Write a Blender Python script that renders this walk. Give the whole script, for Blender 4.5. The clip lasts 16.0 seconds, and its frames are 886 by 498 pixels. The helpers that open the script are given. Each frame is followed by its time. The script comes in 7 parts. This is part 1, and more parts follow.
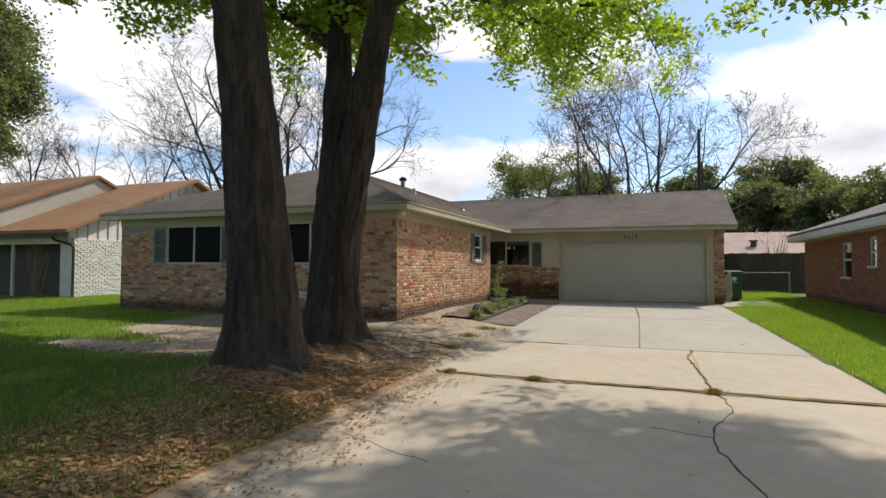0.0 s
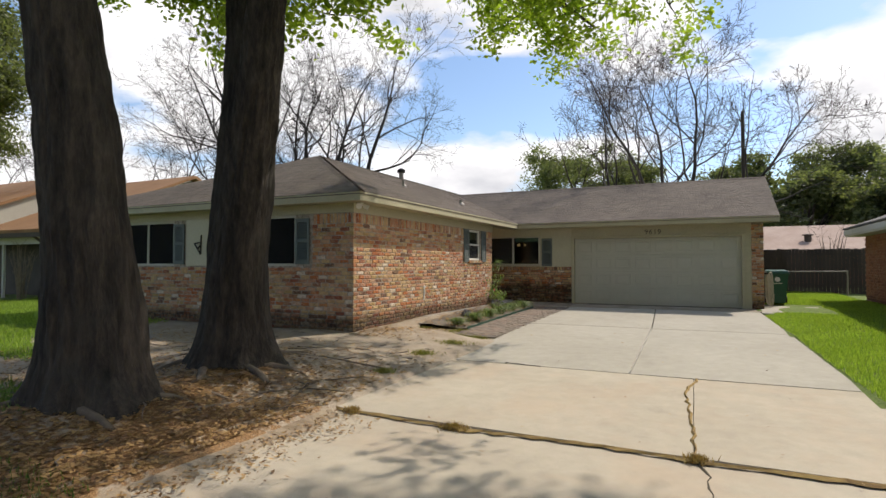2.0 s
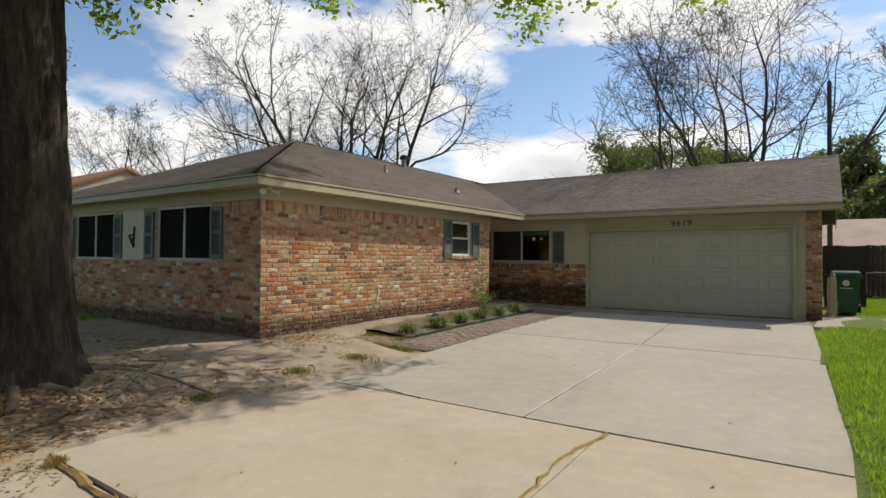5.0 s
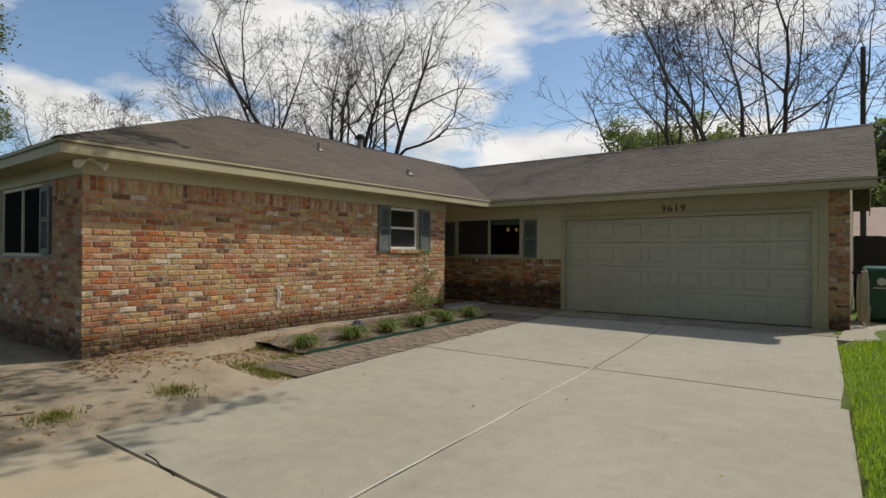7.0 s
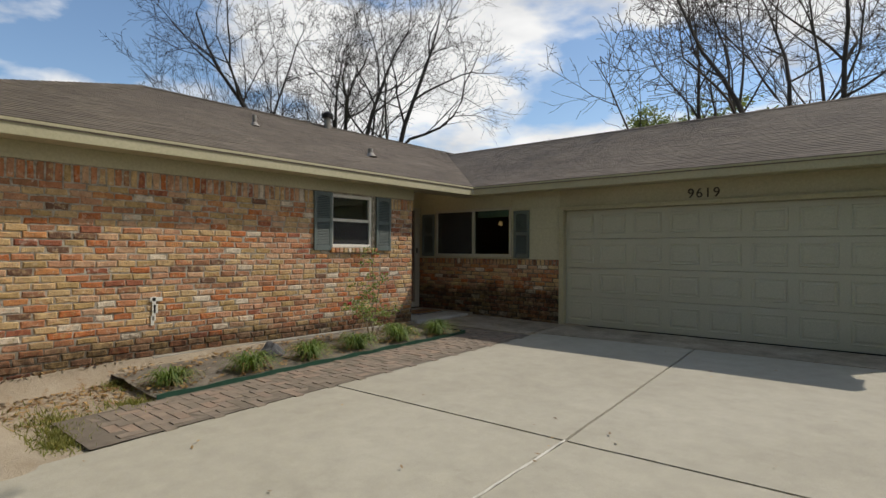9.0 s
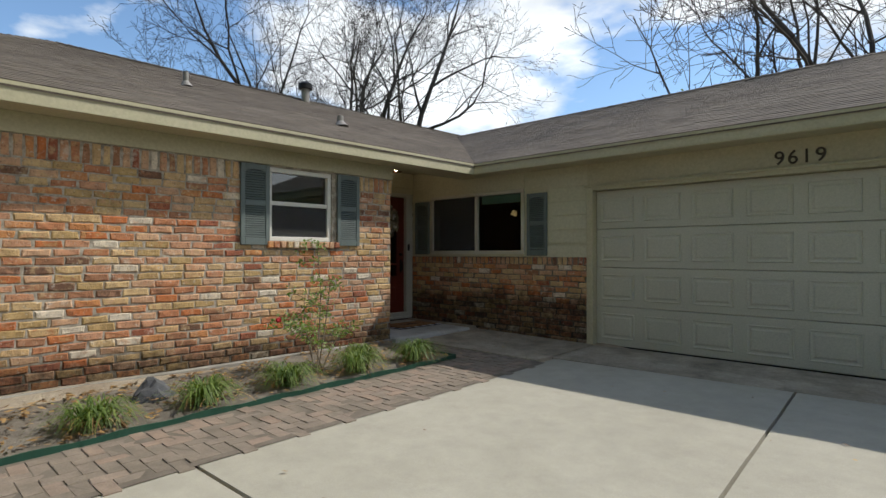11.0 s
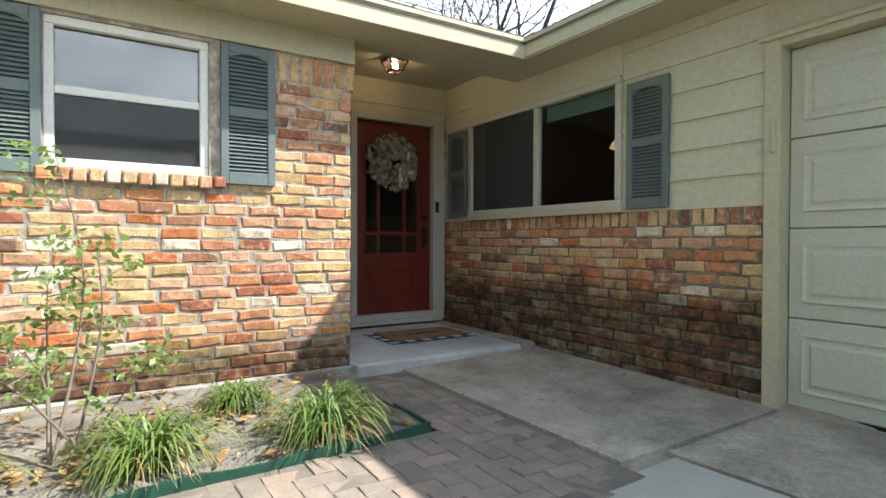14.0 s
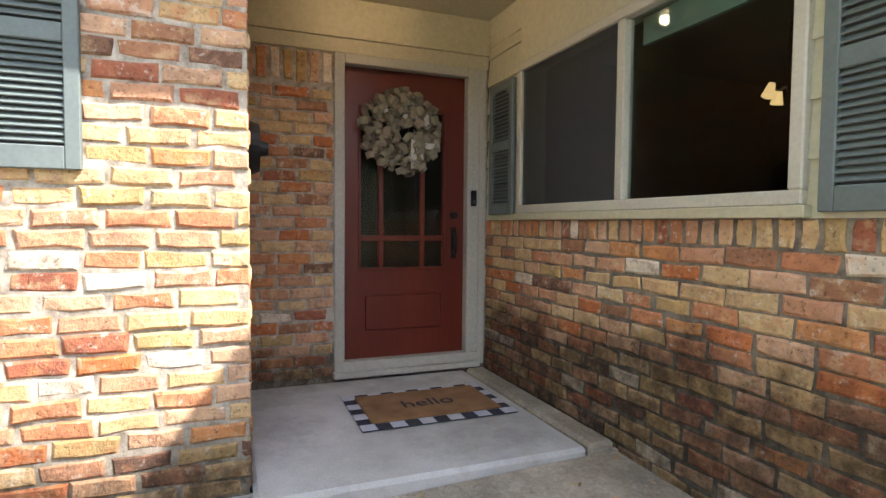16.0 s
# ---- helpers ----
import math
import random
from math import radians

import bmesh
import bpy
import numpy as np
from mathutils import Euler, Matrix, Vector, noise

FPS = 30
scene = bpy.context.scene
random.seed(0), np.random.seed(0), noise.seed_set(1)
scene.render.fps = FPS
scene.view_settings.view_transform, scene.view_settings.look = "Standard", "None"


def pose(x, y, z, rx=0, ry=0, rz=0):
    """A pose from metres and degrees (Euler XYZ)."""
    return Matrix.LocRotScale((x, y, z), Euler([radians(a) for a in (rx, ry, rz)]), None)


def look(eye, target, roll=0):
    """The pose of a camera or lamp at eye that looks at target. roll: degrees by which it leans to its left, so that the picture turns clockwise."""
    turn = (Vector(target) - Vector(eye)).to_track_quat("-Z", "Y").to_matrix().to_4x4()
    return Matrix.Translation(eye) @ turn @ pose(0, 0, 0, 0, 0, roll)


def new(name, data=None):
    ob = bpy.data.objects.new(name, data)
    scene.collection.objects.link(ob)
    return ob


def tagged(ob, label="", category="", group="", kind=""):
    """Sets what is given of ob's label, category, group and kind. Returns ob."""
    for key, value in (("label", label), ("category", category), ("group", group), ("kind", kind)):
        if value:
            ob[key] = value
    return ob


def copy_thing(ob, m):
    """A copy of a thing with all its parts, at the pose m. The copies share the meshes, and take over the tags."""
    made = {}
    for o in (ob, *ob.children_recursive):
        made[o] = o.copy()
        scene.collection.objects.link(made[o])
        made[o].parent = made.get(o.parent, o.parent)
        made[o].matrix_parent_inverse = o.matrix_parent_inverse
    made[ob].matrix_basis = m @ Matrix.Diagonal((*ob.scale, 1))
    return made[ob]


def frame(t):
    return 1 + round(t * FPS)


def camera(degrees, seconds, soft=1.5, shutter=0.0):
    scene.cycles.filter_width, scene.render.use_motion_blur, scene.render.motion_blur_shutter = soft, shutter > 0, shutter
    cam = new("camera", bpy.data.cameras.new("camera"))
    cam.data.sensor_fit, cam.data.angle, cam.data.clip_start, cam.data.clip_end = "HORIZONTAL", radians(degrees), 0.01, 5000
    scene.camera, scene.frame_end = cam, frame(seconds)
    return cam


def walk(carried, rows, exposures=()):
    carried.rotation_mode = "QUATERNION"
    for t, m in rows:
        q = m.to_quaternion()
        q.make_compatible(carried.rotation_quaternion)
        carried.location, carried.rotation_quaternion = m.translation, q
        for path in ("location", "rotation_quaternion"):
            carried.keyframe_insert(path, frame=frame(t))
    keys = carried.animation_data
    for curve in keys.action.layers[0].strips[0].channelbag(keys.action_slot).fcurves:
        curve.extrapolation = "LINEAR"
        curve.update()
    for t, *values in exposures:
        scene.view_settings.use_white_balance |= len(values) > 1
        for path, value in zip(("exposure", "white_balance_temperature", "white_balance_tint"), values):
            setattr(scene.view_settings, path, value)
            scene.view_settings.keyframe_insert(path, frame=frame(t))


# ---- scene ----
# The camera and its walk.
cam = camera(77.9, 16.0)
PATH = [
    (0, (0.564, -0.921, 1.196), (-0.16, 0.942, 1.264), 0.2),
    (0.5, (0.608, -0.32, 1.271), (-0.149, 1.53, 1.333), 0.1),
    (1, (0.812, 0.319, 1.321), (0.017, 2.153, 1.38), -0.0),
    (1.5, (1.057, 0.916, 1.32), (0.223, 2.733, 1.376), -0.1),
    (2, (1.316, 1.53, 1.298), (0.441, 3.328, 1.354), -0.0),
    (2.5, (1.605, 2.086, 1.304), (0.666, 3.85, 1.362), -0.1),
    (3, (1.86, 2.607, 1.314), (0.858, 4.337, 1.373), 0.0),
    (3.5, (2.161, 3.082, 1.31), (1.1, 4.777, 1.363), 0.0),
    (4, (2.47, 3.56, 1.293), (1.361, 5.223, 1.342), 0.2),
    (4.2, (2.559, 3.738, 1.316), (1.44, 5.395, 1.363), 0.4),
    (6.3, (2.886, 6.643, 1.349), (1.696, 8.25, 1.364), 0.1),
    (6.5, (2.891, 6.954, 1.335), (1.691, 8.554, 1.347), 0.2),
    (7, (2.868, 7.708, 1.345), (1.656, 9.299, 1.36), 0.3),
    (7.5, (2.789, 8.465, 1.372), (1.554, 10.038, 1.385), 0.1),
    (8, (2.67, 9.195, 1.379), (1.413, 10.751, 1.386), 0.1),
    (8.5, (2.483, 9.905, 1.382), (1.209, 11.446, 1.387), 0.1),
    (8.7, (2.377, 10.164, 1.378), (1.093, 11.698, 1.384), 0.2),
    (10.8, (1.156, 12.655, 1.281), (-0.211, 14.114, 1.297), -0.0),
    (11, (1.042, 12.915, 1.27), (-0.344, 14.356, 1.286), 0.0),
    (11.5, (0.742, 13.527, 1.254), (-0.697, 14.916, 1.265), 0.0),
    (12, (0.445, 14.184, 1.205), (-1.056, 15.506, 1.214), 0.1),
    (12.5, (0.035, 14.768, 1.137), (-1.539, 16.002, 1.144), 0.0),
    (13, (-0.354, 15.348, 1.113), (-1.976, 16.517, 1.105), 0.1),
    (13.5, (-0.715, 15.904, 1.04), (-2.375, 17.019, 1.027), 0.1),
    (14, (-1.077, 16.442, 0.987), (-2.765, 17.515, 0.96), 0.2),
    (14.5, (-1.461, 16.937, 1.04), (-3.197, 17.929, 1.014), 0.2),
    (15, (-1.805, 17.374, 1.088), (-3.6, 18.255, 1.066), 0.1),
    (15.5, (-2.205, 17.735, 1.157), (-4.035, 18.539, 1.102), 0.4),
    (16, (-2.595, 18.018, 1.185), (-4.456, 18.744, 1.093), 0.5),
]
EXPOSURES = [(0.0, 0.14, 6650, 14), (2.5, 0.13, 6800, 13), (4.0, 0.1, 6850, 12), (6.5, -0.33, 6820, 10), (8.5, -0.24, 6740, 10), (11.0, 0.08, 6300, 8), (12.0, 0.5, 6050, 7), (12.5, 0.74, 6050, 6), (13.0, 1.04, 6000, 6), (14.0, 1.62, 6000, 7), (14.5, 1.88, 6080, 9), (15.0, 2.05, 6150, 10), (16.0, 2.36, 6350, 15)]
walk(cam, [(t, look(eye, target, roll)) for t, eye, target, roll in PATH], EXPOSURES)


# ---- light: a spring sun behind the house, broken clouds ----
SUN_FROM = Vector((0.48, 0.70, 1.0)).normalized()
sun = new("sun", bpy.data.lights.new("sun", "SUN"))
sun.data.energy, sun.data.angle, sun.data.color = 3.9, radians(0.7), (1.0, 0.94, 0.84)
sun.matrix_basis = look(SUN_FROM * 60, (0, 0, 0))


def build_world():
    w = bpy.data.worlds.new("sky")
    scene.world = w
    w.use_nodes = True
    nt = w.node_tree
    nt.nodes.clear()
    out = nt.nodes.new("ShaderNodeOutputWorld")
    bg = nt.nodes.new("ShaderNodeBackground")
    sky = nt.nodes.new("ShaderNodeTexSky")
    sky.sky_type, sky.sun_disc = "NISHITA", False
    sky.sun_elevation = math.asin(SUN_FROM.z)
    sky.sun_rotation = math.atan2(SUN_FROM.x, SUN_FROM.y)
    sky.air_density, sky.dust_density, sky.ozone_density = 1.0, 0.6, 2.0
    tc = nt.nodes.new("ShaderNodeTexCoord")
    mp = nt.nodes.new("ShaderNodeMapping")
    mp.inputs["Scale"].default_value = (1.0, 1.0, 2.4)
    mp.inputs["Location"].default_value = SKY_SHIFT
    nt.links.new(tc.outputs["Generated"], mp.inputs["Vector"])
    big = nt.nodes.new("ShaderNodeTexNoise")
    big.inputs["Scale"].default_value, big.inputs["Detail"].default_value, big.inputs["Roughness"].default_value = 2.6, 8.0, 0.5
    nt.links.new(mp.outputs["Vector"], big.inputs["Vector"])
    # more cloud towards the sun's side and low down
    side = nt.nodes.new("ShaderNodeVectorMath")
    side.operation = "DOT_PRODUCT"
    side.inputs[1].default_value = (0.08, 0.048, -0.10)
    nt.links.new(tc.outputs["Generated"], side.inputs[0])
    add = nt.nodes.new("ShaderNodeMath")
    add.operation = "ADD"
    nt.links.new(big.outputs["Fac"], add.inputs[0])
    nt.links.new(side.outputs["Value"], add.inputs[1])
    ramp = nt.nodes.new("ShaderNodeValToRGB")
    ramp.color_ramp.elements[0].position, ramp.color_ramp.elements[1].position = 0.44, 0.515
    nt.links.new(add.outputs[0], ramp.inputs["Fac"])
    fine = nt.nodes.new("ShaderNodeTexNoise")
    fine.inputs["Scale"].default_value, fine.inputs["Detail"].default_value = 5.0, 6.0
    nt.links.new(mp.outputs["Vector"], fine.inputs["Vector"])
    cloud = nt.nodes.new("ShaderNodeValToRGB")
    cloud.color_ramp.elements[0].position, cloud.color_ramp.elements[1].position = 0.32, 0.62
    cloud.color_ramp.elements[0].color, cloud.color_ramp.elements[1].color = CLOUD_DARK, CLOUD_LIGHT
    nt.links.new(fine.outputs["Fac"], cloud.inputs["Fac"])
    blue = nt.nodes.new("ShaderNodeMix")
    blue.data_type, blue.blend_type = "RGBA", "MULTIPLY"
    blue.inputs["Factor"].default_value = 1.0
    nt.links.new(sky.outputs["Color"], blue.inputs["A"])
    blue.inputs["B"].default_value = SKY_TINT
    mix = nt.nodes.new("ShaderNodeMix")
    mix.data_type = "RGBA"
    nt.links.new(ramp.outputs["Color"], mix.inputs["Factor"])
    nt.links.new(blue.outputs["Result"], mix.inputs["A"])
    nt.links.new(cloud.outputs["Color"], mix.inputs["B"])
    nt.links.new(mix.outputs["Result"], bg.inputs["Color"])
    bg.inputs["Strength"].default_value = 0.1
    nt.links.new(bg.outputs[0], out.inputs[0])


SKY_SHIFT = (1.35, 2.1, 0.4)
CLOUD_DARK, CLOUD_LIGHT = (6.6, 6.9, 7.4, 1), (11.2, 11.4, 11.6, 1)
SKY_TINT = (1.5, 1.6, 1.65, 1)
build_world()


# ---- materials ----
def nodes_of(name):
    m = bpy.data.materials.new(name)
    m.use_nodes = True
    nt = m.node_tree
    return m, nt, nt.nodes["Principled BSDF"]


def noise_node(nt, scale, detail=4.0, rough=0.55, vec=None, stretch=None):
    n = nt.nodes.new("ShaderNodeTexNoise")
    n.inputs["Scale"].default_value, n.inputs["Detail"].default_value, n.inputs["Roughness"].default_value = scale, detail, rough
    if vec is None:
        vec = nt.nodes.new("ShaderNodeNewGeometry").outputs["Position"]
    if stretch:
        mp = nt.nodes.new("ShaderNodeMapping")
        mp.inputs["Scale"].default_value = stretch
        nt.links.new(vec, mp.inputs["Vector"])
        vec = mp.outputs["Vector"]
    nt.links.new(vec, n.inputs["Vector"])
    return n.outputs["Fac"]


def ramp_node(nt, fac, stops, constant=False):
    r = nt.nodes.new("ShaderNodeValToRGB")
    el = r.color_ramp.elements
    while len(el) < len(stops):
        el.new(0.5)
    for e, (p, c) in zip(el, stops):
        e.position = p
        e.color = (*c, 1) if len(c) == 3 else c
    if constant:
        r.color_ramp.interpolation = "CONSTANT"
    nt.links.new(fac, r.inputs["Fac"])
    return r.outputs["Color"]


def grey(v):
    return (v, v, v)


def mix_node(nt, fac, a, b, blend="MIX"):
    m = nt.nodes.new("ShaderNodeMix")
    m.data_type, m.blend_type = "RGBA", blend
    for key, v in (("Factor", fac), ("A", a), ("B", b)):
        if isinstance(v, (int, float)):
            m.inputs[key].default_value = v
        elif isinstance(v, tuple):
            m.inputs[key].default_value = (*v, 1) if len(v) == 3 else v
        else:
            nt.links.new(v, m.inputs[key])
    return m.outputs["Result"]


def math_node(nt, op, a, b=0.0):
    m = nt.nodes.new("ShaderNodeMath")
    m.operation = op
    for i, v in enumerate((a, b)):
        if isinstance(v, (int, float)):
            m.inputs[i].default_value = v
        else:
            nt.links.new(v, m.inputs[i])
    return m.outputs[0]


def bump_node(nt, height, strength, distance, bsdf):
    b = nt.nodes.new("ShaderNodeBump")
    b.inputs["Strength"].default_value, b.inputs["Distance"].default_value = strength, distance
    nt.links.new(height, b.inputs["Height"])
    nt.links.new(b.outputs["Normal"], bsdf.inputs["Normal"])


def surface(name, c1, c2, rough=0.8, big=1.2, small=40.0, bump=0.3, dist=0.004, metal=0.0, stretch=None, dirt=0.0):
    """Two colours over a large and a small noise, with a fine relief."""
    m, nt, b = nodes_of(name)
    f1 = noise_node(nt, big, 5.0, 0.6, stretch=stretch)
    f2 = noise_node(nt, small, 4.0, 0.6, stretch=stretch)
    col = ramp_node(nt, f1, [(0.3, c1), (0.7, c2)])
    col = mix_node(nt, 0.5, col, ramp_node(nt, f2, [(0.25, grey(0.6)), (0.75, grey(1.05))]), "MULTIPLY")
    if dirt:
        f3 = noise_node(nt, big * 2.7, 6.0, 0.7)
        col = mix_node(nt, math_node(nt, "MULTIPLY", ramp_node(nt, f3, [(0.52, grey(0)), (0.72, grey(1))]), dirt), col, (0.10, 0.085, 0.065))
    nt.links.new(col, b.inputs["Base Color"])
    b.inputs["Roughness"].default_value, b.inputs["Metallic"].default_value = rough, metal
    if bump:
        bump_node(nt, f2, bump, dist, b)
    return m


BRICK_COLOURS = [(0.0, (0.46, 0.20, 0.10)), (0.12, (0.56, 0.40, 0.215)), (0.24, (0.50, 0.27, 0.165)), (0.34, (0.47, 0.155, 0.052)),
                 (0.41, (0.55, 0.375, 0.195)), (0.53, (0.31, 0.105, 0.058)), (0.575, (0.55, 0.345, 0.22)), (0.70, (0.45, 0.31, 0.14)),
                 (0.79, (0.33, 0.16, 0.088)), (0.86, (0.52, 0.235, 0.092)), (0.915, (0.66, 0.58, 0.48)), (0.965, (0.17, 0.09, 0.057))]
RED_COLOURS = [(0.0, (0.30, 0.125, 0.07)), (0.25, (0.36, 0.155, 0.085)), (0.5, (0.27, 0.105, 0.06)), (0.72, (0.33, 0.165, 0.10)), (0.9, (0.22, 0.09, 0.055))]


def dark_foot(nt, col, reach):
    """Blackening that climbs from the foot of a wall in ragged tongues, to about that height."""
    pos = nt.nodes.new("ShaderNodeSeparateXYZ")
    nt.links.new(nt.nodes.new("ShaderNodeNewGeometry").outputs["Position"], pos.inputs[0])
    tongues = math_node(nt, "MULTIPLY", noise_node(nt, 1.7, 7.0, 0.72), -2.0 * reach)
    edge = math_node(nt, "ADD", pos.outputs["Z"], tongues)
    climbed = ramp_node(nt, edge, [(0.0, grey(1)), (0.22, grey(0))])
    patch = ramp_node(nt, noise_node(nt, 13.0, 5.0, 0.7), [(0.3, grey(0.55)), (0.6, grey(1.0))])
    fac = mix_node(nt, 1.0, climbed, patch, "MULTIPLY")
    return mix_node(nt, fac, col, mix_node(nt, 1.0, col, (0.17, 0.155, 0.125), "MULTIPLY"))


def brick_material(name, single, foot_reach=0.16, tones=BRICK_COLOURS):
    """Old mixed bricks; each one takes a colour of its own. single: each brick is an object, else an island of a mesh."""
    m, nt, b = nodes_of(name)
    rnd = nt.nodes.new("ShaderNodeObjectInfo").outputs["Random"] if single else nt.nodes.new("ShaderNodeNewGeometry").outputs["Random Per Island"]
    col = ramp_node(nt, rnd, tones, True)
    f1 = noise_node(nt, 9.0, 5.0, 0.65)
    f2 = noise_node(nt, 55.0, 5.0, 0.7)
    col = mix_node(nt, 0.75, col, ramp_node(nt, f1, [(0.25, (0.46, 0.42, 0.39)), (0.75, (1.32, 1.25, 1.12))]), "MULTIPLY")
    # a second brick tone blotched over the first, and smears of lime
    other = ramp_node(nt, math_node(nt, "FRACT", math_node(nt, "MULTIPLY", rnd, 7.31)), tones, True)
    col = mix_node(nt, ramp_node(nt, noise_node(nt, 16.0, 4.0, 0.6), [(0.50, grey(0)), (0.64, grey(0.5))]), col, other)
    lime = ramp_node(nt, noise_node(nt, 21.0, 6.0, 0.75), [(0.58, grey(0)), (0.67, grey(0.7))])
    col = mix_node(nt, lime, col, (0.62, 0.56, 0.47))
    pits = ramp_node(nt, f2, [(0.30, grey(0.2)), (0.45, grey(1.0))])
    col = mix_node(nt, 0.85, col, pits, "MULTIPLY")
    col = dark_foot(nt, col, foot_reach)
    nt.links.new(col, b.inputs["Base Color"])
    b.inputs["Roughness"].default_value = 0.9
    bump_node(nt, math_node(nt, "ADD", f2, math_node(nt, "MULTIPLY", f1, 0.8)), 0.9, 0.008, b)
    return m


def glass_material(name, tint, ior=1.5):
    m = bpy.data.materials.new(name)
    m.use_nodes = True
    nt = m.node_tree
    nt.nodes.clear()
    out = nt.nodes.new("ShaderNodeOutputMaterial")
    mix = nt.nodes.new("ShaderNodeMixShader")
    clear = nt.nodes.new("ShaderNodeBsdfTransparent")
    clear.inputs["Color"].default_value = (*tint, 1)
    gloss = nt.nodes.new("ShaderNodeBsdfGlossy")
    gloss.inputs["Roughness"].default_value = 0.01
    face = nt.nodes.new("ShaderNodeLayerWeight").outputs["Facing"]
    f0 = ((ior - 1) / (ior + 1)) ** 2
    nt.links.new(math_node(nt, "ADD", math_node(nt, "MULTIPLY", math_node(nt, "POWER", face, 5.0), 1 - f0), f0), mix.inputs[0])
    nt.links.new(clear.outputs[0], mix.inputs[1])
    nt.links.new(gloss.outputs[0], mix.inputs[2])
    nt.links.new(mix.outputs[0], out.inputs[0])
    return m


def leaf_material(name, c1, c2, thin=0.45):
    m = bpy.data.materials.new(name)
    m.use_nodes = True
    nt = m.node_tree
    b = nt.nodes["Principled BSDF"]
    out = nt.nodes["Material Output"]
    rnd = nt.nodes.new("ShaderNodeNewGeometry").outputs["Random Per Island"]
    col = mix_node(nt, rnd, c1, c2)
    col = mix_node(nt, 0.5, col, ramp_node(nt, noise_node(nt, 0.9, 3.0), [(0.3, grey(0.7)), (0.7, grey(1.15))]), "MULTIPLY")
    nt.links.new(col, b.inputs["Base Color"])
    b.inputs["Roughness"].default_value = 0.55
    tr = nt.nodes.new("ShaderNodeBsdfTranslucent")
    nt.links.new(mix_node(nt, 1.0, col, (1.5, 1.6, 0.7), "MULTIPLY"), tr.inputs["Color"])
    mix = nt.nodes.new("ShaderNodeMixShader")
    mix.inputs[0].default_value = thin
    nt.links.new(b.outputs[0], mix.inputs[1])
    nt.links.new(tr.outputs[0], mix.inputs[2])
    nt.links.new(mix.outputs[0], out.inputs[0])
    return m


def glow_material(name, colour, strength):
    m, nt, b = nodes_of(name)
    b.inputs["Emission Color"].default_value = (*colour, 1)
    b.inputs["Emission Strength"].default_value = strength
    b.inputs["Base Color"].default_value = (*colour, 1)
    return m


def bark_material(name, c1, c2):
    m, nt, b = nodes_of(name)
    f1 = noise_node(nt, 7.0, 6.0, 0.7, stretch=(1, 1, 0.22))
    f2 = noise_node(nt, 26.0, 5.0, 0.65, stretch=(1, 1, 0.3))
    f3 = noise_node(nt, 1.4, 4.0, 0.6)
    col = ramp_node(nt, f1, [(0.32, c1), (0.68, c2)])
    col = mix_node(nt, 0.7, col, ramp_node(nt, f2, [(0.3, grey(0.35)), (0.65, grey(1.1))]), "MULTIPLY")
    col = mix_node(nt, ramp_node(nt, f3, [(0.55, grey(0)), (0.7, grey(0.5))]), col, (0.05, 0.047, 0.037))
    nt.links.new(col, b.inputs["Base Color"])
    b.inputs["Roughness"].default_value = 0.95
    bump_node(nt, math_node(nt, "ADD", f1, math_node(nt, "MULTIPLY", f2, 0.5)), 1.0, 0.05, b)
    return m


def concrete_material(name, c1, c2, rust=0.0, speck=0.0, big=0.5, grime=0.35):
    m, nt, b = nodes_of(name)
    f1 = noise_node(nt, big, 6.0, 0.6)
    f2 = noise_node(nt, 5.0, 6.0, 0.65)
    f3 = noise_node(nt, 150.0, 3.0, 0.6)
    col = ramp_node(nt, f1, [(0.3, c1), (0.7, c2)])
    col = mix_node(nt, 0.55, col, ramp_node(nt, f2, [(0.25, grey(0.72)), (0.7, grey(1.05))]), "MULTIPLY")
    col = mix_node(nt, 0.5 + speck, col, ramp_node(nt, f3, [(0.3, grey(0.72)), (0.7, grey(1.1))]), "MULTIPLY")
    if speck > 0.3:
        col = mix_node(nt, 0.6, col, ramp_node(nt, noise_node(nt, 42.0, 5.0, 0.8), [(0.36, grey(0.55)), (0.5, grey(0.95)), (0.66, grey(1.35))]), "MULTIPLY")
        col = mix_node(nt, 0.7, col, ramp_node(nt, noise_node(nt, 2.6, 6.0, 0.7), [(0.38, grey(0.55)), (0.6, grey(1.15))]), "MULTIPLY")
    blot = ramp_node(nt, noise_node(nt, 1.3, 7.0, 0.75), [(0.58 - 0.2 * (grime - 0.35), grey(0)), (0.75, grey(grime))])
    col = mix_node(nt, blot, col, (0.20, 0.175, 0.14))
    if rust:
        col = mix_node(nt, math_node(nt, "MULTIPLY", ramp_node(nt, noise_node(nt, 0.9, 5.0, 0.7), [(0.45, grey(0)), (0.65, grey(1))]), rust), col, (0.46, 0.33, 0.22))
    nt.links.new(col, b.inputs["Base Color"])
    b.inputs["Roughness"].default_value = 0.88
    bump_node(nt, math_node(nt, "ADD", f3, f2), 0.35, 0.004, b)
    return m


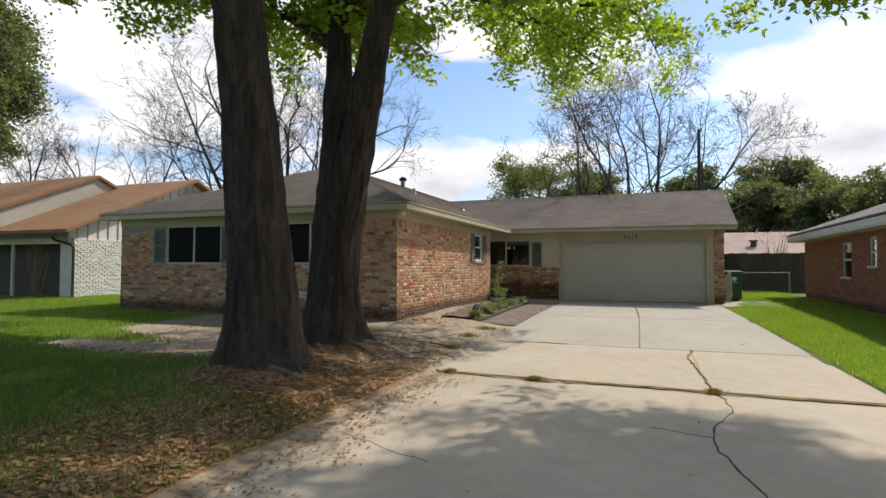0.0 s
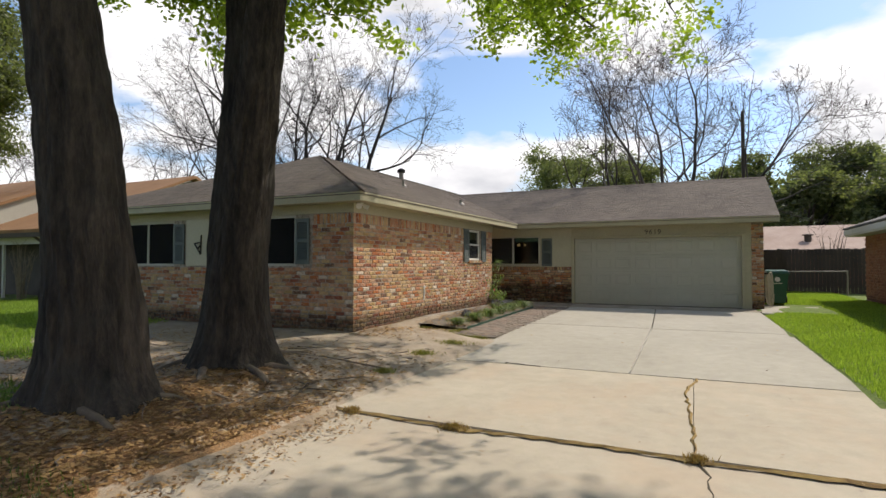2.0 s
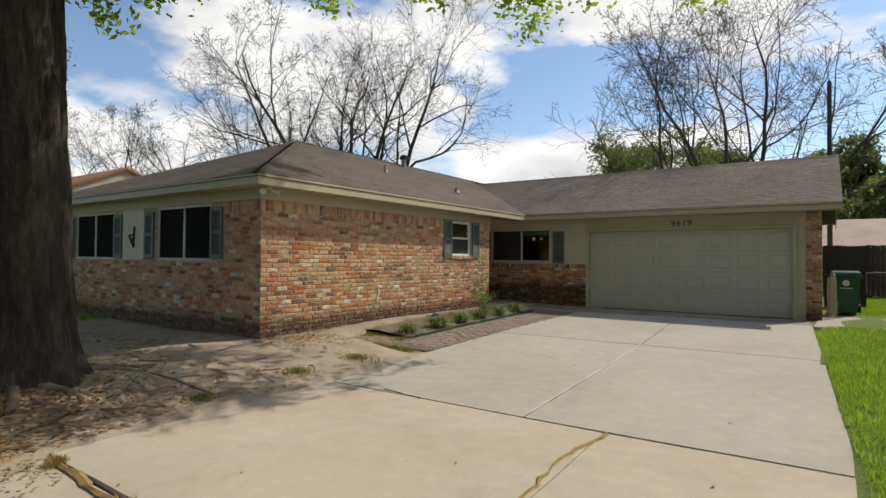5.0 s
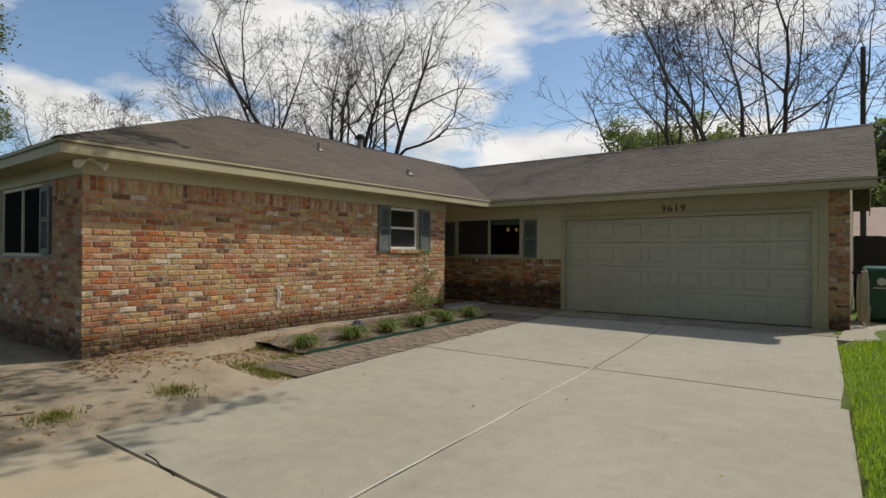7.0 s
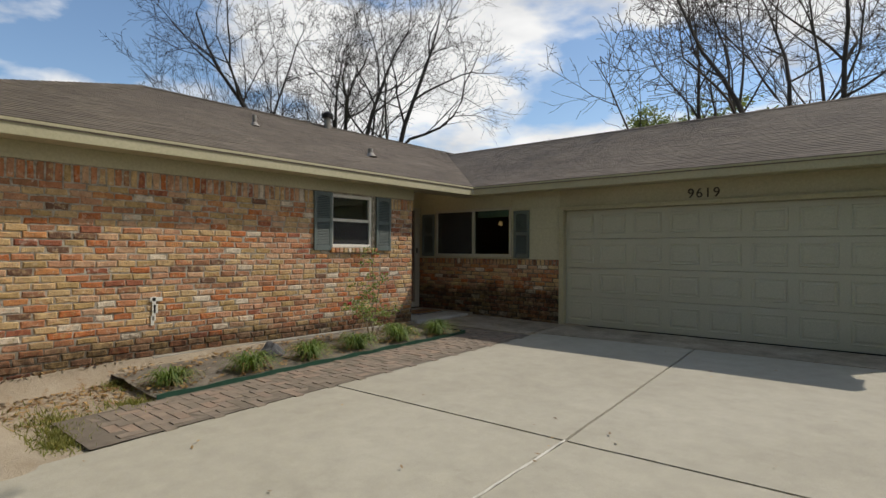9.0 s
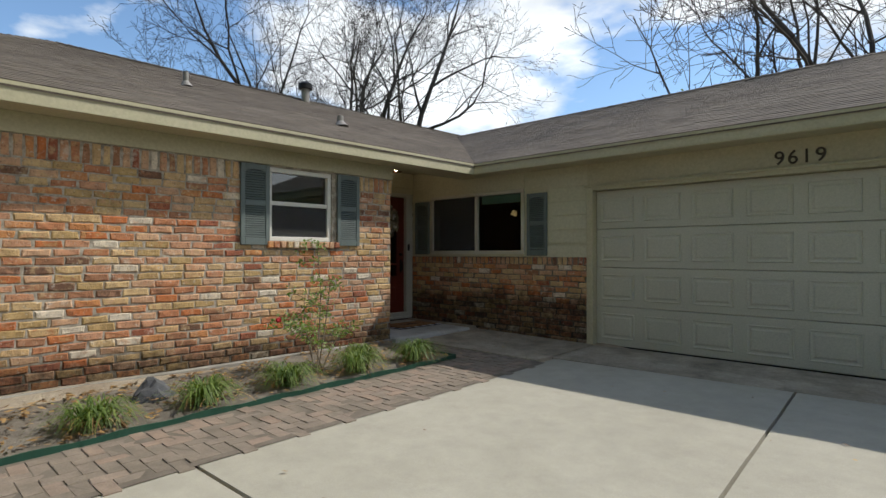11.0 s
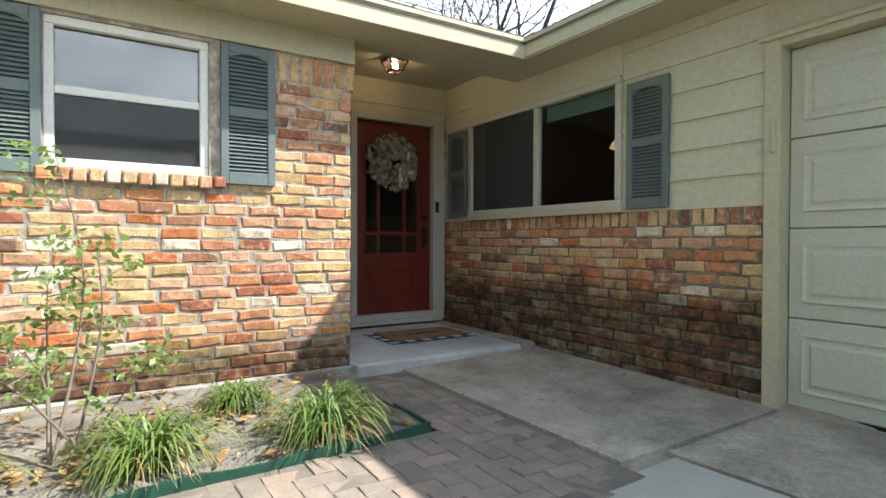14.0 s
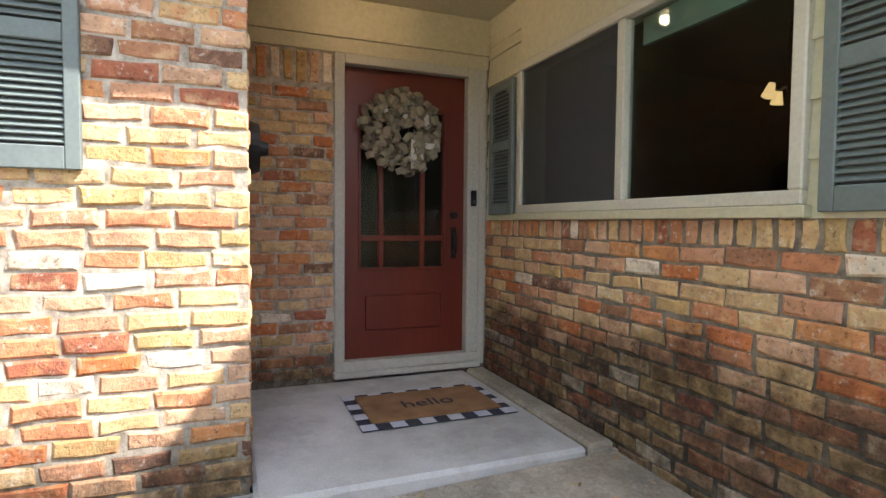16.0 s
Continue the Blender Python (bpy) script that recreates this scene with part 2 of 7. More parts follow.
def ground_material():
    """Soil, sand and thin turf; the shares come from the sheet's own attributes."""
    m, nt, b = nodes_of("yard_soil")
    def share(key):
        a = nt.nodes.new("ShaderNodeAttribute")
        a.attribute_name = key
        return a.outputs["Fac"]
    f1, f2, f3 = noise_node(nt, 2.2, 6.0, 0.65), noise_node(nt, 24.0, 5.0, 0.65), noise_node(nt, 90.0, 4.0, 0.7)
    turf = ramp_node(nt, f2, [(0.3, (0.07, 0.115, 0.02)), (0.7, (0.19, 0.25, 0.055))])
    sand = ramp_node(nt, f1, [(0.3, (0.33, 0.26, 0.185)), (0.7, (0.47, 0.395, 0.30))])
    sand = mix_node(nt, 0.6, sand, ramp_node(nt, f3, [(0.3, grey(0.6)), (0.7, grey(1.1))]), "MULTIPLY")
    duff = ramp_node(nt, f3, [(0.3, (0.06, 0.032, 0.014)), (0.5, (0.25, 0.125, 0.042)), (0.7, (0.45, 0.28, 0.12))])
    bare = ramp_node(nt, math_node(nt, "ADD", share("bare"), math_node(nt, "MULTIPLY", math_node(nt, "SUBTRACT", f2, 0.5), 0.9)), [(0.42, grey(0)), (0.60, grey(1))])
    lit = ramp_node(nt, math_node(nt, "ADD", share("litter"), math_node(nt, "MULTIPLY", math_node(nt, "SUBTRACT", noise_node(nt, 6.0, 7.0, 0.75), 0.5), 1.6)), [(0.45, grey(0)), (0.62, grey(0.9))])
    col = mix_node(nt, bare, turf, sand)
    col = mix_node(nt, lit, col, duff)
    nt.links.new(col, b.inputs["Base Color"])
    b.inputs["Roughness"].default_value = 1.0
    bump_node(nt, math_node(nt, "ADD", f3, f2), 0.8, 0.015, b)
    return m


def shingle_material():
    m, nt, b = nodes_of("asphalt_shingle")
    rnd = nt.nodes.new("ShaderNodeNewGeometry").outputs["Random Per Island"]
    f1, f2, f3 = noise_node(nt, 0.55, 6.0, 0.7), noise_node(nt, 7.0, 4.0, 0.6), noise_node(nt, 160.0, 2.0)
    col = ramp_node(nt, f1, [(0.3, (0.115, 0.092, 0.074)), (0.7, (0.18, 0.147, 0.118))])
    col = mix_node(nt, 0.8, col, ramp_node(nt, rnd, [(0.0, grey(0.82)), (1.0, grey(1.12))]), "MULTIPLY")
    col = mix_node(nt, 0.6, col, ramp_node(nt, f2, [(0.3, grey(0.7)), (0.7, grey(1.15))]), "MULTIPLY")
    col = mix_node(nt, 0.6, col, ramp_node(nt, f3, [(0.3, grey(0.5)), (0.7, grey(1.2))]), "MULTIPLY")
    nt.links.new(col, b.inputs["Base Color"])
    b.inputs["Roughness"].default_value = 0.95
    bump_node(nt, f3, 0.6, 0.004, b)
    return m


M_BRICK = brick_material("old_brick", True)
M_BRICK_JOINED = brick_material("old_brick_bulk", False)
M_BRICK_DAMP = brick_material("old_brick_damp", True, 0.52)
def mortar_material(name, reach, c1=(0.20, 0.165, 0.125), c2=(0.50, 0.44, 0.36)):
    m, nt, b = nodes_of(name)
    f1, f2 = noise_node(nt, 11.0, 6.0, 0.7), noise_node(nt, 90.0, 4.0, 0.6)
    # The c1 blotches darken the mortar in place of shade in the joint crevices.
    col = ramp_node(nt, f1, [(0.36, c1), (0.6, c2)])
    col = mix_node(nt, 0.5, col, ramp_node(nt, f2, [(0.25, grey(0.55)), (0.75, grey(1.0))]), "MULTIPLY")
    nt.links.new(dark_foot(nt, col, reach), b.inputs["Base Color"])
    b.inputs["Roughness"].default_value = 0.95
    bump_node(nt, f2, 0.6, 0.004, b)
    return m


M_MORTAR = mortar_material("mortar", 0.16)
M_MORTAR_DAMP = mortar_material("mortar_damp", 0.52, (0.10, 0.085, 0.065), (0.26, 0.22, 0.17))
M_CREAM = surface("cream_paint", (0.44, 0.40, 0.265), (0.50, 0.455, 0.31), 0.6, 0.9, 30.0, 0.12, 0.002)
M_SIDING = surface("pale_siding_paint", (0.50, 0.47, 0.33), (0.56, 0.53, 0.385), 0.6, 0.8, 30.0, 0.12, 0.002)
M_DOORPANEL = surface("garage_door_paint", (0.47, 0.455, 0.365), (0.52, 0.505, 0.41), 0.5, 0.7, 60.0, 0.12, 0.0015)
M_GREYTRIM = surface("grey_trim_paint", (0.38, 0.365, 0.31), (0.45, 0.435, 0.37), 0.55, 1.5, 40.0, 0.1, 0.001)
M_SHUTTER = surface("blue_grey_shutter_paint", (0.108, 0.134, 0.128), (0.142, 0.172, 0.164), 0.6, 2.0, 60.0, 0.15, 0.001)
M_VINYL = surface("white_window_vinyl", (0.68, 0.66, 0.60), (0.74, 0.72, 0.66), 0.45, 2.0, 60.0, 0.05, 0.001)
M_SASH = surface("tan_window_frame", (0.47, 0.44, 0.36), (0.53, 0.50, 0.41), 0.5, 2.0, 60.0, 0.05, 0.001)
M_SHINGLE = shingle_material()
M_DRIVE = concrete_material("driveway_concrete", (0.39, 0.357, 0.287), (0.45, 0.416, 0.342))
M_DRIVE_OLD = concrete_material("old_driveway_concrete", (0.43, 0.37, 0.28), (0.52, 0.46, 0.355), 0.35)
M_PORCH = concrete_material("porch_concrete", (0.38, 0.362, 0.332), (0.57, 0.55, 0.52), 0.0, 0.15, 1.6, 0.8)
M_AGGREGATE = concrete_material("aggregate_concrete", (0.28, 0.237, 0.18), (0.51, 0.44, 0.345), 0.12, 0.45, 1.1, 0.6)
M_SEAL = surface("white_joint_sealant", (0.55, 0.53, 0.48), (0.65, 0.63, 0.58), 0.7, 9.0, 60.0, 0.2)
M_JOINT = surface("joint_dirt", (0.07, 0.055, 0.04), (0.12, 0.10, 0.07), 1.0, 9.0, 90.0, 0.5)
M_MOSS = surface("joint_weeds", (0.20, 0.12, 0.045), (0.40, 0.28, 0.10), 1.0, 9.0, 90.0, 0.8, 0.01)
M_SOIL = ground_material()
M_BED = surface("bed_soil", (0.13, 0.11, 0.088), (0.27, 0.235, 0.19), 1.0, 4.0, 70.0, 0.9, 0.015)
M_BARK = bark_material("dark_oak_bark", (0.010, 0.008, 0.006), (0.085, 0.065, 0.048))
M_BARE = surface("grey_bare_bark", (0.045, 0.037, 0.031), (0.085, 0.07, 0.06), 0.95, 1.0, 20.0, 0.3)
M_BARE_DARK = surface("dark_bare_bark", (0.014, 0.012, 0.011), (0.032, 0.027, 0.024), 0.95, 1.0, 20.0, 0.3)
M_LEAF = leaf_material("spring_oak_leaf", (0.15, 0.23, 0.03), (0.34, 0.42, 0.075), 0.65)
M_LEAF_DARK = leaf_material("live_oak_leaf", (0.07, 0.09, 0.042), (0.19, 0.21, 0.11), 0.58)
M_GRASS = leaf_material("lawn_blade", (0.13, 0.22, 0.03), (0.33, 0.42, 0.09), 0.55)
M_GRASS_DULL = leaf_material("thin_grass_blade", (0.05, 0.12, 0.015), (0.17, 0.25, 0.045), 0.35)
M_LIRIOPE = leaf_material("strap_leaf", (0.05, 0.10, 0.018), (0.20, 0.26, 0.06), 0.3)
M_DRYLEAF = leaf_material("dry_leaf", (0.11, 0.05, 0.018), (0.46, 0.29, 0.12), 0.15)
# Dark plaster: the dimness of the unlit rooms is put into its colour.
M_DIMMED_ROOM = surface("dimmed_room_plaster", (0.085, 0.074, 0.064), (0.11, 0.096, 0.084), 0.9, 1.0, 20.0, 0.0)
M_GLASS = glass_material("window_glass", (0.80, 0.86, 0.84), 1.5)
M_COATED = glass_material("coated_window_glass", (0.45, 0.5, 0.5), 2.2)
M_SCREEN = surface("insect_screen_mesh", (0.035, 0.04, 0.042), (0.05, 0.055, 0.058), 0.7, 3.0, 300.0, 0.2)


# ---- building helpers ----
def finish(name, bm, mat, smooth=False):
    me = bpy.data.meshes.new(name)
    bm.normal_update()
    bm.to_mesh(me)
    bm.free()
    me.materials.append(mat)
    if smooth:
        for p in me.polygons:
            p.use_smooth = True
    return new(name, me)


def part(name, bm, mat, parent, label="", smooth=False):
    """One mesh, in the coordinates of the thing's base, under a thing or under a part."""
    ob = finish(name, bm, mat, smooth)
    ob.parent = parent
    if label:
        ob["label"] = label
    return ob


def setting(name, bm, mat, label="", category="", smooth=False):
    return tagged(finish(name, bm, mat, smooth), label, category, "", "structure")


def thing(name, loc, label, category, group="", kind=""):
    ob = new(name)
    ob.empty_display_size = 0.1
    ob.location = loc
    return tagged(ob, label, category, group, kind)


def box(bm, x0, x1, y0, y1, z0, z1, bevel=0.0):
    r = bmesh.ops.create_cube(bm, size=1.0)
    bmesh.ops.scale(bm, vec=(x1 - x0, y1 - y0, z1 - z0), verts=r["verts"])
    bmesh.ops.translate(bm, vec=((x0 + x1) / 2, (y0 + y1) / 2, (z0 + z1) / 2), verts=r["verts"])
    if bevel:
        edges = list({e for v in r["verts"] for e in v.link_edges})
        bmesh.ops.bevel(bm, geom=edges, offset=bevel, segments=1, affect="EDGES")


def boxes(*rows, bevel=0.0):
    bm = bmesh.new()
    for r in rows:
        box(bm, *r, bevel=bevel)
    return bm


def solid(points, faces):
    bm = bmesh.new()
    vs = [bm.verts.new(p) for p in points]
    for f in faces:
        bm.faces.new([vs[i] for i in f])
    return bm


def cylinder(bm, p, q, r0, r1=None, sides=12):
    p, q = Vector(p), Vector(q)
    r1 = r0 if r1 is None else r1
    m = Matrix.Translation((p + q) / 2) @ (q - p).to_track_quat("Z", "Y").to_matrix().to_4x4()
    bmesh.ops.create_cone(bm, cap_ends=True, segments=sides, radius1=r0, radius2=r1, depth=(q - p).length, matrix=m)


def mesh_arrays(name, verts, faces, mat, smooth=False):
    me = bpy.data.meshes.new(name)
    me.from_pydata(verts, [], faces)
    me.materials.append(mat)
    if smooth:
        me.polygons.foreach_set("use_smooth", [True] * len(me.polygons))
    return me


def wall_boxes(u0, u1, z0, z1, holes):
    """The rectangles that are left of a wall round its holes (u0, u1, z0, z1)."""
    us = sorted({u0, u1, *[h[0] for h in holes], *[h[1] for h in holes]})
    out = []
    for a, b in zip(us, us[1:]):
        mid = (a + b) / 2
        cuts = sorted((h[2], h[3]) for h in holes if h[0] < mid < h[1])
        z = z0
        for c, d in cuts:
            if c > z + 1e-4:
                out.append((a, b, z, c))
            z = d
        if z < z1 - 1e-4:
            out.append((a, b, z, z1))
    return out


# ---- bricks ----
def brick_mesh(seed, length=0.222, height=0.068, depth=0.03):
    """An old, knocked-about brick: rounded face, uneven arrises. It lies along x, its face towards -y, centred."""
    r = random.Random(seed)
    j = lambda a: r.uniform(-a, a)
    hl, hh = length / 2, height / 2
    ring = [(-hl, -hh), (j(0.03), -hh), (hl, -hh), (hl, hh), (j(0.03), hh), (-hl, hh)]
    front, rim, back = [], [], []
    for x, z in ring:
        kx, kz = 1 - 0.013 / hl, 1 - 0.010 / hh
        dx, dz = j(0.008), j(0.0065)
        front.append((x * kx + dx, j(0.0035), z * kz + dz))
        rim.append((x + dx, 0.008 + j(0.003), z + dz * 0.8))
        back.append((x, depth, z))
    v = front + rim + back
    f = [(0, 1, 4, 5), (1, 2, 3, 4)]
    for i in range(6):
        k = (i + 1) % 6
        f += [(i, i + 6, k + 6, k), (i + 6, i + 12, k + 12, k + 6)]
    f = [tuple(reversed(q)) for q in f]
    return v, f


BRICKS = [brick_mesh(s) for s in range(14)]


def lay_bricks(wall, m, u0, u1, z0, z1, holes, near, single_mat, bulk_mat, course=0.0801, pitch=0.2325, soldier=None, seed=1):
    """Courses on a wall whose face is the plane of m (x along, -y out, z up). near(u, z): laid as single bricks."""
    r = random.Random(seed)
    datas = [mesh_arrays("brick", v, f, single_mat) for v, f in BRICKS]
    bulk_v, bulk_f = [], []
    spots = []
    rows = int((z1 - z0) / course + 0.3)
    for k in range(rows):
        zc = z0 + course * (k + 0.5)
        start = u0 - (pitch / 2 if k % 2 else 0.0) + r.uniform(-0.02, 0.02)
        spans = [(u0, u1)]
        for h in holes:
            if h[2] < zc < h[3]:
                nxt = []
                for a, b in spans:
                    if h[1] <= a or h[0] >= b:
                        nxt.append((a, b))
                    else:
                        nxt += [(a, h[0])] if h[0] - a > 0.03 else []
                        nxt += [(h[1], b)] if b - h[1] > 0.03 else []
                spans = nxt
        u = start
        while u < u1:
            w = pitch * r.choice((1, 1, 1, 1, 1, 0.96, 1.05, 0.9))
            for a, b in spans:
                c, d = max(u, a), min(u + w, b)
                if d - c > 0.05:
                    spots.append(((c + d) / 2, zc + r.uniform(-0.004, 0.004), (d - c - 0.014) / 0.222, 1 + r.uniform(-0.05, 0.05), False))
            u += w
    if soldier:
        sz, sh, s0, s1 = soldier
        u = s0
        while u < s1 - 0.05:
            spots.append((u + 0.043, sz + sh / 2, sh / 0.232, r.uniform(0.9, 1.05), True))
            u += 0.0865
    count = 0
    for u, z, sx, sz, upright in spots:
        i = r.randrange(len(BRICKS))
        out = r.uniform(-0.003, 0.006)
        rot = Matrix.Rotation(radians(90), 4, "Y") if upright else Matrix.Rotation(radians(r.uniform(-0.7, 0.7)), 4, "Y")
        if r.random() < 0.5:
            rot = rot @ Matrix.Rotation(radians(180), 4, "Y")
        local = Matrix.Translation((u, -0.0065 - out, z)) @ rot @ Matrix.Diagonal((sx, 1, sz, 1))
        if near(u, z) and count < 300:
            ob = new("brick", datas[i])
            ob.parent = wall
            ob.matrix_basis = m @ local
            count += 1
        else:
            base = len(bulk_v)
            full = m @ local
            bulk_v += [tuple(full @ Vector(p)) for p in BRICKS[i][0]]
            bulk_f += [tuple(base + q for q in f) for f in BRICKS[i][1]]
    if bulk_v:
        ob = new("brickwork", mesh_arrays("brickwork", bulk_v, bulk_f, bulk_mat))
        ob.parent = wall
        ob["kind"] = "stuff"


# ---- the ground ----
def drive_z(y):
    return float(np.interp(y, [-60, 6.2, 9.8, 14.5, 18.9, 19.9, 60], [-0.36, -0.29, -0.24, -0.11, -0.02, 0.0, 0.05]))


def ease(v, a, b):
    k = min(1.0, max(0.0, (v - a) / (b - a)))
    return k * k * (3 - 2 * k)


def drive_right(y):
    return float(np.interp(y, [-60, 7.0, 10.0, 14.5, 18.5, 20], [3.12, 3.10, 2.98, 2.76, 2.55, 2.5]))


def drive_left(y):
    return -2.36 if y < 6.2 else -2.52


def yard_z(x, y):
    z = drive_z(y)
    if x < -2.4:
        z += 0.15 * ease(-x, 2.4, 4.2) * (1 - ease(y, 13.5, 17.5)) + 0.03
    else:
        z += 0.035 * ease(x, 2.4, 3.6)
    z += 0.03 * noise.noise((x * 0.6, y * 0.6, 0))
    if -2.5 < x < drive_right(y) - 0.03 and y < 20:
        z = drive_z(y) - 0.13
    if -4.95 < x < -2.4 and 11.5 < y < 20:
        z = min(z, drive_z(y) - 0.03)
    if x < -5.05 and y > 10.5 and x > -13.8:
        z = -0.3
    for tx, ty, tr in ((-4.3, 5.0, 1.5), (-4.65, 7.1, 1.6)):
        d = math.hypot(x - tx, y - ty)
        z += 0.10 * (1 - ease(d, 0.4, tr))
    return z


def bare_share(x, y):
    """How bare of turf the yard is."""
    n = noise.noise((x * 0.35, y * 0.35, 3.0)) * 0.3
    far = 3.0 * ease(y, 6.2, 7.6)
    b = ease(x, -8.6 - far, -6.2 - far) * ease(y, 4.2, 6.0) * (1 - ease(x, 2.2, 2.6))
    b = max(b, ease(x, -10.5, -8.5) * (1 - ease(x, -5, -4)) * math.exp(-((y - 5.6) / 0.6) ** 2))
    b = max(b, 0.62 * ease(x, -4.8, -2.8) * (1 - ease(x, 2.2, 2.6)))
    b = max(b, 0.95 * ease(x, -5.0, -3.9) * ease(y, 3.2, 4.2) * (1 - ease(x, 2.2, 2.6)))
    return max(0.0, min(1.0, b + n * (1 if x < 2.4 else 0.0)))


def litter_share(x, y):
    n = noise.noise((x * 0.8, y * 0.8, 7.0)) * 0.25
    v = ease(x, -6.2, -4.0) * (1 - ease(x, -2.0, -1.6)) * (1 - ease(y, 5.6, 7.4)) * 0.66
    v = max(v, 0.5 * math.exp(-((x + 3.6) / 1.2) ** 2 - ((y - 6.6) / 1.0) ** 2))
    v = max(v, (0.16 + 0.3 * ease(noise.noise((x * 0.7, y * 0.7, 12.0)), 0.0, 0.4)) * ease(x, -10, -6) * (1 - ease(x, -2.0, -1.6)) * (1 - ease(y, 5, 6)))
    v = max(v, 0.5 * math.exp(-((x + 4.6) / 0.4) ** 2) * (1 if 10.5 < y < 14 else 0))
    return max(0.0, min(1.0, v + n * (1 if v > 0.05 else 0)))


def build_ground():
    def steps(lo, hi, a, b, fine):
        far = [lo, lo / 2, lo / 4, lo / 7]
        mid = list(np.arange(a, b + 1e-6, fine))
        back = [hi / 7, hi / 4, hi / 2, hi]
        return sorted({round(float(v), 3) for v in far + mid + back if v <= a or v >= b or v in mid})
    xs, ys = steps(-420, 420, -26, 12, 0.25), steps(-420, 420, -5, 34, 0.25)
    verts, bare, lit = [], [], []
    for y in ys:
        for x in xs:
            verts.append((x, y, yard_z(x, y)))
            bare.append(bare_share(x, y))
            lit.append(litter_share(x, y))
    w = len(xs)
    faces = [(j * w + i, j * w + i + 1, (j + 1) * w + i + 1, (j + 1) * w + i) for j in range(len(ys) - 1) for i in range(w - 1)]
    me = mesh_arrays("ground", verts, faces, M_SOIL, True)
    for key, values in (("bare", bare), ("litter", lit)):
        a = me.attributes.new(key, "FLOAT", "POINT")
        a.data.foreach_set("value", values)
    tagged(new("ground", me), "yard of turf thinning to sandy soil and leaf litter", "ground", "", "structure")


build_ground()


# ---- driveway slabs ----
def slab(name, corners, mat, label, thick=0.11, lift=0.0, cells=10, edge=0.012):
    """A concrete slab between four plan corners, following the fall of the drive, its arrises worn."""
    bm = bmesh.new()
    a, b, c, d = [Vector((*p, 0)) for p in corners]
    grid = []
    for j in range(cells + 1):
        row = []
        for i in range(cells + 1):
            p = a.lerp(b, i / cells).lerp(d.lerp(c, i / cells), j / cells)
            rim = i in (0, cells) or j in (0, cells)
            z = drive_z(p.y) + lift - (edge * 0.6 if rim else 0) + 0.0015 * noise.noise((p.x * 0.5, p.y * 0.5, 1))
            if rim:
                p = p + Vector((0.008 * noise.noise((p.x * 3, p.y * 3, 2)), 0.008 * noise.noise((p.x * 3, p.y * 3, 5)), 0))
            row.append(bm.verts.new((p.x, p.y, z)))
        grid.append(row)
    for j in range(cells):
        for i in range(cells):
            bm.faces.new((grid[j][i], grid[j][i + 1], grid[j + 1][i + 1], grid[j + 1][i]))
    ring = grid[0] + [r[-1] for r in grid[1:]] + grid[-1][-2::-1] + [r[0] for r in grid[-2:0:-1]]
    low = [bm.verts.new((v.co.x, v.co.y, v.co.z - thick)) for v in ring]
    for i in range(len(ring)):
        k = (i + 1) % len(ring)
        bm.faces.new((ring[k], ring[i], low[i], low[k]))
    return setting(name, bm, mat, label, "driveway")


R = drive_right
slab("driveway_1", [(-2.72, 18.78), (2.62, 19.0), (2.62, 19.93), (-2.72, 19.93)], M_AGGREGATE, "worn concrete apron below the garage door", lift=0.004)
slab("driveway_2", [(-2.61, 14.40), (0.135, 14.46), (-0.15, 18.91), (-2.66, 18.75)], M_DRIVE, "pale broom-finished concrete driveway slab")
slab("driveway_3", [(0.16, 14.46), (R(14.5), 14.56), (R(18.5), 18.96), (-0.125, 18.91)], M_DRIVE, "pale broom-finished concrete driveway slab")
slab("driveway_4", [(-2.55, 9.69), (0.26, 9.71), (0.135, 14.43), (-2.61, 14.37)], M_DRIVE, "pale broom-finished concrete driveway slab")
slab("driveway_5", [(0.285, 9.71), (R(9.7), 9.79), (R(14.5), 14.53), (0.16, 14.43)], M_DRIVE, "pale broom-finished concrete driveway slab")
slab("driveway_6", [(-2.75, 6.54), (1.172, 6.53), (1.10, 9.68), (-2.75, 9.655)], M_DRIVE_OLD, "older stained concrete driveway slab")
slab("driveway_7", [(1.18, 6.53), (R(6.4), 6.55), (R(9.7), 9.75), (1.108, 9.68)], M_DRIVE_OLD, "older stained concrete driveway slab")
slab("driveway_8", [(-2.36, -7.0), (3.15, -7.0), (R(6.4), 6.50), (-2.62, 6.50)], M_DRIVE_OLD, "older stained concrete driveway slab sunk at its joint", lift=-0.022, cells=30)
slab("pavement", [(2.56, 18.55), (4.3, 18.75), (4.3, 21.6), (2.76, 21.6)], M_DRIVE, "small concrete pad beside the garage", lift=0.02)
setting("joint_fill", boxes((-2.6, 2.9, 6.2, 19.9, -0.5, -0.33)), M_JOINT, "dirt below the driveway joints", "driveway")

# ---- the house: walls ----
SIDE_X, FRONT_Y, GAR_Y, DOOR_X, REC_Y, LEFT_X = -5.0, 10.47, 19.88, -6.445, 18.09, -13.83
TOP, SOFFIT, PORCH_Z = 2.33, 2.52, 2.73
WIN = (16.19, 17.09, 1.42, 2.31)          # side window: y, z
PIC = (-5.93, -3.91, 1.26, 2.27)          # picture window: x, z
DOOR = (18.74, 19.74, 0.11, 2.335)        # entrance: y, z
FW1, FW2, FPAN = (-12.1, -10.16, 1.26, 2.33), (-8.34, -6.45, 1.26, 2.33), (-9.72, -8.83, 1.26, 2.33)


def wall_x(name, x_face, thick, y0, y1, z0, z1, holes, mat, label):
    """A wall that faces +x."""
    bm = boxes(*[(x_face - thick, x_face, a, b, c, d) for a, b, c, d in wall_boxes(y0, y1, z0, z1, holes)])
    return setting(name, bm, mat, label, "wall")


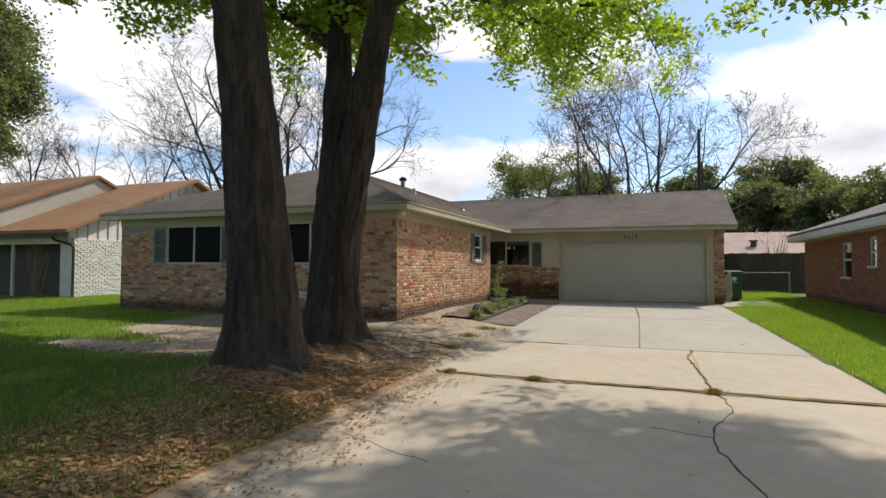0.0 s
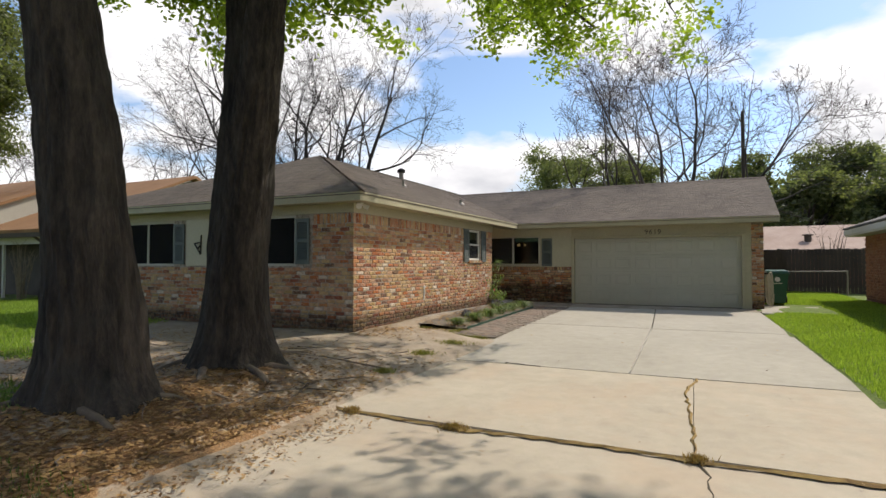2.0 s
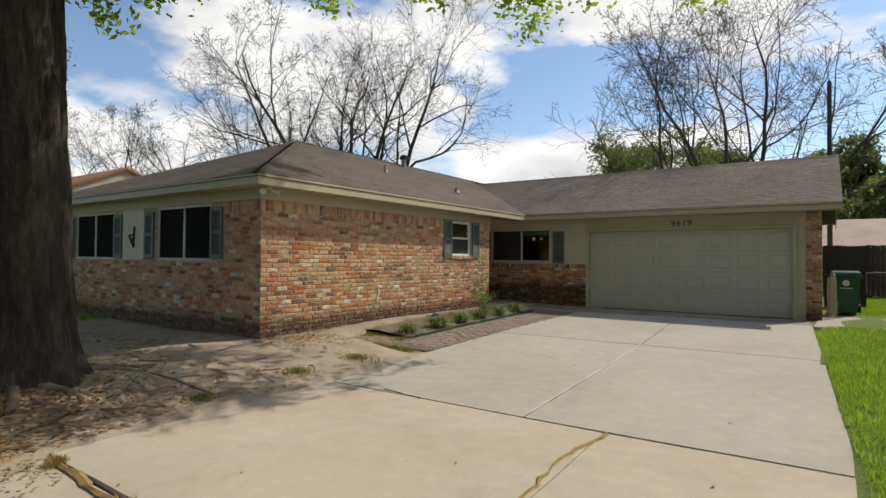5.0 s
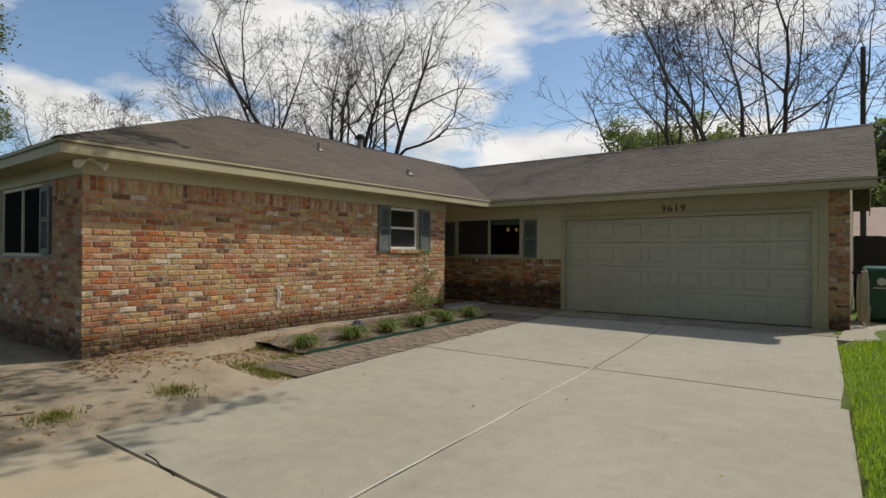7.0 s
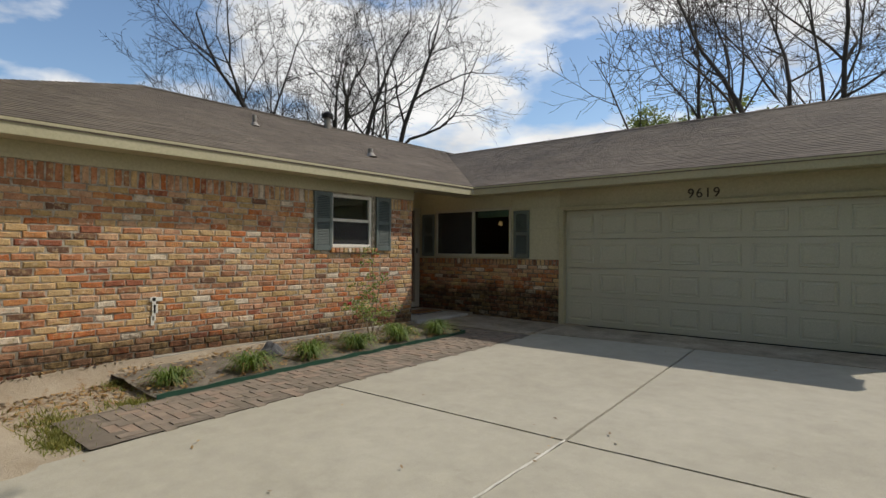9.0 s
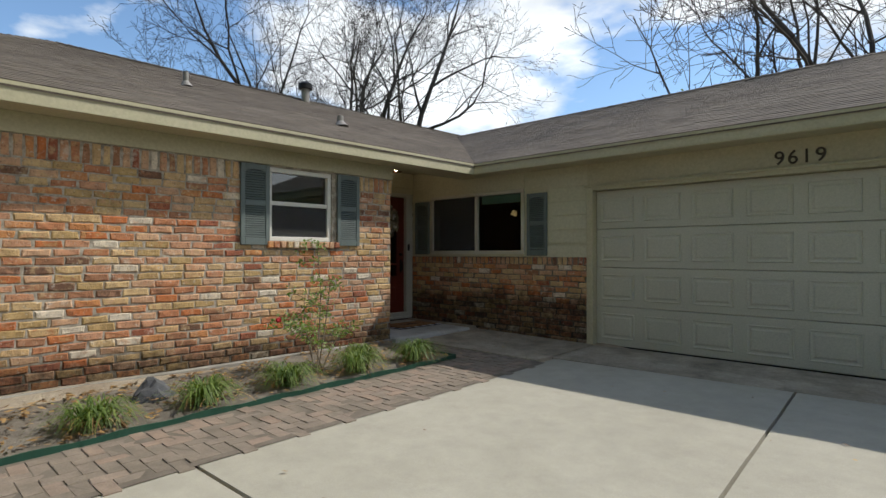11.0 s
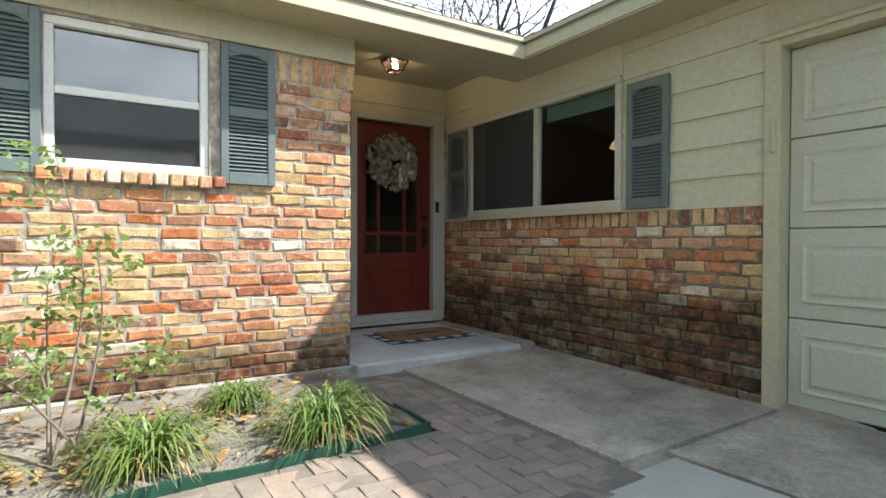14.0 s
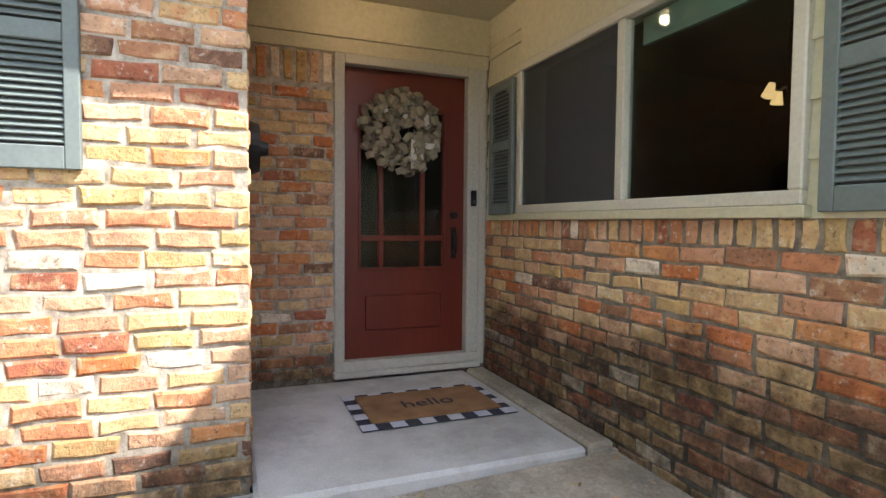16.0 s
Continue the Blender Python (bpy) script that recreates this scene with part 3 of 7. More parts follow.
def wall_y(name, y_face, thick, x0, x1, z0, z1, holes, mat, label):
    """A wall that faces -y."""
    bm = boxes(*[(a, b, y_face, y_face + thick, c, d) for a, b, c, d in wall_boxes(x0, x1, z0, z1, holes)])
    return setting(name, bm, mat, label, "wall")


w_side = wall_x("wall_east", SIDE_X, 0.22, FRONT_Y + 0.22, REC_Y - 0.22, -0.4, TOP, [WIN], M_MORTAR, "mixed old brick side wall with a soldier course")
w_front = wall_y("wall_south", FRONT_Y, 0.22, LEFT_X, SIDE_X, -0.4, TOP, [FW1, FW2, FPAN], M_MORTAR, "mixed old brick front wall with two windows")
w_rec = setting("wall_recess", boxes((DOOR_X - 0.2, SIDE_X, REC_Y - 0.22, REC_Y, -0.4, TOP), (DOOR_X - 0.2, SIDE_X - 0.152, REC_Y - 0.22, REC_Y, TOP, PORCH_Z)), M_MORTAR, "brick return wall of the entrance recess", "wall")
w_door = wall_x("wall_entrance", DOOR_X, 0.2, REC_Y, GAR_Y, -0.4, 2.36, [DOOR], M_MORTAR, "brick wall round the entrance door")
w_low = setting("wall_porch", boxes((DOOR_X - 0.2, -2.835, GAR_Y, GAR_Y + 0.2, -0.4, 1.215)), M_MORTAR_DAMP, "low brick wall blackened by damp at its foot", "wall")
w_pier = setting("wall_pier", boxes((2.42, 2.72, GAR_Y - 0.03, GAR_Y + 0.4, -0.4, SOFFIT)), M_MORTAR, "brick pier beside the garage door", "wall")
setting("wall_garage_east", boxes((2.5, 2.7, GAR_Y + 0.4, 27.4, -0.3, SOFFIT)), M_MORTAR, "brick side wall of the garage", "wall")
setting("wall_back", boxes((-13.8, 2.7, 27.4, 27.6, -0.3, SOFFIT)), M_CREAM, "cream back wall of the house", "wall")
setting("wall_west", boxes((LEFT_X, LEFT_X + 0.2, FRONT_Y + 0.22, 27.4, -0.3, SOFFIT)), M_MORTAR, "plain side wall of the house", "wall")

# cream boards above the brick, and the siding beside the picture window
setting("trim_frieze_east", boxes((SIDE_X - 0.15, SIDE_X + 0.03, FRONT_Y - 0.03, REC_Y + 0.03, TOP, SOFFIT), bevel=0.004), M_CREAM, "cream painted frieze board under the eave", "trim")
setting("trim_frieze_south", boxes((LEFT_X, SIDE_X - 0.15, FRONT_Y - 0.03, FRONT_Y + 0.15, TOP, SOFFIT), bevel=0.004), M_CREAM, "cream painted frieze board under the eave", "trim")
setting("trim_entrance", boxes((DOOR_X - 0.2, DOOR_X + 0.012, REC_Y, GAR_Y, 2.36, 2.46), (DOOR_X - 0.2, DOOR_X + 0.028, REC_Y, GAR_Y, 2.46, 2.60), (DOOR_X - 0.2, DOOR_X + 0.02, REC_Y, GAR_Y, 2.60, PORCH_Z), bevel=0.003), M_CREAM, "cream boards above the entrance door", "trim")


def siding(name, x0, x1, z0, z1, rise, parent=None, mat=M_SIDING):
    """Lap boards that face -y, each a board of its own."""
    base = setting(name, boxes((x0, x1, GAR_Y + 0.02, GAR_Y + 0.2, z0, z1)), mat, "pale cream lap siding", "siding")
    z = z0
    while z < z1 - 0.02:
        t = min(z + rise, z1)
        b = solid([(x0, GAR_Y - 0.004, z), (x1, GAR_Y - 0.004, z), (x1, GAR_Y + 0.014, t + 0.012), (x0, GAR_Y + 0.014, t + 0.012),
                   (x0, GAR_Y + 0.03, z), (x1, GAR_Y + 0.03, z), (x1, GAR_Y + 0.03, t + 0.012), (x0, GAR_Y + 0.03, t + 0.012)],
                  [(0, 1, 2, 3), (0, 4, 5, 1), (3, 2, 6, 7), (1, 5, 6, 2), (4, 0, 3, 7)])
        ob = finish("board", b, mat)
        ob.parent = base
        z += rise


siding("wall_siding_left", DOOR_X, PIC[0], 1.215, SOFFIT, 0.203)
siding("wall_siding_right", PIC[1], -2.835, 1.215, SOFFIT, 0.203)
setting("trim_window_sill", boxes((PIC[0] - 0.02, PIC[1] + 0.02, GAR_Y - 0.045, GAR_Y + 0.2, 1.216, PIC[2]), bevel=0.004), M_CREAM, "cream sill board below the picture window", "trim")
setting("trim_over_porch", boxes((DOOR_X + 0.02, SIDE_X - 0.17, GAR_Y + 0.0, GAR_Y + 0.2, SOFFIT, PORCH_Z)), M_SIDING, "cream board under the porch ceiling", "trim")
setting("trim_over_window", boxes((PIC[0], PIC[1], GAR_Y - 0.004, GAR_Y + 0.2, PIC[3], SOFFIT)), M_SIDING, "cream board above the picture window", "trim")
setting("trim_over_garage", boxes((-2.835, 2.42, GAR_Y - 0.002, GAR_Y + 0.2, 2.2, SOFFIT)), M_CREAM, "cream board above the garage door", "trim")
setting("trim_garage_jamb", boxes((-2.835, -2.74, GAR_Y - 0.035, GAR_Y + 0.2, -0.02, 2.2), (2.16, 2.25, GAR_Y - 0.035, GAR_Y + 0.2, -0.02, 2.2),
                                  (2.25, 2.42, GAR_Y - 0.005, GAR_Y + 0.2, -0.02, 2.2), (-2.74, 2.16, GAR_Y - 0.035, GAR_Y + 0.2, 2.14, 2.2), (-2.86, 2.28, GAR_Y - 0.06, GAR_Y - 0.036, 2.185, 2.215), bevel=0.004), M_CREAM, "cream painted jambs and head of the garage door", "trim")

# ---- the roof ----
EX, EY, GY, RX, PITCH, EZ, RAKE = -4.57, 10.07, 19.46, -9.41, 0.40, 2.68, 3.1
RZ = EZ + PITCH * (EX - RX)
GR = 23.65
GRZ = EZ + PITCH * (GR - GY)


def roof_plane(rows_v, rows_f, a, b, c, d, step=0.145, tab=0.32, seed=0):
    """Shingle courses from the eave a-b up to the top d-c, every shingle with a butt edge of its own."""
    r = random.Random(seed)
    a, b, c, d = map(Vector, (a, b, c, d))
    n = (b - a).cross(d - a).normalized()
    k = max(1, int((d - a).length / step)) if (d - a).length > (c - b).length else max(1, int((c - b).length / step))
    for i in range(k):
        s0, s1 = i / k, min(1.0, (i + 1.25) / k)
        lo0, lo1 = a.lerp(d, s0), b.lerp(c, s0)
        hi0, hi1 = a.lerp(d, s1), b.lerp(c, s1)
        m = max(1, int((lo1 - lo0).length / tab))
        off = r.random()
        cuts = [0.0] + [min(1, max(0, (j + off) / m + r.uniform(-0.1, 0.1) / m)) for j in range(m)] + [1.0]
        for p, q in zip(cuts, cuts[1:]):
            if q - p < 1e-4:
                continue
            lift = n * (0.007 + r.uniform(-0.0015, 0.002))
            base = len(rows_v)
            pts = [lo0.lerp(lo1, p) + lift, lo0.lerp(lo1, q) + lift, hi0.lerp(hi1, q) + n * 0.002, hi0.lerp(hi1, p) + n * 0.002,
                   lo0.lerp(lo1, p) - n * 0.002, lo0.lerp(lo1, q) - n * 0.002]
            rows_v += [tuple(v) for v in pts]
            rows_f += [(base, base + 1, base + 2, base + 3), (base + 4, base + 5, base + 1, base)]


def deck(bm, *pts, thick=0.05):
    top = [Vector(p) for p in pts]
    vs = [bm.verts.new(p) for p in top]
    vd = [bm.verts.new(p - Vector((0, 0, thick))) for p in top]
    bm.faces.new(vs)
    bm.faces.new(list(reversed(vd)))
    for i in range(len(vs)):
        k = (i + 1) % len(vs)
        bm.faces.new((vs[k], vs[i], vd[i], vd[k]))


WX, NY = 2 * RX - EX, 28.0
HIP_Y = EY + (EX - RX)
VAL = (RX, GY + (EX - RX), RZ)
GV = (EX - (GRZ - EZ) / PITCH, GR, GRZ)
planes = [
    ((EX, EY, EZ), (EX, GY, EZ), VAL, (RX, HIP_Y, RZ)),
    ((WX, EY, EZ), (EX, EY, EZ), (RX, HIP_Y, RZ), (RX, HIP_Y, RZ)),
    ((WX, NY, EZ), (WX, EY, EZ), (RX, HIP_Y, RZ), (RX, NY, RZ)),
    ((EX, GY, EZ), (RAKE, GY, EZ), (RAKE, GR, GRZ), GV),
    ((RAKE, 2 * GR - GY, EZ), (EX, 2 * GR - GY, EZ), GV, (RAKE, GR, GRZ)),
]
rv, rf = [], []
for i, pl in enumerate(planes):
    roof_plane(rv, rf, *pl, seed=i)
bm = bmesh.new()
for pl in planes:
    pts = [tuple(Vector(p) - Vector((0, 0, 0.004))) for p in pl]
    deck(bm, *(pts if pts[2] != pts[3] else pts[:3]))
deck(bm, (EX, 2 * GR - GY, EZ - 0.004), (EX, NY, EZ - 0.004), (RX, NY, RZ - 0.004), (RX, VAL[1], RZ - 0.004))
roof = setting("roof", bm, M_SHINGLE, "hipped and gabled roof of grey-brown asphalt shingles", "roof")
sh = new("shingles", mesh_arrays("shingles", rv, rf, M_SHINGLE))
sh.parent = roof
sh["kind"] = "stuff"


def cap_row(name, p, q, seed=0):
    """Overlapping cap shingles along a hip or ridge."""
    r = random.Random(seed)
    p, q = Vector(p), Vector(q)
    along = (q - p).normalized()
    side = along.cross(Vector((0, 0, 1))).normalized()
    v, f = [], []
    k = int((q - p).length / 0.16)
    for i in range(k):
        s, t = p + along * 0.16 * i, p + along * (0.16 * i + 0.22)
        b = len(v)
        for o, z0 in ((s, 0.024), (t, 0.012)):
            v += [tuple(o + side * -0.13 + Vector((0, 0, z0 - 0.05))), tuple(o + Vector((0, 0, z0 + r.uniform(0, 0.004)))), tuple(o + side * 0.13 + Vector((0, 0, z0 - 0.05)))]
        f += [(b, b + 1, b + 4, b + 3), (b + 1, b + 2, b + 5, b + 4)]
    ob = new(name, mesh_arrays(name, v, f, M_SHINGLE))
    ob.parent = roof
    ob["kind"] = "stuff"


cap_row("hip_cap", (EX, EY, EZ), (RX, HIP_Y, RZ))
cap_row("hip_cap", (WX, EY, EZ), (RX, HIP_Y, RZ))
cap_row("ridge_cap", (RX, HIP_Y, RZ), (RX, NY, RZ))
cap_row("ridge_cap", GV, (RAKE, GR, GRZ))

# soffits, fascias and the gable
setting("ceiling", boxes((SIDE_X - 0.15, EX - 0.02, EY + 0.02, GY, SOFFIT, SOFFIT + 0.02), (WX + 0.02, SIDE_X - 0.15, EY + 0.02, FRONT_Y + 0.1, SOFFIT, SOFFIT + 0.02),
                         (DOOR_X - 0.2, SIDE_X - 0.17, REC_Y - 0.05, GAR_Y + 0.1, PORCH_Z, PORCH_Z + 0.02), (SIDE_X - 0.17, SIDE_X - 0.15, REC_Y - 0.05, GAR_Y + 0.1, SOFFIT, PORCH_Z + 0.02), (SIDE_X - 0.15, RAKE - 0.03, GY + 0.0, GAR_Y + 0.1, SOFFIT, SOFFIT + 0.02)), M_CREAM, "cream painted soffit boards and porch ceiling", "ceiling")


def fascia(name, x0, x1, y0, y1):
    return setting(name, boxes((x0, x1, y0, y1, SOFFIT - 0.012, EZ - 0.035), bevel=0.004), M_CREAM, "cream painted fascia board", "trim")


fascia("trim_fascia_east", EX - 0.035, EX - 0.012, EY + 0.012, GY - 0.012 + 0.03)
fascia("trim_fascia_south", WX + 0.012, EX - 0.036, EY + 0.012, EY + 0.035)
fascia("trim_fascia_garage", EX - 0.012, RAKE - 0.012, GY + 0.012, GY + 0.035)
setting("trim_drip_edge", boxes((EX - 0.014, EX + 0.004, EY, GY, EZ - 0.036, EZ - 0.004), (WX, EX - 0.014, EY - 0.004, EY + 0.014, EZ - 0.036, EZ - 0.004), (EX + 0.004, RAKE, GY - 0.004, GY + 0.014, EZ - 0.036, EZ - 0.004)), M_CREAM, "cream drip edge under the shingles", "trim")
bm = solid([(RAKE - 0.03, GY, EZ - 0.20), (RAKE - 0.03, GR, GRZ - 0.20), (RAKE - 0.03, 2 * GR - GY, EZ - 0.20), (RAKE - 0.03, 2 * GR - GY, EZ - 0.02), (RAKE - 0.03, GR, GRZ - 0.02), (RAKE - 0.03, GY, EZ - 0.02),
            (RAKE - 0.005, GY, EZ - 0.20), (RAKE - 0.005, GR, GRZ - 0.20), (RAKE - 0.005, 2 * GR - GY, EZ - 0.20), (RAKE - 0.005, 2 * GR - GY, EZ - 0.02), (RAKE - 0.005, GR, GRZ - 0.02), (RAKE - 0.005, GY, EZ - 0.02)],
           [(0, 1, 4, 5), (1, 2, 3, 4), (7, 6, 11, 10), (8, 7, 10, 9), (0, 6, 7, 1), (1, 7, 8, 2), (0, 5, 11, 6)])
setting("trim_rake", bm, M_CREAM, "cream painted rake board", "trim")
bm = solid([(2.7, GAR_Y, SOFFIT), (2.7, 27.4, SOFFIT), (2.7, GR, GRZ - 0.1), (2.6, GAR_Y, SOFFIT), (2.6, 27.4, SOFFIT), (2.6, GR, GRZ - 0.1)],
           [(0, 1, 2), (5, 4, 3), (0, 3, 4, 1), (1, 4, 5, 2), (2, 5, 3, 0)])
setting("wall_gable", bm, M_CREAM, "cream gable wall of the garage", "wall")

# ---- brick faces ----
FACE_E = Matrix.Rotation(radians(90), 4, "Z")
lay_bricks(w_side, Matrix.Translation((SIDE_X, 0, 0)) @ FACE_E, FRONT_Y - 0.012, REC_Y + 0.012, -0.124, 2.12, [(15.98, 17.3, 1.42, 2.31), (16.14, 17.2, 1.33, 1.43)],
           lambda u, z: u > 16.0 and z > 0.03, M_BRICK, M_BRICK_JOINED, seed=2)
for a, b in ((FRONT_Y - 0.01, 15.84), (17.53, REC_Y + 0.01)):
    lay_bricks(w_side, Matrix.Translation((SIDE_X, 0, 0)) @ FACE_E, 0, 0, 0, 0, [], lambda u, z: u > 17, M_BRICK, M_BRICK_JOINED, soldier=(2.122, 0.205, a, b), seed=int(a * 10))
lay_bricks(w_front, Matrix.Translation((0, FRONT_Y, 0)), LEFT_X - 0.012, SIDE_X + 0.012, -0.124, 2.12, [(-12.58, -9.68, 1.26, 2.4), (-9.7, -6.02, 1.26, 2.4)],
           lambda u, z: u > -6.4, M_BRICK, M_BRICK_JOINED, soldier=(2.122, 0.205, -6.0, SIDE_X), seed=5)
lay_bricks(w_rec, Matrix.Translation((0, REC_Y, 0)) @ Matrix.Rotation(radians(180), 4, "Z"), 5.0, 6.445, 0.05, 2.33, [], lambda u, z: False, M_BRICK, M_BRICK_JOINED, seed=6)
lay_bricks(w_door, Matrix.Translation((DOOR_X, 0, 0)) @ FACE_E, REC_Y, 18.70, 0.10, 2.13, [], lambda u, z: True, M_BRICK, M_BRICK_JOINED, soldier=(2.135, 0.215, REC_Y, 18.70), seed=7)
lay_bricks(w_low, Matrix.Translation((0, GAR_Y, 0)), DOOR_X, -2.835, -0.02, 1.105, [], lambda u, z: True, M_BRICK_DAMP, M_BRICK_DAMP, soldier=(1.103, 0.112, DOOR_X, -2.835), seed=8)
lay_bricks(w_pier, Matrix.Translation((0, GAR_Y - 0.03, 0)), 2.41, 2.73, -0.02, 2.5, [], lambda u, z: True, M_BRICK, M_BRICK_JOINED, seed=9)
setting("trim_foundation", boxes((SIDE_X - 0.02, SIDE_X + 0.035, 13.4, REC_Y + 0.03, -0.3, 0.035), bevel=0.014), concrete_material("footing_concrete", (0.24, 0.215, 0.18), (0.40, 0.37, 0.325), 0.0, 0.3, 2.5, 0.8), "grey concrete footing at the foot of the brick wall", "foundation")
for i in range(12):
    y = 16.155 + i * 0.0868
    ob = finish("sill_brick", boxes((SIDE_X - 0.05, SIDE_X + 0.055 + 0.006 * math.sin(i * 5), y, y + 0.074, 1.335 + 0.004 * math.sin(i * 3), 1.415), bevel=0.009), M_BRICK)
    ob.parent = w_side

# ---- porch slab, path and aggregate ----
def plain_slab(name, x0, x1, y0, y1, z0, z1, mat, label, cat, bevel=0.015):
    return setting(name, boxes((x0, x1, y0, y1, z0, z1), bevel=bevel), mat, label, cat)


plain_slab("floor_porch", DOOR_X + 0.002, -4.86, REC_Y + 0.012, 19.70, -0.2, 0.062, M_PORCH, "pale grey concrete porch slab", "porch", 0.02)
bm = solid([(-4.852, 18.47, -0.012), (-2.74, 18.47, -0.016), (-2.74, 19.86, 0.004), (-4.852, 19.86, 0.03), (-4.852, 18.47, -0.2), (-2.74, 18.47, -0.2), (-2.74, 19.86, -0.2), (-4.852, 19.86, -0.2)],
           [(0, 1, 2, 3), (0, 4, 5, 1), (1, 5, 6, 2), (3, 2, 6, 7), (0, 3, 7, 4)])
setting("floor_landing", bm, M_AGGREGATE, "worn exposed-aggregate concrete landing", "landing")
plain_slab("floor_curb", DOOR_X + 0.01, -4.86, 19.71, 19.865, -0.2, 0.075, M_AGGREGATE, "narrow rough concrete strip at the wall foot", "landing", 0.02)


PATH_END = 12.25


def paver_material():
    m, nt, b = nodes_of("clay_paver")
    rnd = nt.nodes.new("ShaderNodeObjectInfo").outputs["Random"]
    col = ramp_node(nt, rnd, [(0.0, (0.21, 0.17, 0.13)), (0.6, (0.26, 0.205, 0.16)), (1.0, (0.30, 0.215, 0.16))])
    f, f2 = noise_node(nt, 7.0, 5.0, 0.65), noise_node(nt, 90.0, 4.0, 0.6)
    col = mix_node(nt, 0.7, col, ramp_node(nt, f, [(0.3, grey(0.65)), (0.7, grey(1.15))]), "MULTIPLY")
    col = mix_node(nt, 0.5, col, ramp_node(nt, f2, [(0.3, grey(0.6)), (0.7, grey(1.15))]), "MULTIPLY")
    nt.links.new(col, b.inputs["Base Color"])
    b.inputs["Roughness"].default_value = 0.92
    bump_node(nt, f2, 0.5, 0.004, b)
    return m


M_PAVER = paver_material()


M_SANDJOINT = surface("sandy_joint", (0.13, 0.105, 0.08), (0.20, 0.165, 0.13), 1.0, 6.0, 90.0, 0.5)


def build_path():
    v, f = [], []
    for i in range(41):
        y = 12.0 + 6.46 * i / 40
        v += [(-3.59, y, drive_z(y) - 0.001), (-2.6, y, drive_z(y) - 0.001)]
    f = [(2 * i, 2 * i + 1, 2 * i + 3, 2 * i + 2) for i in range(40)]
    b = len(v)
    v += [(-4.85, 18.0, -0.033), (-3.59, 18.0, -0.033), (-3.59, 18.465, -0.033), (-4.85, 18.465, -0.033)]
    f.append((b, b + 1, b + 2, b + 3))
    base = tagged(new("path", mesh_arrays("path", v, f, M_SANDJOINT)), "brick paver path laid in herringbone beside the drive", "path", "", "structure")
    r = random.Random(11)
    datas = []
    for k in range(5):
        bm = boxes((-0.1045, 0.1045, -0.0515, 0.0515, -0.06, 0.0), bevel=0.004)
        for v in bm.verts:
            v.co += Vector((r.uniform(-0.002, 0.002), r.uniform(-0.002, 0.002), r.uniform(-0.003, 0.002)))
        me = bpy.data.meshes.new("paver")
        bm.to_mesh(me)
        bm.free()
        me.materials.append(M_PAVER)
        datas.append(me)
    s, n = 0.107, 0
    for i in range(-70, 90):
        for j in range(-70, 90):
            # herringbone: the lattice of an L of one lying and one standing paver
            k = (i - j) % 4
            if k == 0:
                cx, cy, turn = (i + 1.0) * s, (j + 0.5) * s, 0
            elif k == 2:
                cx, cy, turn = (i + 0.5) * s, (j + 1.0) * s - s, 90
            else:
                continue
            x, y = -3.1 + cx, 14.8 + cy
            in_path = -3.54 < x < -2.67 and PATH_END < y < 18.42
            in_top = -4.76 < x <= -3.5 and 18.06 < y < 18.40
            if not (in_path or in_top):
                continue
            ob = new("paver", datas[r.randrange(5)])
            ob.parent = base
            slope = math.atan2(drive_z(y + 0.3) - drive_z(y - 0.3), 0.6)
            ob.matrix_basis = pose(x, y, drive_z(y) + 0.004 + r.uniform(-0.004, 0.004), math.degrees(slope), 0, turn + r.uniform(-1.2, 1.2))
            n += 1


# ---- windows ----
def window(name, m, w, h, label, mull=None, sash=None, screens=(), frame_w=0.055, depth=0.08, glass=None, mesh=None, mat=M_VINYL):
    """A window in a wall face: m puts x along the wall, -y outwards, z up from its lower left corner."""
    top = setting(name, boxes((0, w, 0.0, depth, 0, frame_w), (0, w, 0.0, depth, h - frame_w, h), (0, frame_w, 0.0, depth, frame_w, h - frame_w), (w - frame_w, w, 0.0, depth, frame_w, h - frame_w), bevel=0.006), mat, label, "window")
    top.matrix_basis = m
    cells = [(frame_w, w - frame_w, frame_w, h - frame_w)]
    if mull:
        part("mullion", boxes((mull - 0.028, mull + 0.028, 0.008, depth - 0.01, frame_w, h - frame_w), bevel=0.004), mat, top)
        cells = [(frame_w, mull - 0.028, frame_w, h - frame_w), (mull + 0.028, w - frame_w, frame_w, h - frame_w)]
    if sash:
        part("meeting_rail", boxes((frame_w, w - frame_w, 0.01, depth - 0.015, sash - 0.025, sash + 0.025), bevel=0.005), M_VINYL, top)
        cells = [(frame_w, w - frame_w, frame_w, sash - 0.025), (frame_w, w - frame_w, sash + 0.025, h - frame_w)]
    for k, (a, b, c, d) in enumerate(cells):
        y = 0.035 + 0.012 * k
        pane = part("pane", boxes((a - 0.005, b + 0.005, y, y + 0.005, c - 0.005, d + 0.005)), glass or M_GLASS, top)
        pane.visible_shadow = False
        if k in screens:
            part("insect_screen", boxes((a, b, y - 0.014, y - 0.012, c, d)), mesh or M_MESH, top, "dark insect screen")
    return top


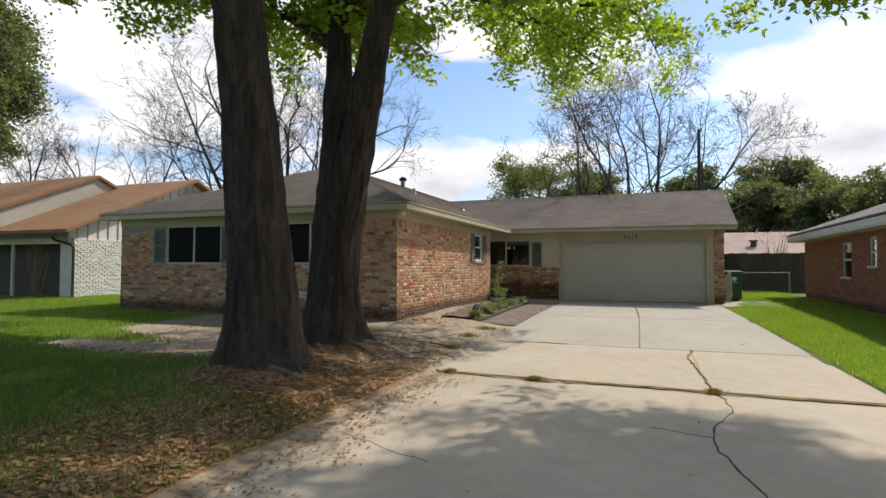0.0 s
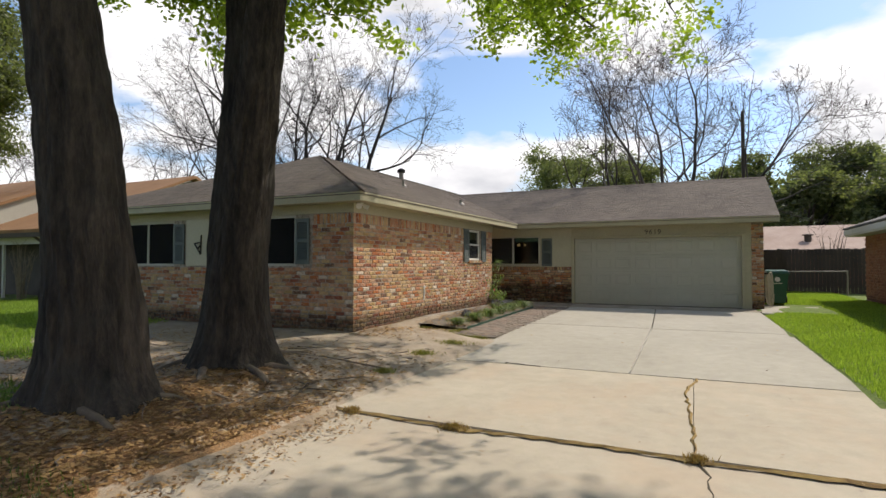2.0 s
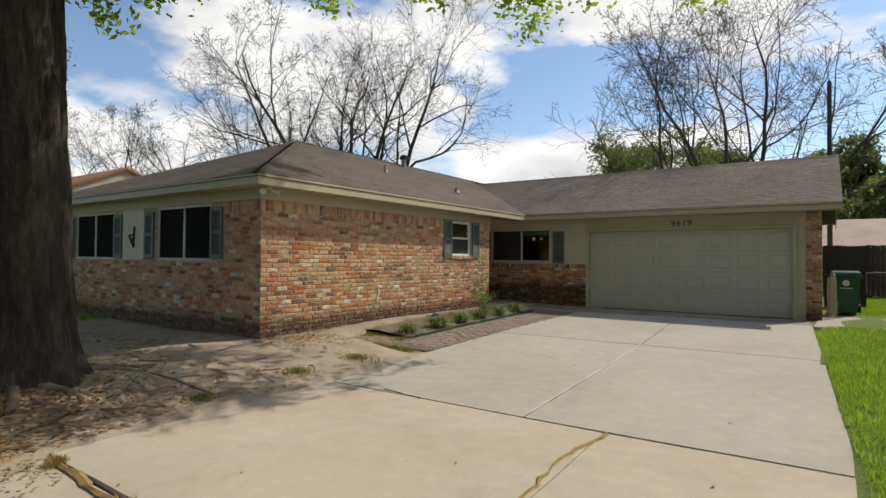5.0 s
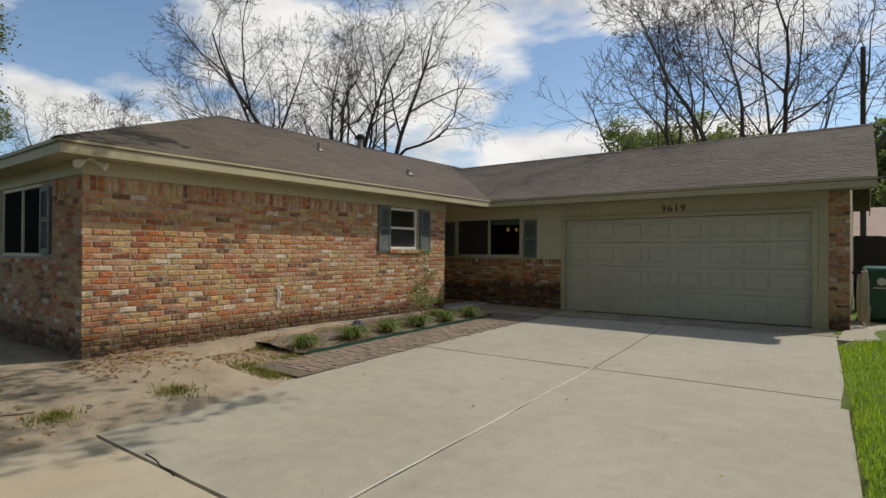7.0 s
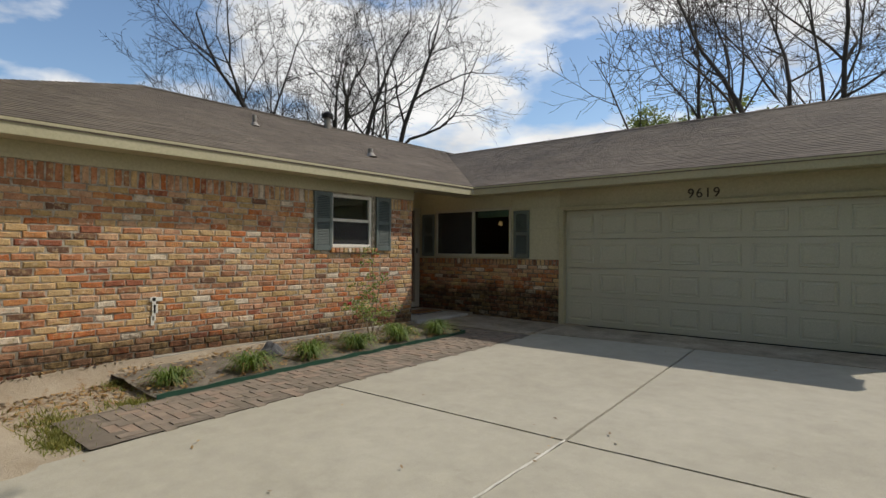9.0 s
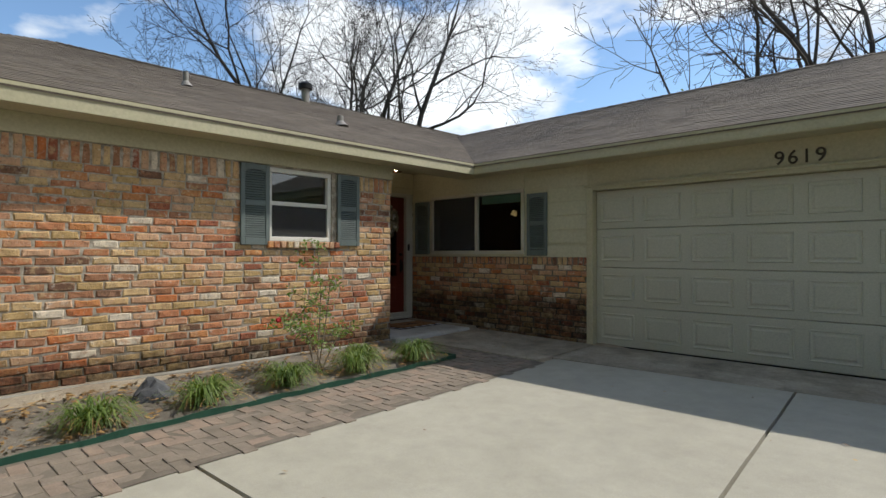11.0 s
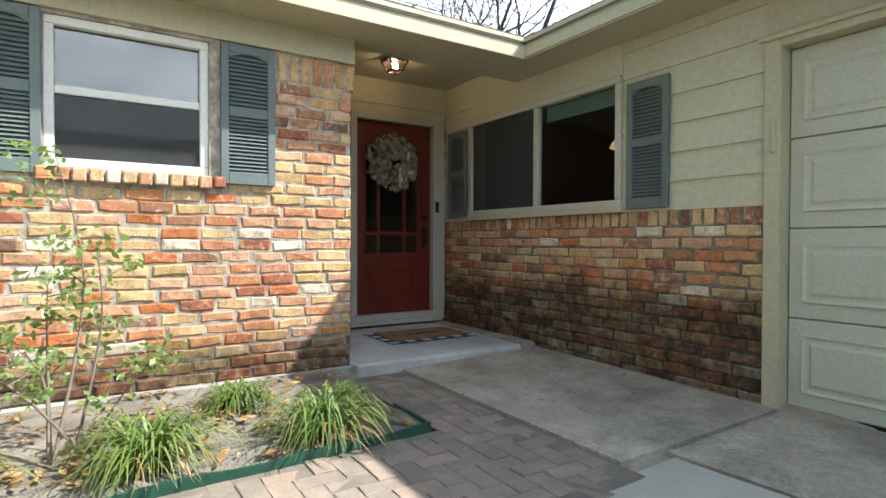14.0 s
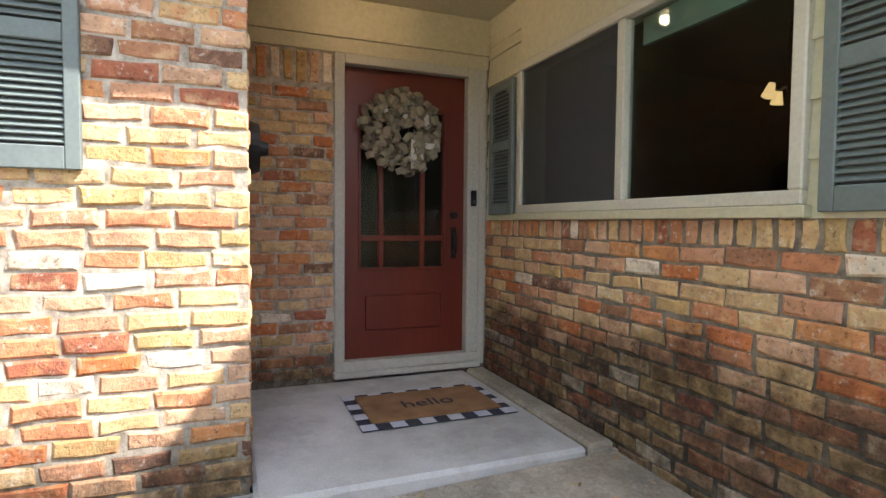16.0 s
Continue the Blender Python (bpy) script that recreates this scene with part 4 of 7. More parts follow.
def screen_material(name="screen_weave", share=0.45, tone=0.075):
    m = bpy.data.materials.new(name)
    m.use_nodes = True
    nt = m.node_tree
    nt.nodes.clear()
    out, mix = nt.nodes.new("ShaderNodeOutputMaterial"), nt.nodes.new("ShaderNodeMixShader")
    t, d = nt.nodes.new("ShaderNodeBsdfTransparent"), nt.nodes.new("ShaderNodeBsdfDiffuse")
    d.inputs["Color"].default_value = (tone, tone, tone, 1)
    mix.inputs[0].default_value = share
    nt.links.new(t.outputs[0], mix.inputs[1])
    nt.links.new(d.outputs[0], mix.inputs[2])
    nt.links.new(mix.outputs[0], out.inputs[0])
    return m


M_MESH = screen_material()
M_SOLAR = screen_material("solar_screen", 0.86, 0.022)
window("window_1", Matrix.Translation((SIDE_X - 0.02, WIN[0], WIN[2])) @ FACE_E, WIN[1] - WIN[0], WIN[3] - WIN[2], "white single-hung window in the brick wall", sash=0.46, screens=(0,), glass=M_COATED)
window("window_2", Matrix.Translation((PIC[0], GAR_Y - 0.03, PIC[2])), PIC[1] - PIC[0], PIC[3] - PIC[2], "wide two-pane window beside the entrance", mull=1.05, screens=(0,), mat=M_SASH)
window("window_3", Matrix.Translation((FW1[0], FRONT_Y + 0.01, FW1[2])), FW1[1] - FW1[0], FW1[3] - FW1[2], "two-pane window of the front wall", mull=0.97, screens=(0, 1), mesh=M_SOLAR, mat=M_SASH)
window("window_4", Matrix.Translation((FW2[0], FRONT_Y + 0.01, FW2[2])), FW2[1] - FW2[0], FW2[3] - FW2[2], "two-pane window of the front wall", mull=0.95, screens=(0, 1), mesh=M_SOLAR, mat=M_SASH)


def room(name, x0, x1, y0, y1, z0, z1, mat):
    """A room behind a window, open on no side but the window's; its dimness is in the plaster colour."""
    t = 0.05
    return boxes((x0, x1, y1, y1 + t, z0, z1), (x0 - t, x0, y0, y1, z0, z1), (x1, x1 + t, y0, y1, z0, z1), (x0, x1, y0, y1, z0 - t, z0), (x0, x1, y0, y1, z1, z1 + t))


setting("wall_dining_room", room("r", -6.3, -2.95, GAR_Y + 0.202, 24.0, 0.25, 2.48, M_DIMMED_ROOM), M_DIMMED_ROOM, "plastered dining room seen through the window, its dimness put into the colour", "room")
setting("wall_bedroom", boxes((-8.2, -8.15, 15.2, 17.9, 0.25, 2.5), (-8.2, SIDE_X - 0.222, 15.15, 15.2, 0.25, 2.5), (-8.2, SIDE_X - 0.222, 17.84, 17.86, 0.25, 2.5), (-8.2, SIDE_X - 0.222, 15.2, 17.84, 0.2, 0.25), (-8.2, SIDE_X - 0.222, 15.2, 17.84, 2.5, 2.52)), M_DIMMED_ROOM, "plastered bedroom behind the side window, its dimness put into the colour", "room")
setting("wall_front_room", room("r", -13.5, -5.6, FRONT_Y + 0.222, 14.5, 0.25, 2.5, M_DIMMED_ROOM), M_DIMMED_ROOM, "plastered front room behind the windows, its dimness put into the colour", "room")
M_CURTAIN = surface("sage_curtain", (0.16, 0.24, 0.20), (0.22, 0.32, 0.27), 0.9, 3.0, 40.0, 0.1)
bm = bmesh.new()
for i in range(2):
    box(bm, -3.98 - 0.06 * i, -3.93 - 0.06 * i + 0.03, GAR_Y + 0.23 + 0.02 * i, GAR_Y + 0.25 + 0.02 * i, 1.2, 2.2)
box(bm, -4.82, -3.97, GAR_Y + 0.066, GAR_Y + 0.09, 2.08, 2.215)
tagged(finish("window_blind", bm, M_CURTAIN), "sage green fabric valance drawn up inside the window", "blind")
# Added green sheet; its colour stands in for sky reflected in the upper sash.
tagged(finish("sash_reflection_sheet", boxes((SIDE_X - 0.26, SIDE_X - 0.235, 16.2, 17.08, 1.86, 2.32)), M_CURTAIN), "pale green sheet added behind the upper sash for its greenish sky reflection", "blind")

# ---- shutters ----
def shutter(loc, turn, label, w=0.36, h=0.945):
    """A louvred shutter: frame with a middle rail, two fields of slats."""
    ob = thing("window_shutter", loc, label, "shutter", "louvred window shutters")
    ob.rotation_euler = (0, 0, radians(turn))
    s, rail = 0.052, 0.07
    part("frame", boxes((0, s, -0.03, 0, 0, h), (w - s, w, -0.03, 0, 0, h), (s, w - s, -0.029, -0.001, 0, 0.085), (s, w - s, -0.029, -0.001, h - 0.06, h), (s, w - s, -0.029, -0.001, h * 0.52 - rail / 2, h * 0.52 + rail / 2), bevel=0.004), M_SHUTTER, ob)
    part("backing", boxes((s, w - s, -0.005, -0.001, 0.08, h - 0.06)), M_SCREEN, ob)
    arch = bmesh.new()
    n = 8
    vs = [arch.verts.new((s + (w - 2 * s) * i / n, -0.027, h - 0.06)) for i in range(n + 1)]
    lo = [arch.verts.new((s + (w - 2 * s) * i / n, -0.027, h - 0.06 - 0.035 * abs(2 * i / n - 1) ** 2)) for i in range(n + 1)]
    for i in range(n):
        arch.faces.new((vs[i], vs[i + 1], lo[i + 1], lo[i])) if abs((lo[i].co - vs[i].co).length) + abs((lo[i + 1].co - vs[i + 1].co).length) > 1e-5 else None
    part("arched_rail", arch, M_SHUTTER, ob)
    me = None
    for z0, z1 in ((0.092, h * 0.52 - rail / 2), (h * 0.52 + rail / 2 + 0.006, h - 0.075)):
        k = int((z1 - z0) / 0.026)
        for i in range(k):
            if me is None:
                bm = solid([(s, -0.026, -0.006), (w - s, -0.026, -0.006), (w - s, -0.006, 0.014), (s, -0.006, 0.014), (s, -0.024, -0.010), (w - s, -0.024, -0.010), (w - s, -0.004, 0.010), (s, -0.004, 0.010)],
                           [(0, 1, 2, 3), (4, 7, 6, 5), (0, 4, 5, 1), (3, 2, 6, 7)])
                me = bpy.data.meshes.new("slat")
                bm.to_mesh(me)
                bm.free()
                me.materials.append(M_SHUTTER)
            o = new("slat", me)
            o.parent = ob
            o.location = (0, 0, z0 + (z1 - z0) * (i + 0.5) / k)
    return ob


first = shutter((SIDE_X + 0.012, 15.825, 1.37), 90, "blue-grey louvred shutter screwed beside the side window")
copy_thing(first, pose(SIDE_X + 0.012, 17.155, 1.37, 0, 0, 90))
for x, y, z in ((-3.85, GAR_Y - 0.008, 1.235), (-6.34, GAR_Y - 0.008, 1.255)):
    tagged(copy_thing(first, pose(x, y, z)), "blue-grey louvred shutter beside the entrance window")
for x in (-12.53, -10.14, -8.81, -6.44):
    tagged(copy_thing(first, pose(x, FRONT_Y - 0.012, 1.30)), "blue-grey louvred shutter in the shade of the front wall")
setting("panel", boxes((-9.72, -8.83, FRONT_Y - 0.03, FRONT_Y - 0.012, 1.26, 2.33), bevel=0.004), M_SIDING, "blank cream panel between the front shutters", "panel")
setting("panel_backing", boxes((-9.72, -8.83, FRONT_Y - 0.012, FRONT_Y + 0.2, 1.26, 2.33)), M_SIDING, "boarded infill behind the panel", "panel")
M_IRON = surface("black_iron", (0.012, 0.012, 0.012), (0.025, 0.023, 0.022), 0.5, 8.0, 90.0, 0.2, 0.001, 0.6)
orn = thing("wall_ornament", (-9.30, FRONT_Y - 0.045, 1.75), "black bent iron ornament hung on the cream panel", "ornament")
bm = bmesh.new()
for p, q in (((-0.12, 0, 0.03), (0.08, 0, -0.22)), ((0.08, 0, -0.22), (0.10, 0, 0.22)), ((-0.12, 0, 0.03), (0.04, 0, 0.05)), ((-0.02, 0, -0.1), (0.09, 0, 0.0))):
    cylinder(bm, p, q, 0.016, sides=8)
part("bent_bars", bm, M_IRON, orn)

# ---- garage door ----
def garage_door():
    top = setting("door_2", boxes((-2.74, 2.16, GAR_Y + 0.11, GAR_Y + 0.13, -0.01, 2.14)), M_DOORPANEL, "closed cream panelled sectional garage door", "garage door")
    rows, cols = 4, 8
    w, h = 4.88 / cols, 2.13 / rows
    panel = None
    for r in range(rows):
        z0 = 0.008 + h * r
        sec = part("section", boxes((-2.735, 2.155, GAR_Y + 0.072, GAR_Y + 0.108, z0 + 0.003, z0 + h - 0.004), bevel=0.005), M_DOORPANEL, top)
        for c in range(cols):
            if panel is None:
                bm = bmesh.new()
                pw, ph = w - 0.15, h - 0.20
                rings = [(0, 0.0), (0.018, 0.010), (0.035, 0.010), (0.055, -0.006)]
                loops = []
                for inset, y in rings:
                    a, b = pw / 2 - inset, ph / 2 - inset
                    loops.append([bm.verts.new(p) for p in ((-a, -0.004 + y * 0.0 - (0.008 if inset == 0.055 else 0.0) - (0.007 if inset in (0, ) else 0), -b), (a, -0.004 - (0.008 if inset == 0.055 else 0.0) - (0.007 if inset == 0 else 0), -b), (a, -0.004 - (0.008 if inset == 0.055 else 0.0) - (0.007 if inset == 0 else 0), b), (-a, -0.004 - (0.008 if inset == 0.055 else 0.0) - (0.007 if inset == 0 else 0), b))])
                for l0, l1 in zip(loops, loops[1:]):
                    for i in range(4):
                        k = (i + 1) % 4
                        bm.faces.new((l0[i], l0[k], l1[k], l1[i]))
                bm.faces.new(loops[-1])
                outer = [bm.verts.new((v.co.x * 1.03, 0.004, v.co.z * 1.05)) for v in loops[0]]
                for i in range(4):
                    k = (i + 1) % 4
                    bm.faces.new((outer[i], outer[k], loops[0][k], loops[0][i]))
                bm.normal_update()
                panel = bpy.data.meshes.new("raised_panel")
                bm.to_mesh(panel)
                bm.free()
                panel.materials.append(M_DOORPANEL)
            o = new("raised_panel", panel)
            o.parent = sec
            o.location = (-2.74 + 0.01 + w * (c + 0.5), GAR_Y + 0.071, z0 + h / 2)
    part("weather_strip", boxes((-2.735, 2.155, GAR_Y + 0.07, GAR_Y + 0.11, -0.012, 0.009)), M_IRON, top, "black rubber bottom seal")
    part("latch", boxes((-2.79, -2.765, GAR_Y - 0.05, GAR_Y - 0.036, 1.52, 1.72), bevel=0.003), M_CREAM, top)


garage_door()

# house number: four bronze digits on the cream board
M_BRONZE = surface("dark_bronze", (0.035, 0.026, 0.016), (0.06, 0.045, 0.03), 0.5, 9.0, 60.0, 0.2, 0.001, 0.4)


def lettering(name, text, size, depth, mat, m, label, category, group="", parent=None):
    cu = bpy.data.curves.new(name, "FONT")
    cu.body, cu.size, cu.extrude, cu.align_x, cu.align_y = text, size, depth, "CENTER", "CENTER"
    cu.materials.append(mat)
    ob = new(name, cu)
    ob.matrix_basis = m
    if parent:
        ob.parent = parent
        ob["label"] = label
        return ob
    return tagged(ob, label, category, group)


for i, ch in enumerate("9619"):
    lettering("house_number", ch, 0.215, 0.009, M_BRONZE, pose(-0.475 + 0.128 * i, GAR_Y - 0.013, 2.315, 90), "dark bronze digit screwed above the garage door", "number", "house number digits")

# ---- entrance door ----
def entrance_door():
    M_RED = surface("oxblood_door_stain", (0.095, 0.013, 0.007), (0.14, 0.021, 0.011), 0.35, 2.0, 30.0, 0.15, 0.001, stretch=(1, 1, 0.15))
    x = DOOR_X - 0.05
    y0, y1, z0, z1 = 18.775, 19.705, 0.2, 2.29
    gy0, gy1, gz0, gz1 = 18.90, 19.53, 0.86, 2.01
    top = setting("door_1", boxes((x - 0.04, x, y0, gy0, z0, z1), (x - 0.04, x, gy1, y1, z0, z1), (x - 0.04, x, gy0, gy1, z0, gz0), (x - 0.04, x, gy0, gy1, gz1, z1)), M_RED, "closed oxblood stained wooden door with leaded lights", "door")
    bars = bmesh.new()
    for yy in (19.05, 19.37):
        box(bars, x - 0.036, x + 0.004, yy - 0.018, yy + 0.018, gz0, gz1, 0.004)
    part("muntin", bars, M_RED, top)
    part("lock_rail", boxes((x - 0.035, x + 0.005, gy0, gy1, 1.055, 1.095), bevel=0.004), M_RED, top)
    for a, b in ((18.90, 19.032), (19.068, 19.352), (19.388, 19.53)):
        for c, d in ((gz0, 1.055), (1.095, gz1)):
            p = part("pane", boxes((x - 0.022, x - 0.016, a, b, c, d)), M_GLASS, top)
            p.visible_shadow = False
    part("moulding", boxes((x, x + 0.012, gy0 - 0.02, gy1 + 0.02, gz0 - 0.022, gz0), (x, x + 0.012, gy0 - 0.02, gy1 + 0.02, gz1, gz1 + 0.022), (x, x + 0.012, gy0 - 0.02, gy0, gz0, gz1), (x, x + 0.012, gy1, gy1 + 0.02, gz0, gz1), bevel=0.004), M_RED, top)
    part("lower_panel", boxes((x - 0.002, x + 0.012, 18.93, 19.52, 0.40, 0.66), bevel=0.010), M_RED, top)
    handle = part("door_handle", boxes((x, x + 0.012, 19.60, 19.645, 0.92, 1.16), (x + 0.04, x + 0.058, 19.612, 19.634, 0.96, 1.12), (x + 0.01, x + 0.05, 19.614, 19.632, 1.10, 1.12), (x + 0.01, x + 0.05, 19.614, 19.632, 0.96, 0.975), bevel=0.005), M_IRON, top, "black lever handle set")
    bm = bmesh.new()
    cylinder(bm, (x, 19.622, 1.25), (x + 0.03, 19.622, 1.25), 0.03, 0.026, 16)
    part("deadbolt", bm, M_IRON, top)
    setting("trim_door_frame", boxes((DOOR_X - 0.1, DOOR_X + 0.02, 18.70, 18.773, 0.2, 2.36), (DOOR_X - 0.1, DOOR_X + 0.02, 19.707, 19.80, 0.2, 2.36), (DOOR_X - 0.1, DOOR_X + 0.02, 18.773, 19.707, 2.292, 2.36), (DOOR_X + 0.002, DOOR_X + 0.02, 19.80, GAR_Y - 0.02, 0.1, 2.36), bevel=0.005), M_GREYTRIM, "grey painted door frame", "trim")
    setting("trim_threshold", boxes((DOOR_X - 0.1, DOOR_X + 0.03, 18.70, 19.80, 0.13, 0.198), (DOOR_X - 0.1, DOOR_X + 0.06, 18.69, 19.81, 0.088, 0.13), bevel=0.005), M_GREYTRIM, "grey painted threshold step", "trim")
    setting("wall_hall", boxes((-8.6, -8.55, 18.1, 19.9, 0.1, 2.5), (-8.6, DOOR_X - 0.21, 18.08, 18.1, 0.1, 2.5), (-8.6, DOOR_X - 0.21, 19.88, 19.9, 0.1, 2.5), (-8.6, DOOR_X - 0.21, 18.1, 19.88, 0.05, 0.1), (-8.6, DOOR_X - 0.21, 18.1, 19.88, 2.5, 2.52)), M_DIMMED_ROOM, "hall behind the door lights, its dimness put into the colour", "room")


entrance_door()

# doorbell
bell = thing("doorbell", (DOOR_X + 0.02, 19.755, 1.32), "black doorbell camera on the door frame", "doorbell")
part("case", boxes((0, 0.022, -0.022, 0.022, 0, 0.12), bevel=0.006), M_IRON, bell)
part("button", boxes((0.022, 0.026, -0.012, 0.012, 0.02, 0.044), bevel=0.003), M_SCREEN, bell)

# wreath: many curled ribbon loops on a ring
def wreath():
    r = random.Random(4)
    ob = thing("wreath", (DOOR_X - 0.03, 19.18, 1.84), "round wreath of sage and white ribbon on the door", "wreath")
    mats = [surface("sage_ribbon", (0.17, 0.155, 0.10), (0.26, 0.24, 0.165), 0.85, 8.0, 60.0, 0.2), surface("white_ribbon", (0.46, 0.445, 0.40), (0.58, 0.56, 0.51), 0.85, 8.0, 60.0, 0.2), surface("taupe_ribbon", (0.19, 0.155, 0.105), (0.28, 0.235, 0.17), 0.85, 8.0, 60.0, 0.2)]
    ring = bmesh.new()
    for i in range(24):
        a, b = math.tau * i / 24, math.tau * (i + 1) / 24
        cylinder(ring, (0.03, 0.2 * math.cos(a), 0.2 * math.sin(a)), (0.03, 0.2 * math.cos(b), 0.2 * math.sin(b)), 0.03, sides=6)
    part("ring", ring, mats[2], ob)
    for k in range(3):
        bm = bmesh.new()
        for i in range((120, 14, 90)[k]):
            if k == 1:
                a, rad = r.choice((r.uniform(0.6, 2.2), r.uniform(4.6, 5.4), r.uniform(0, math.tau))), r.uniform(0.08, 0.25)
            else:
                a, rad = r.uniform(0, math.tau), 0.29 * math.sqrt(r.uniform(0.05, 1))
            c = Vector((0.05 + r.uniform(0, 0.05), rad * math.cos(a), rad * math.sin(a)))
            rot = Euler((r.uniform(0, 6.3), r.uniform(-0.9, 0.9), r.uniform(-0.9, 0.9))).to_matrix()
            R0, w = r.uniform(0.025, 0.045), r.uniform(0.018, 0.032)
            pts = []
            for j in range(8):
                t = j / 7 * r.uniform(3.6, 5.5)
                p = Vector((R0 * math.cos(t), R0 * math.sin(t) * 1.3, 0))
                pts.append((bm.verts.new(c + rot @ (p + Vector((0, 0, -w)))), bm.verts.new(c + rot @ (p + Vector((0, 0, w))))))
            for (p0, p1), (q0, q1) in zip(pts, pts[1:]):
                bm.faces.new((p0, q0, q1, p1))
        part("ribbon", bm, mats[k], ob, ("sage ribbon", "white ribbon", "taupe ribbon")[k])["kind"] = "stuff"
    bm = bmesh.new()
    for y0, y1, z1 in ((0.06, 0.10, -0.26), (0.09, 0.15, -0.22)):
        box(bm, 0.10, 0.106, y0, y1, z1, -0.05, 0.002)
    part("ribbon_tails", bm, mats[1], ob, "white ribbon tails")


wreath()

# doormat with a checked border
def doormat():
    ob = thing("doormat", (-5.73, 19.14, 0.069), "brown coir doormat on a black and white checked rug", "doormat")
    black = surface("black_wool", (0.012, 0.013, 0.022), (0.03, 0.03, 0.045), 0.95, 20.0, 200.0, 0.4)
    white = surface("white_wool", (0.42, 0.42, 0.47), (0.5, 0.5, 0.55), 0.95, 20.0, 200.0, 0.4)
    coir = surface("coir", (0.20, 0.095, 0.035), (0.30, 0.16, 0.07), 1.0, 9.0, 160.0, 0.9, 0.01)
    rug = part("rug", boxes((-0.31, 0.31, -0.47, 0.47, 0, 0.006), bevel=0.002), black, ob, "black woven rug")
    checks = bmesh.new()
    n = 11
    for i in range(7):
        for j in range(n):
            if (i + j) % 2 == 0:
                x, y = -0.31 + 0.62 * i / 7, -0.47 + 0.94 * j / n
                box(checks, x, x + 0.62 / 7, y, y + 0.94 / n, 0.0062, 0.0075)
    part("checks", checks, white, rug, "white checks")["kind"] = "stuff"
    mat = part("mat", boxes((-0.23, 0.23, -0.40, 0.40, 0.008, 0.024), bevel=0.006), coir, ob, "brown coir mat")
    t = lettering("word", "hello", 0.17, 0.001, black, pose(0.02, 0, 0.0255, 0, 0, 90) @ Matrix.Shear("XZ", 4, (0, 0)), "black painted word", "", parent=mat)
    return t


doormat()

# porch lantern on the ceiling
def porch_lantern():
    ob = thing("porch_light", (-5.75, 18.86, PORCH_Z), "lit bronze ceiling lantern with glass sides over the porch", "lamp")
    brass = surface("aged_bronze", (0.10, 0.055, 0.05), (0.16, 0.092, 0.08), 0.4, 9.0, 60.0, 0.1, 0.001, 0.8)
    part("canopy", boxes((-0.10, 0.10, -0.10, 0.10, -0.03, 0.0), bevel=0.01), brass, ob)
    bars, glass = bmesh.new(), bmesh.new()
    top = [(-0.092, -0.092, -0.03), (0.092, -0.092, -0.03), (0.092, 0.092, -0.03), (-0.092, 0.092, -0.03)]
    low = [(-0.055, -0.055, -0.125), (0.055, -0.055, -0.125), (0.055, 0.055, -0.125), (-0.055, 0.055, -0.125)]
    for i in range(4):
        k = (i + 1) % 4
        cylinder(bars, top[i], low[i], 0.009, sides=6)
        cylinder(bars, low[i], low[k], 0.009, sides=6)
        cylinder(bars, top[i], top[k], 0.010, sides=6)
        glass.faces.new([glass.verts.new(p) for p in (top[i], top[k], low[k], low[i])])
    glass.faces.new([glass.verts.new(p) for p in reversed(low)])
    part("bars", bars, brass, ob)
    part("glass", glass, M_GLASS, ob, "clear glass sides").visible_shadow = False
    bulb = bmesh.new()
    bmesh.ops.create_uvsphere(bulb, u_segments=16, v_segments=10, radius=0.03)
    for v in bulb.verts:
        v.co.z = v.co.z * 1.3 - 0.075
    part("bulb", bulb, glow_material("lit_bulb", (1.0, 0.70, 0.40), 42.0), ob, "glowing warm bulb", True)


porch_lantern()

# round dark plate on the return wall of the recess
plate = thing("wall_plate", (-5.32, REC_Y + 0.012, 1.53), "dark round metal plate hung on the porch wall", "ornament")
bm = bmesh.new()
cylinder(bm, (0, 0, 0), (0, 0.05, 0), 0.13, 0.11, 28)
part("disc", bm, M_IRON, plate)
bm = bmesh.new()
cylinder(bm, (0, 0.05, 0), (0, 0.09, 0), 0.04, 0.03, 16)
part("boss", bm, M_IRON, plate)

# chandelier inside the dining room
ch = thing("chandelier", (-5.06, 21.3, 2.02), "small chandelier with glowing amber glass shades", "lamp")
bm = bmesh.new()
cylinder(bm, (0, 0, 0.02), (0, 0, 0.46), 0.012)
for k in range(3):
    a = math.tau * k / 3 + 0.5
    cylinder(bm, (0, 0, 0.06), (0.13 * math.cos(a), 0.13 * math.sin(a), 0.05), 0.008, sides=6)
part("stem", bm, M_BRONZE, ch)
M_AMBER = glow_material("amber_shade", (1.0, 0.62, 0.26), 0.22)
for k in range(3):
    a = math.tau * k / 3 + 0.5
    bm = bmesh.new()
    cylinder(bm, (0.14 * math.cos(a), 0.14 * math.sin(a), 0.05), (0.17 * math.cos(a), 0.17 * math.sin(a), -0.03), 0.02, 0.04, 14)
    part("shade", bm, M_AMBER, ch, "amber glass shade")

# twin floodlight under the front corner of the eave
fl = thing("security_light", (-4.86, 10.5, SOFFIT), "white twin-head security light under the eave corner", "lamp")
part("base", boxes((-0.05, 0.05, -0.05, 0.05, -0.03, 0.0), bevel=0.008), M_VINYL, fl)
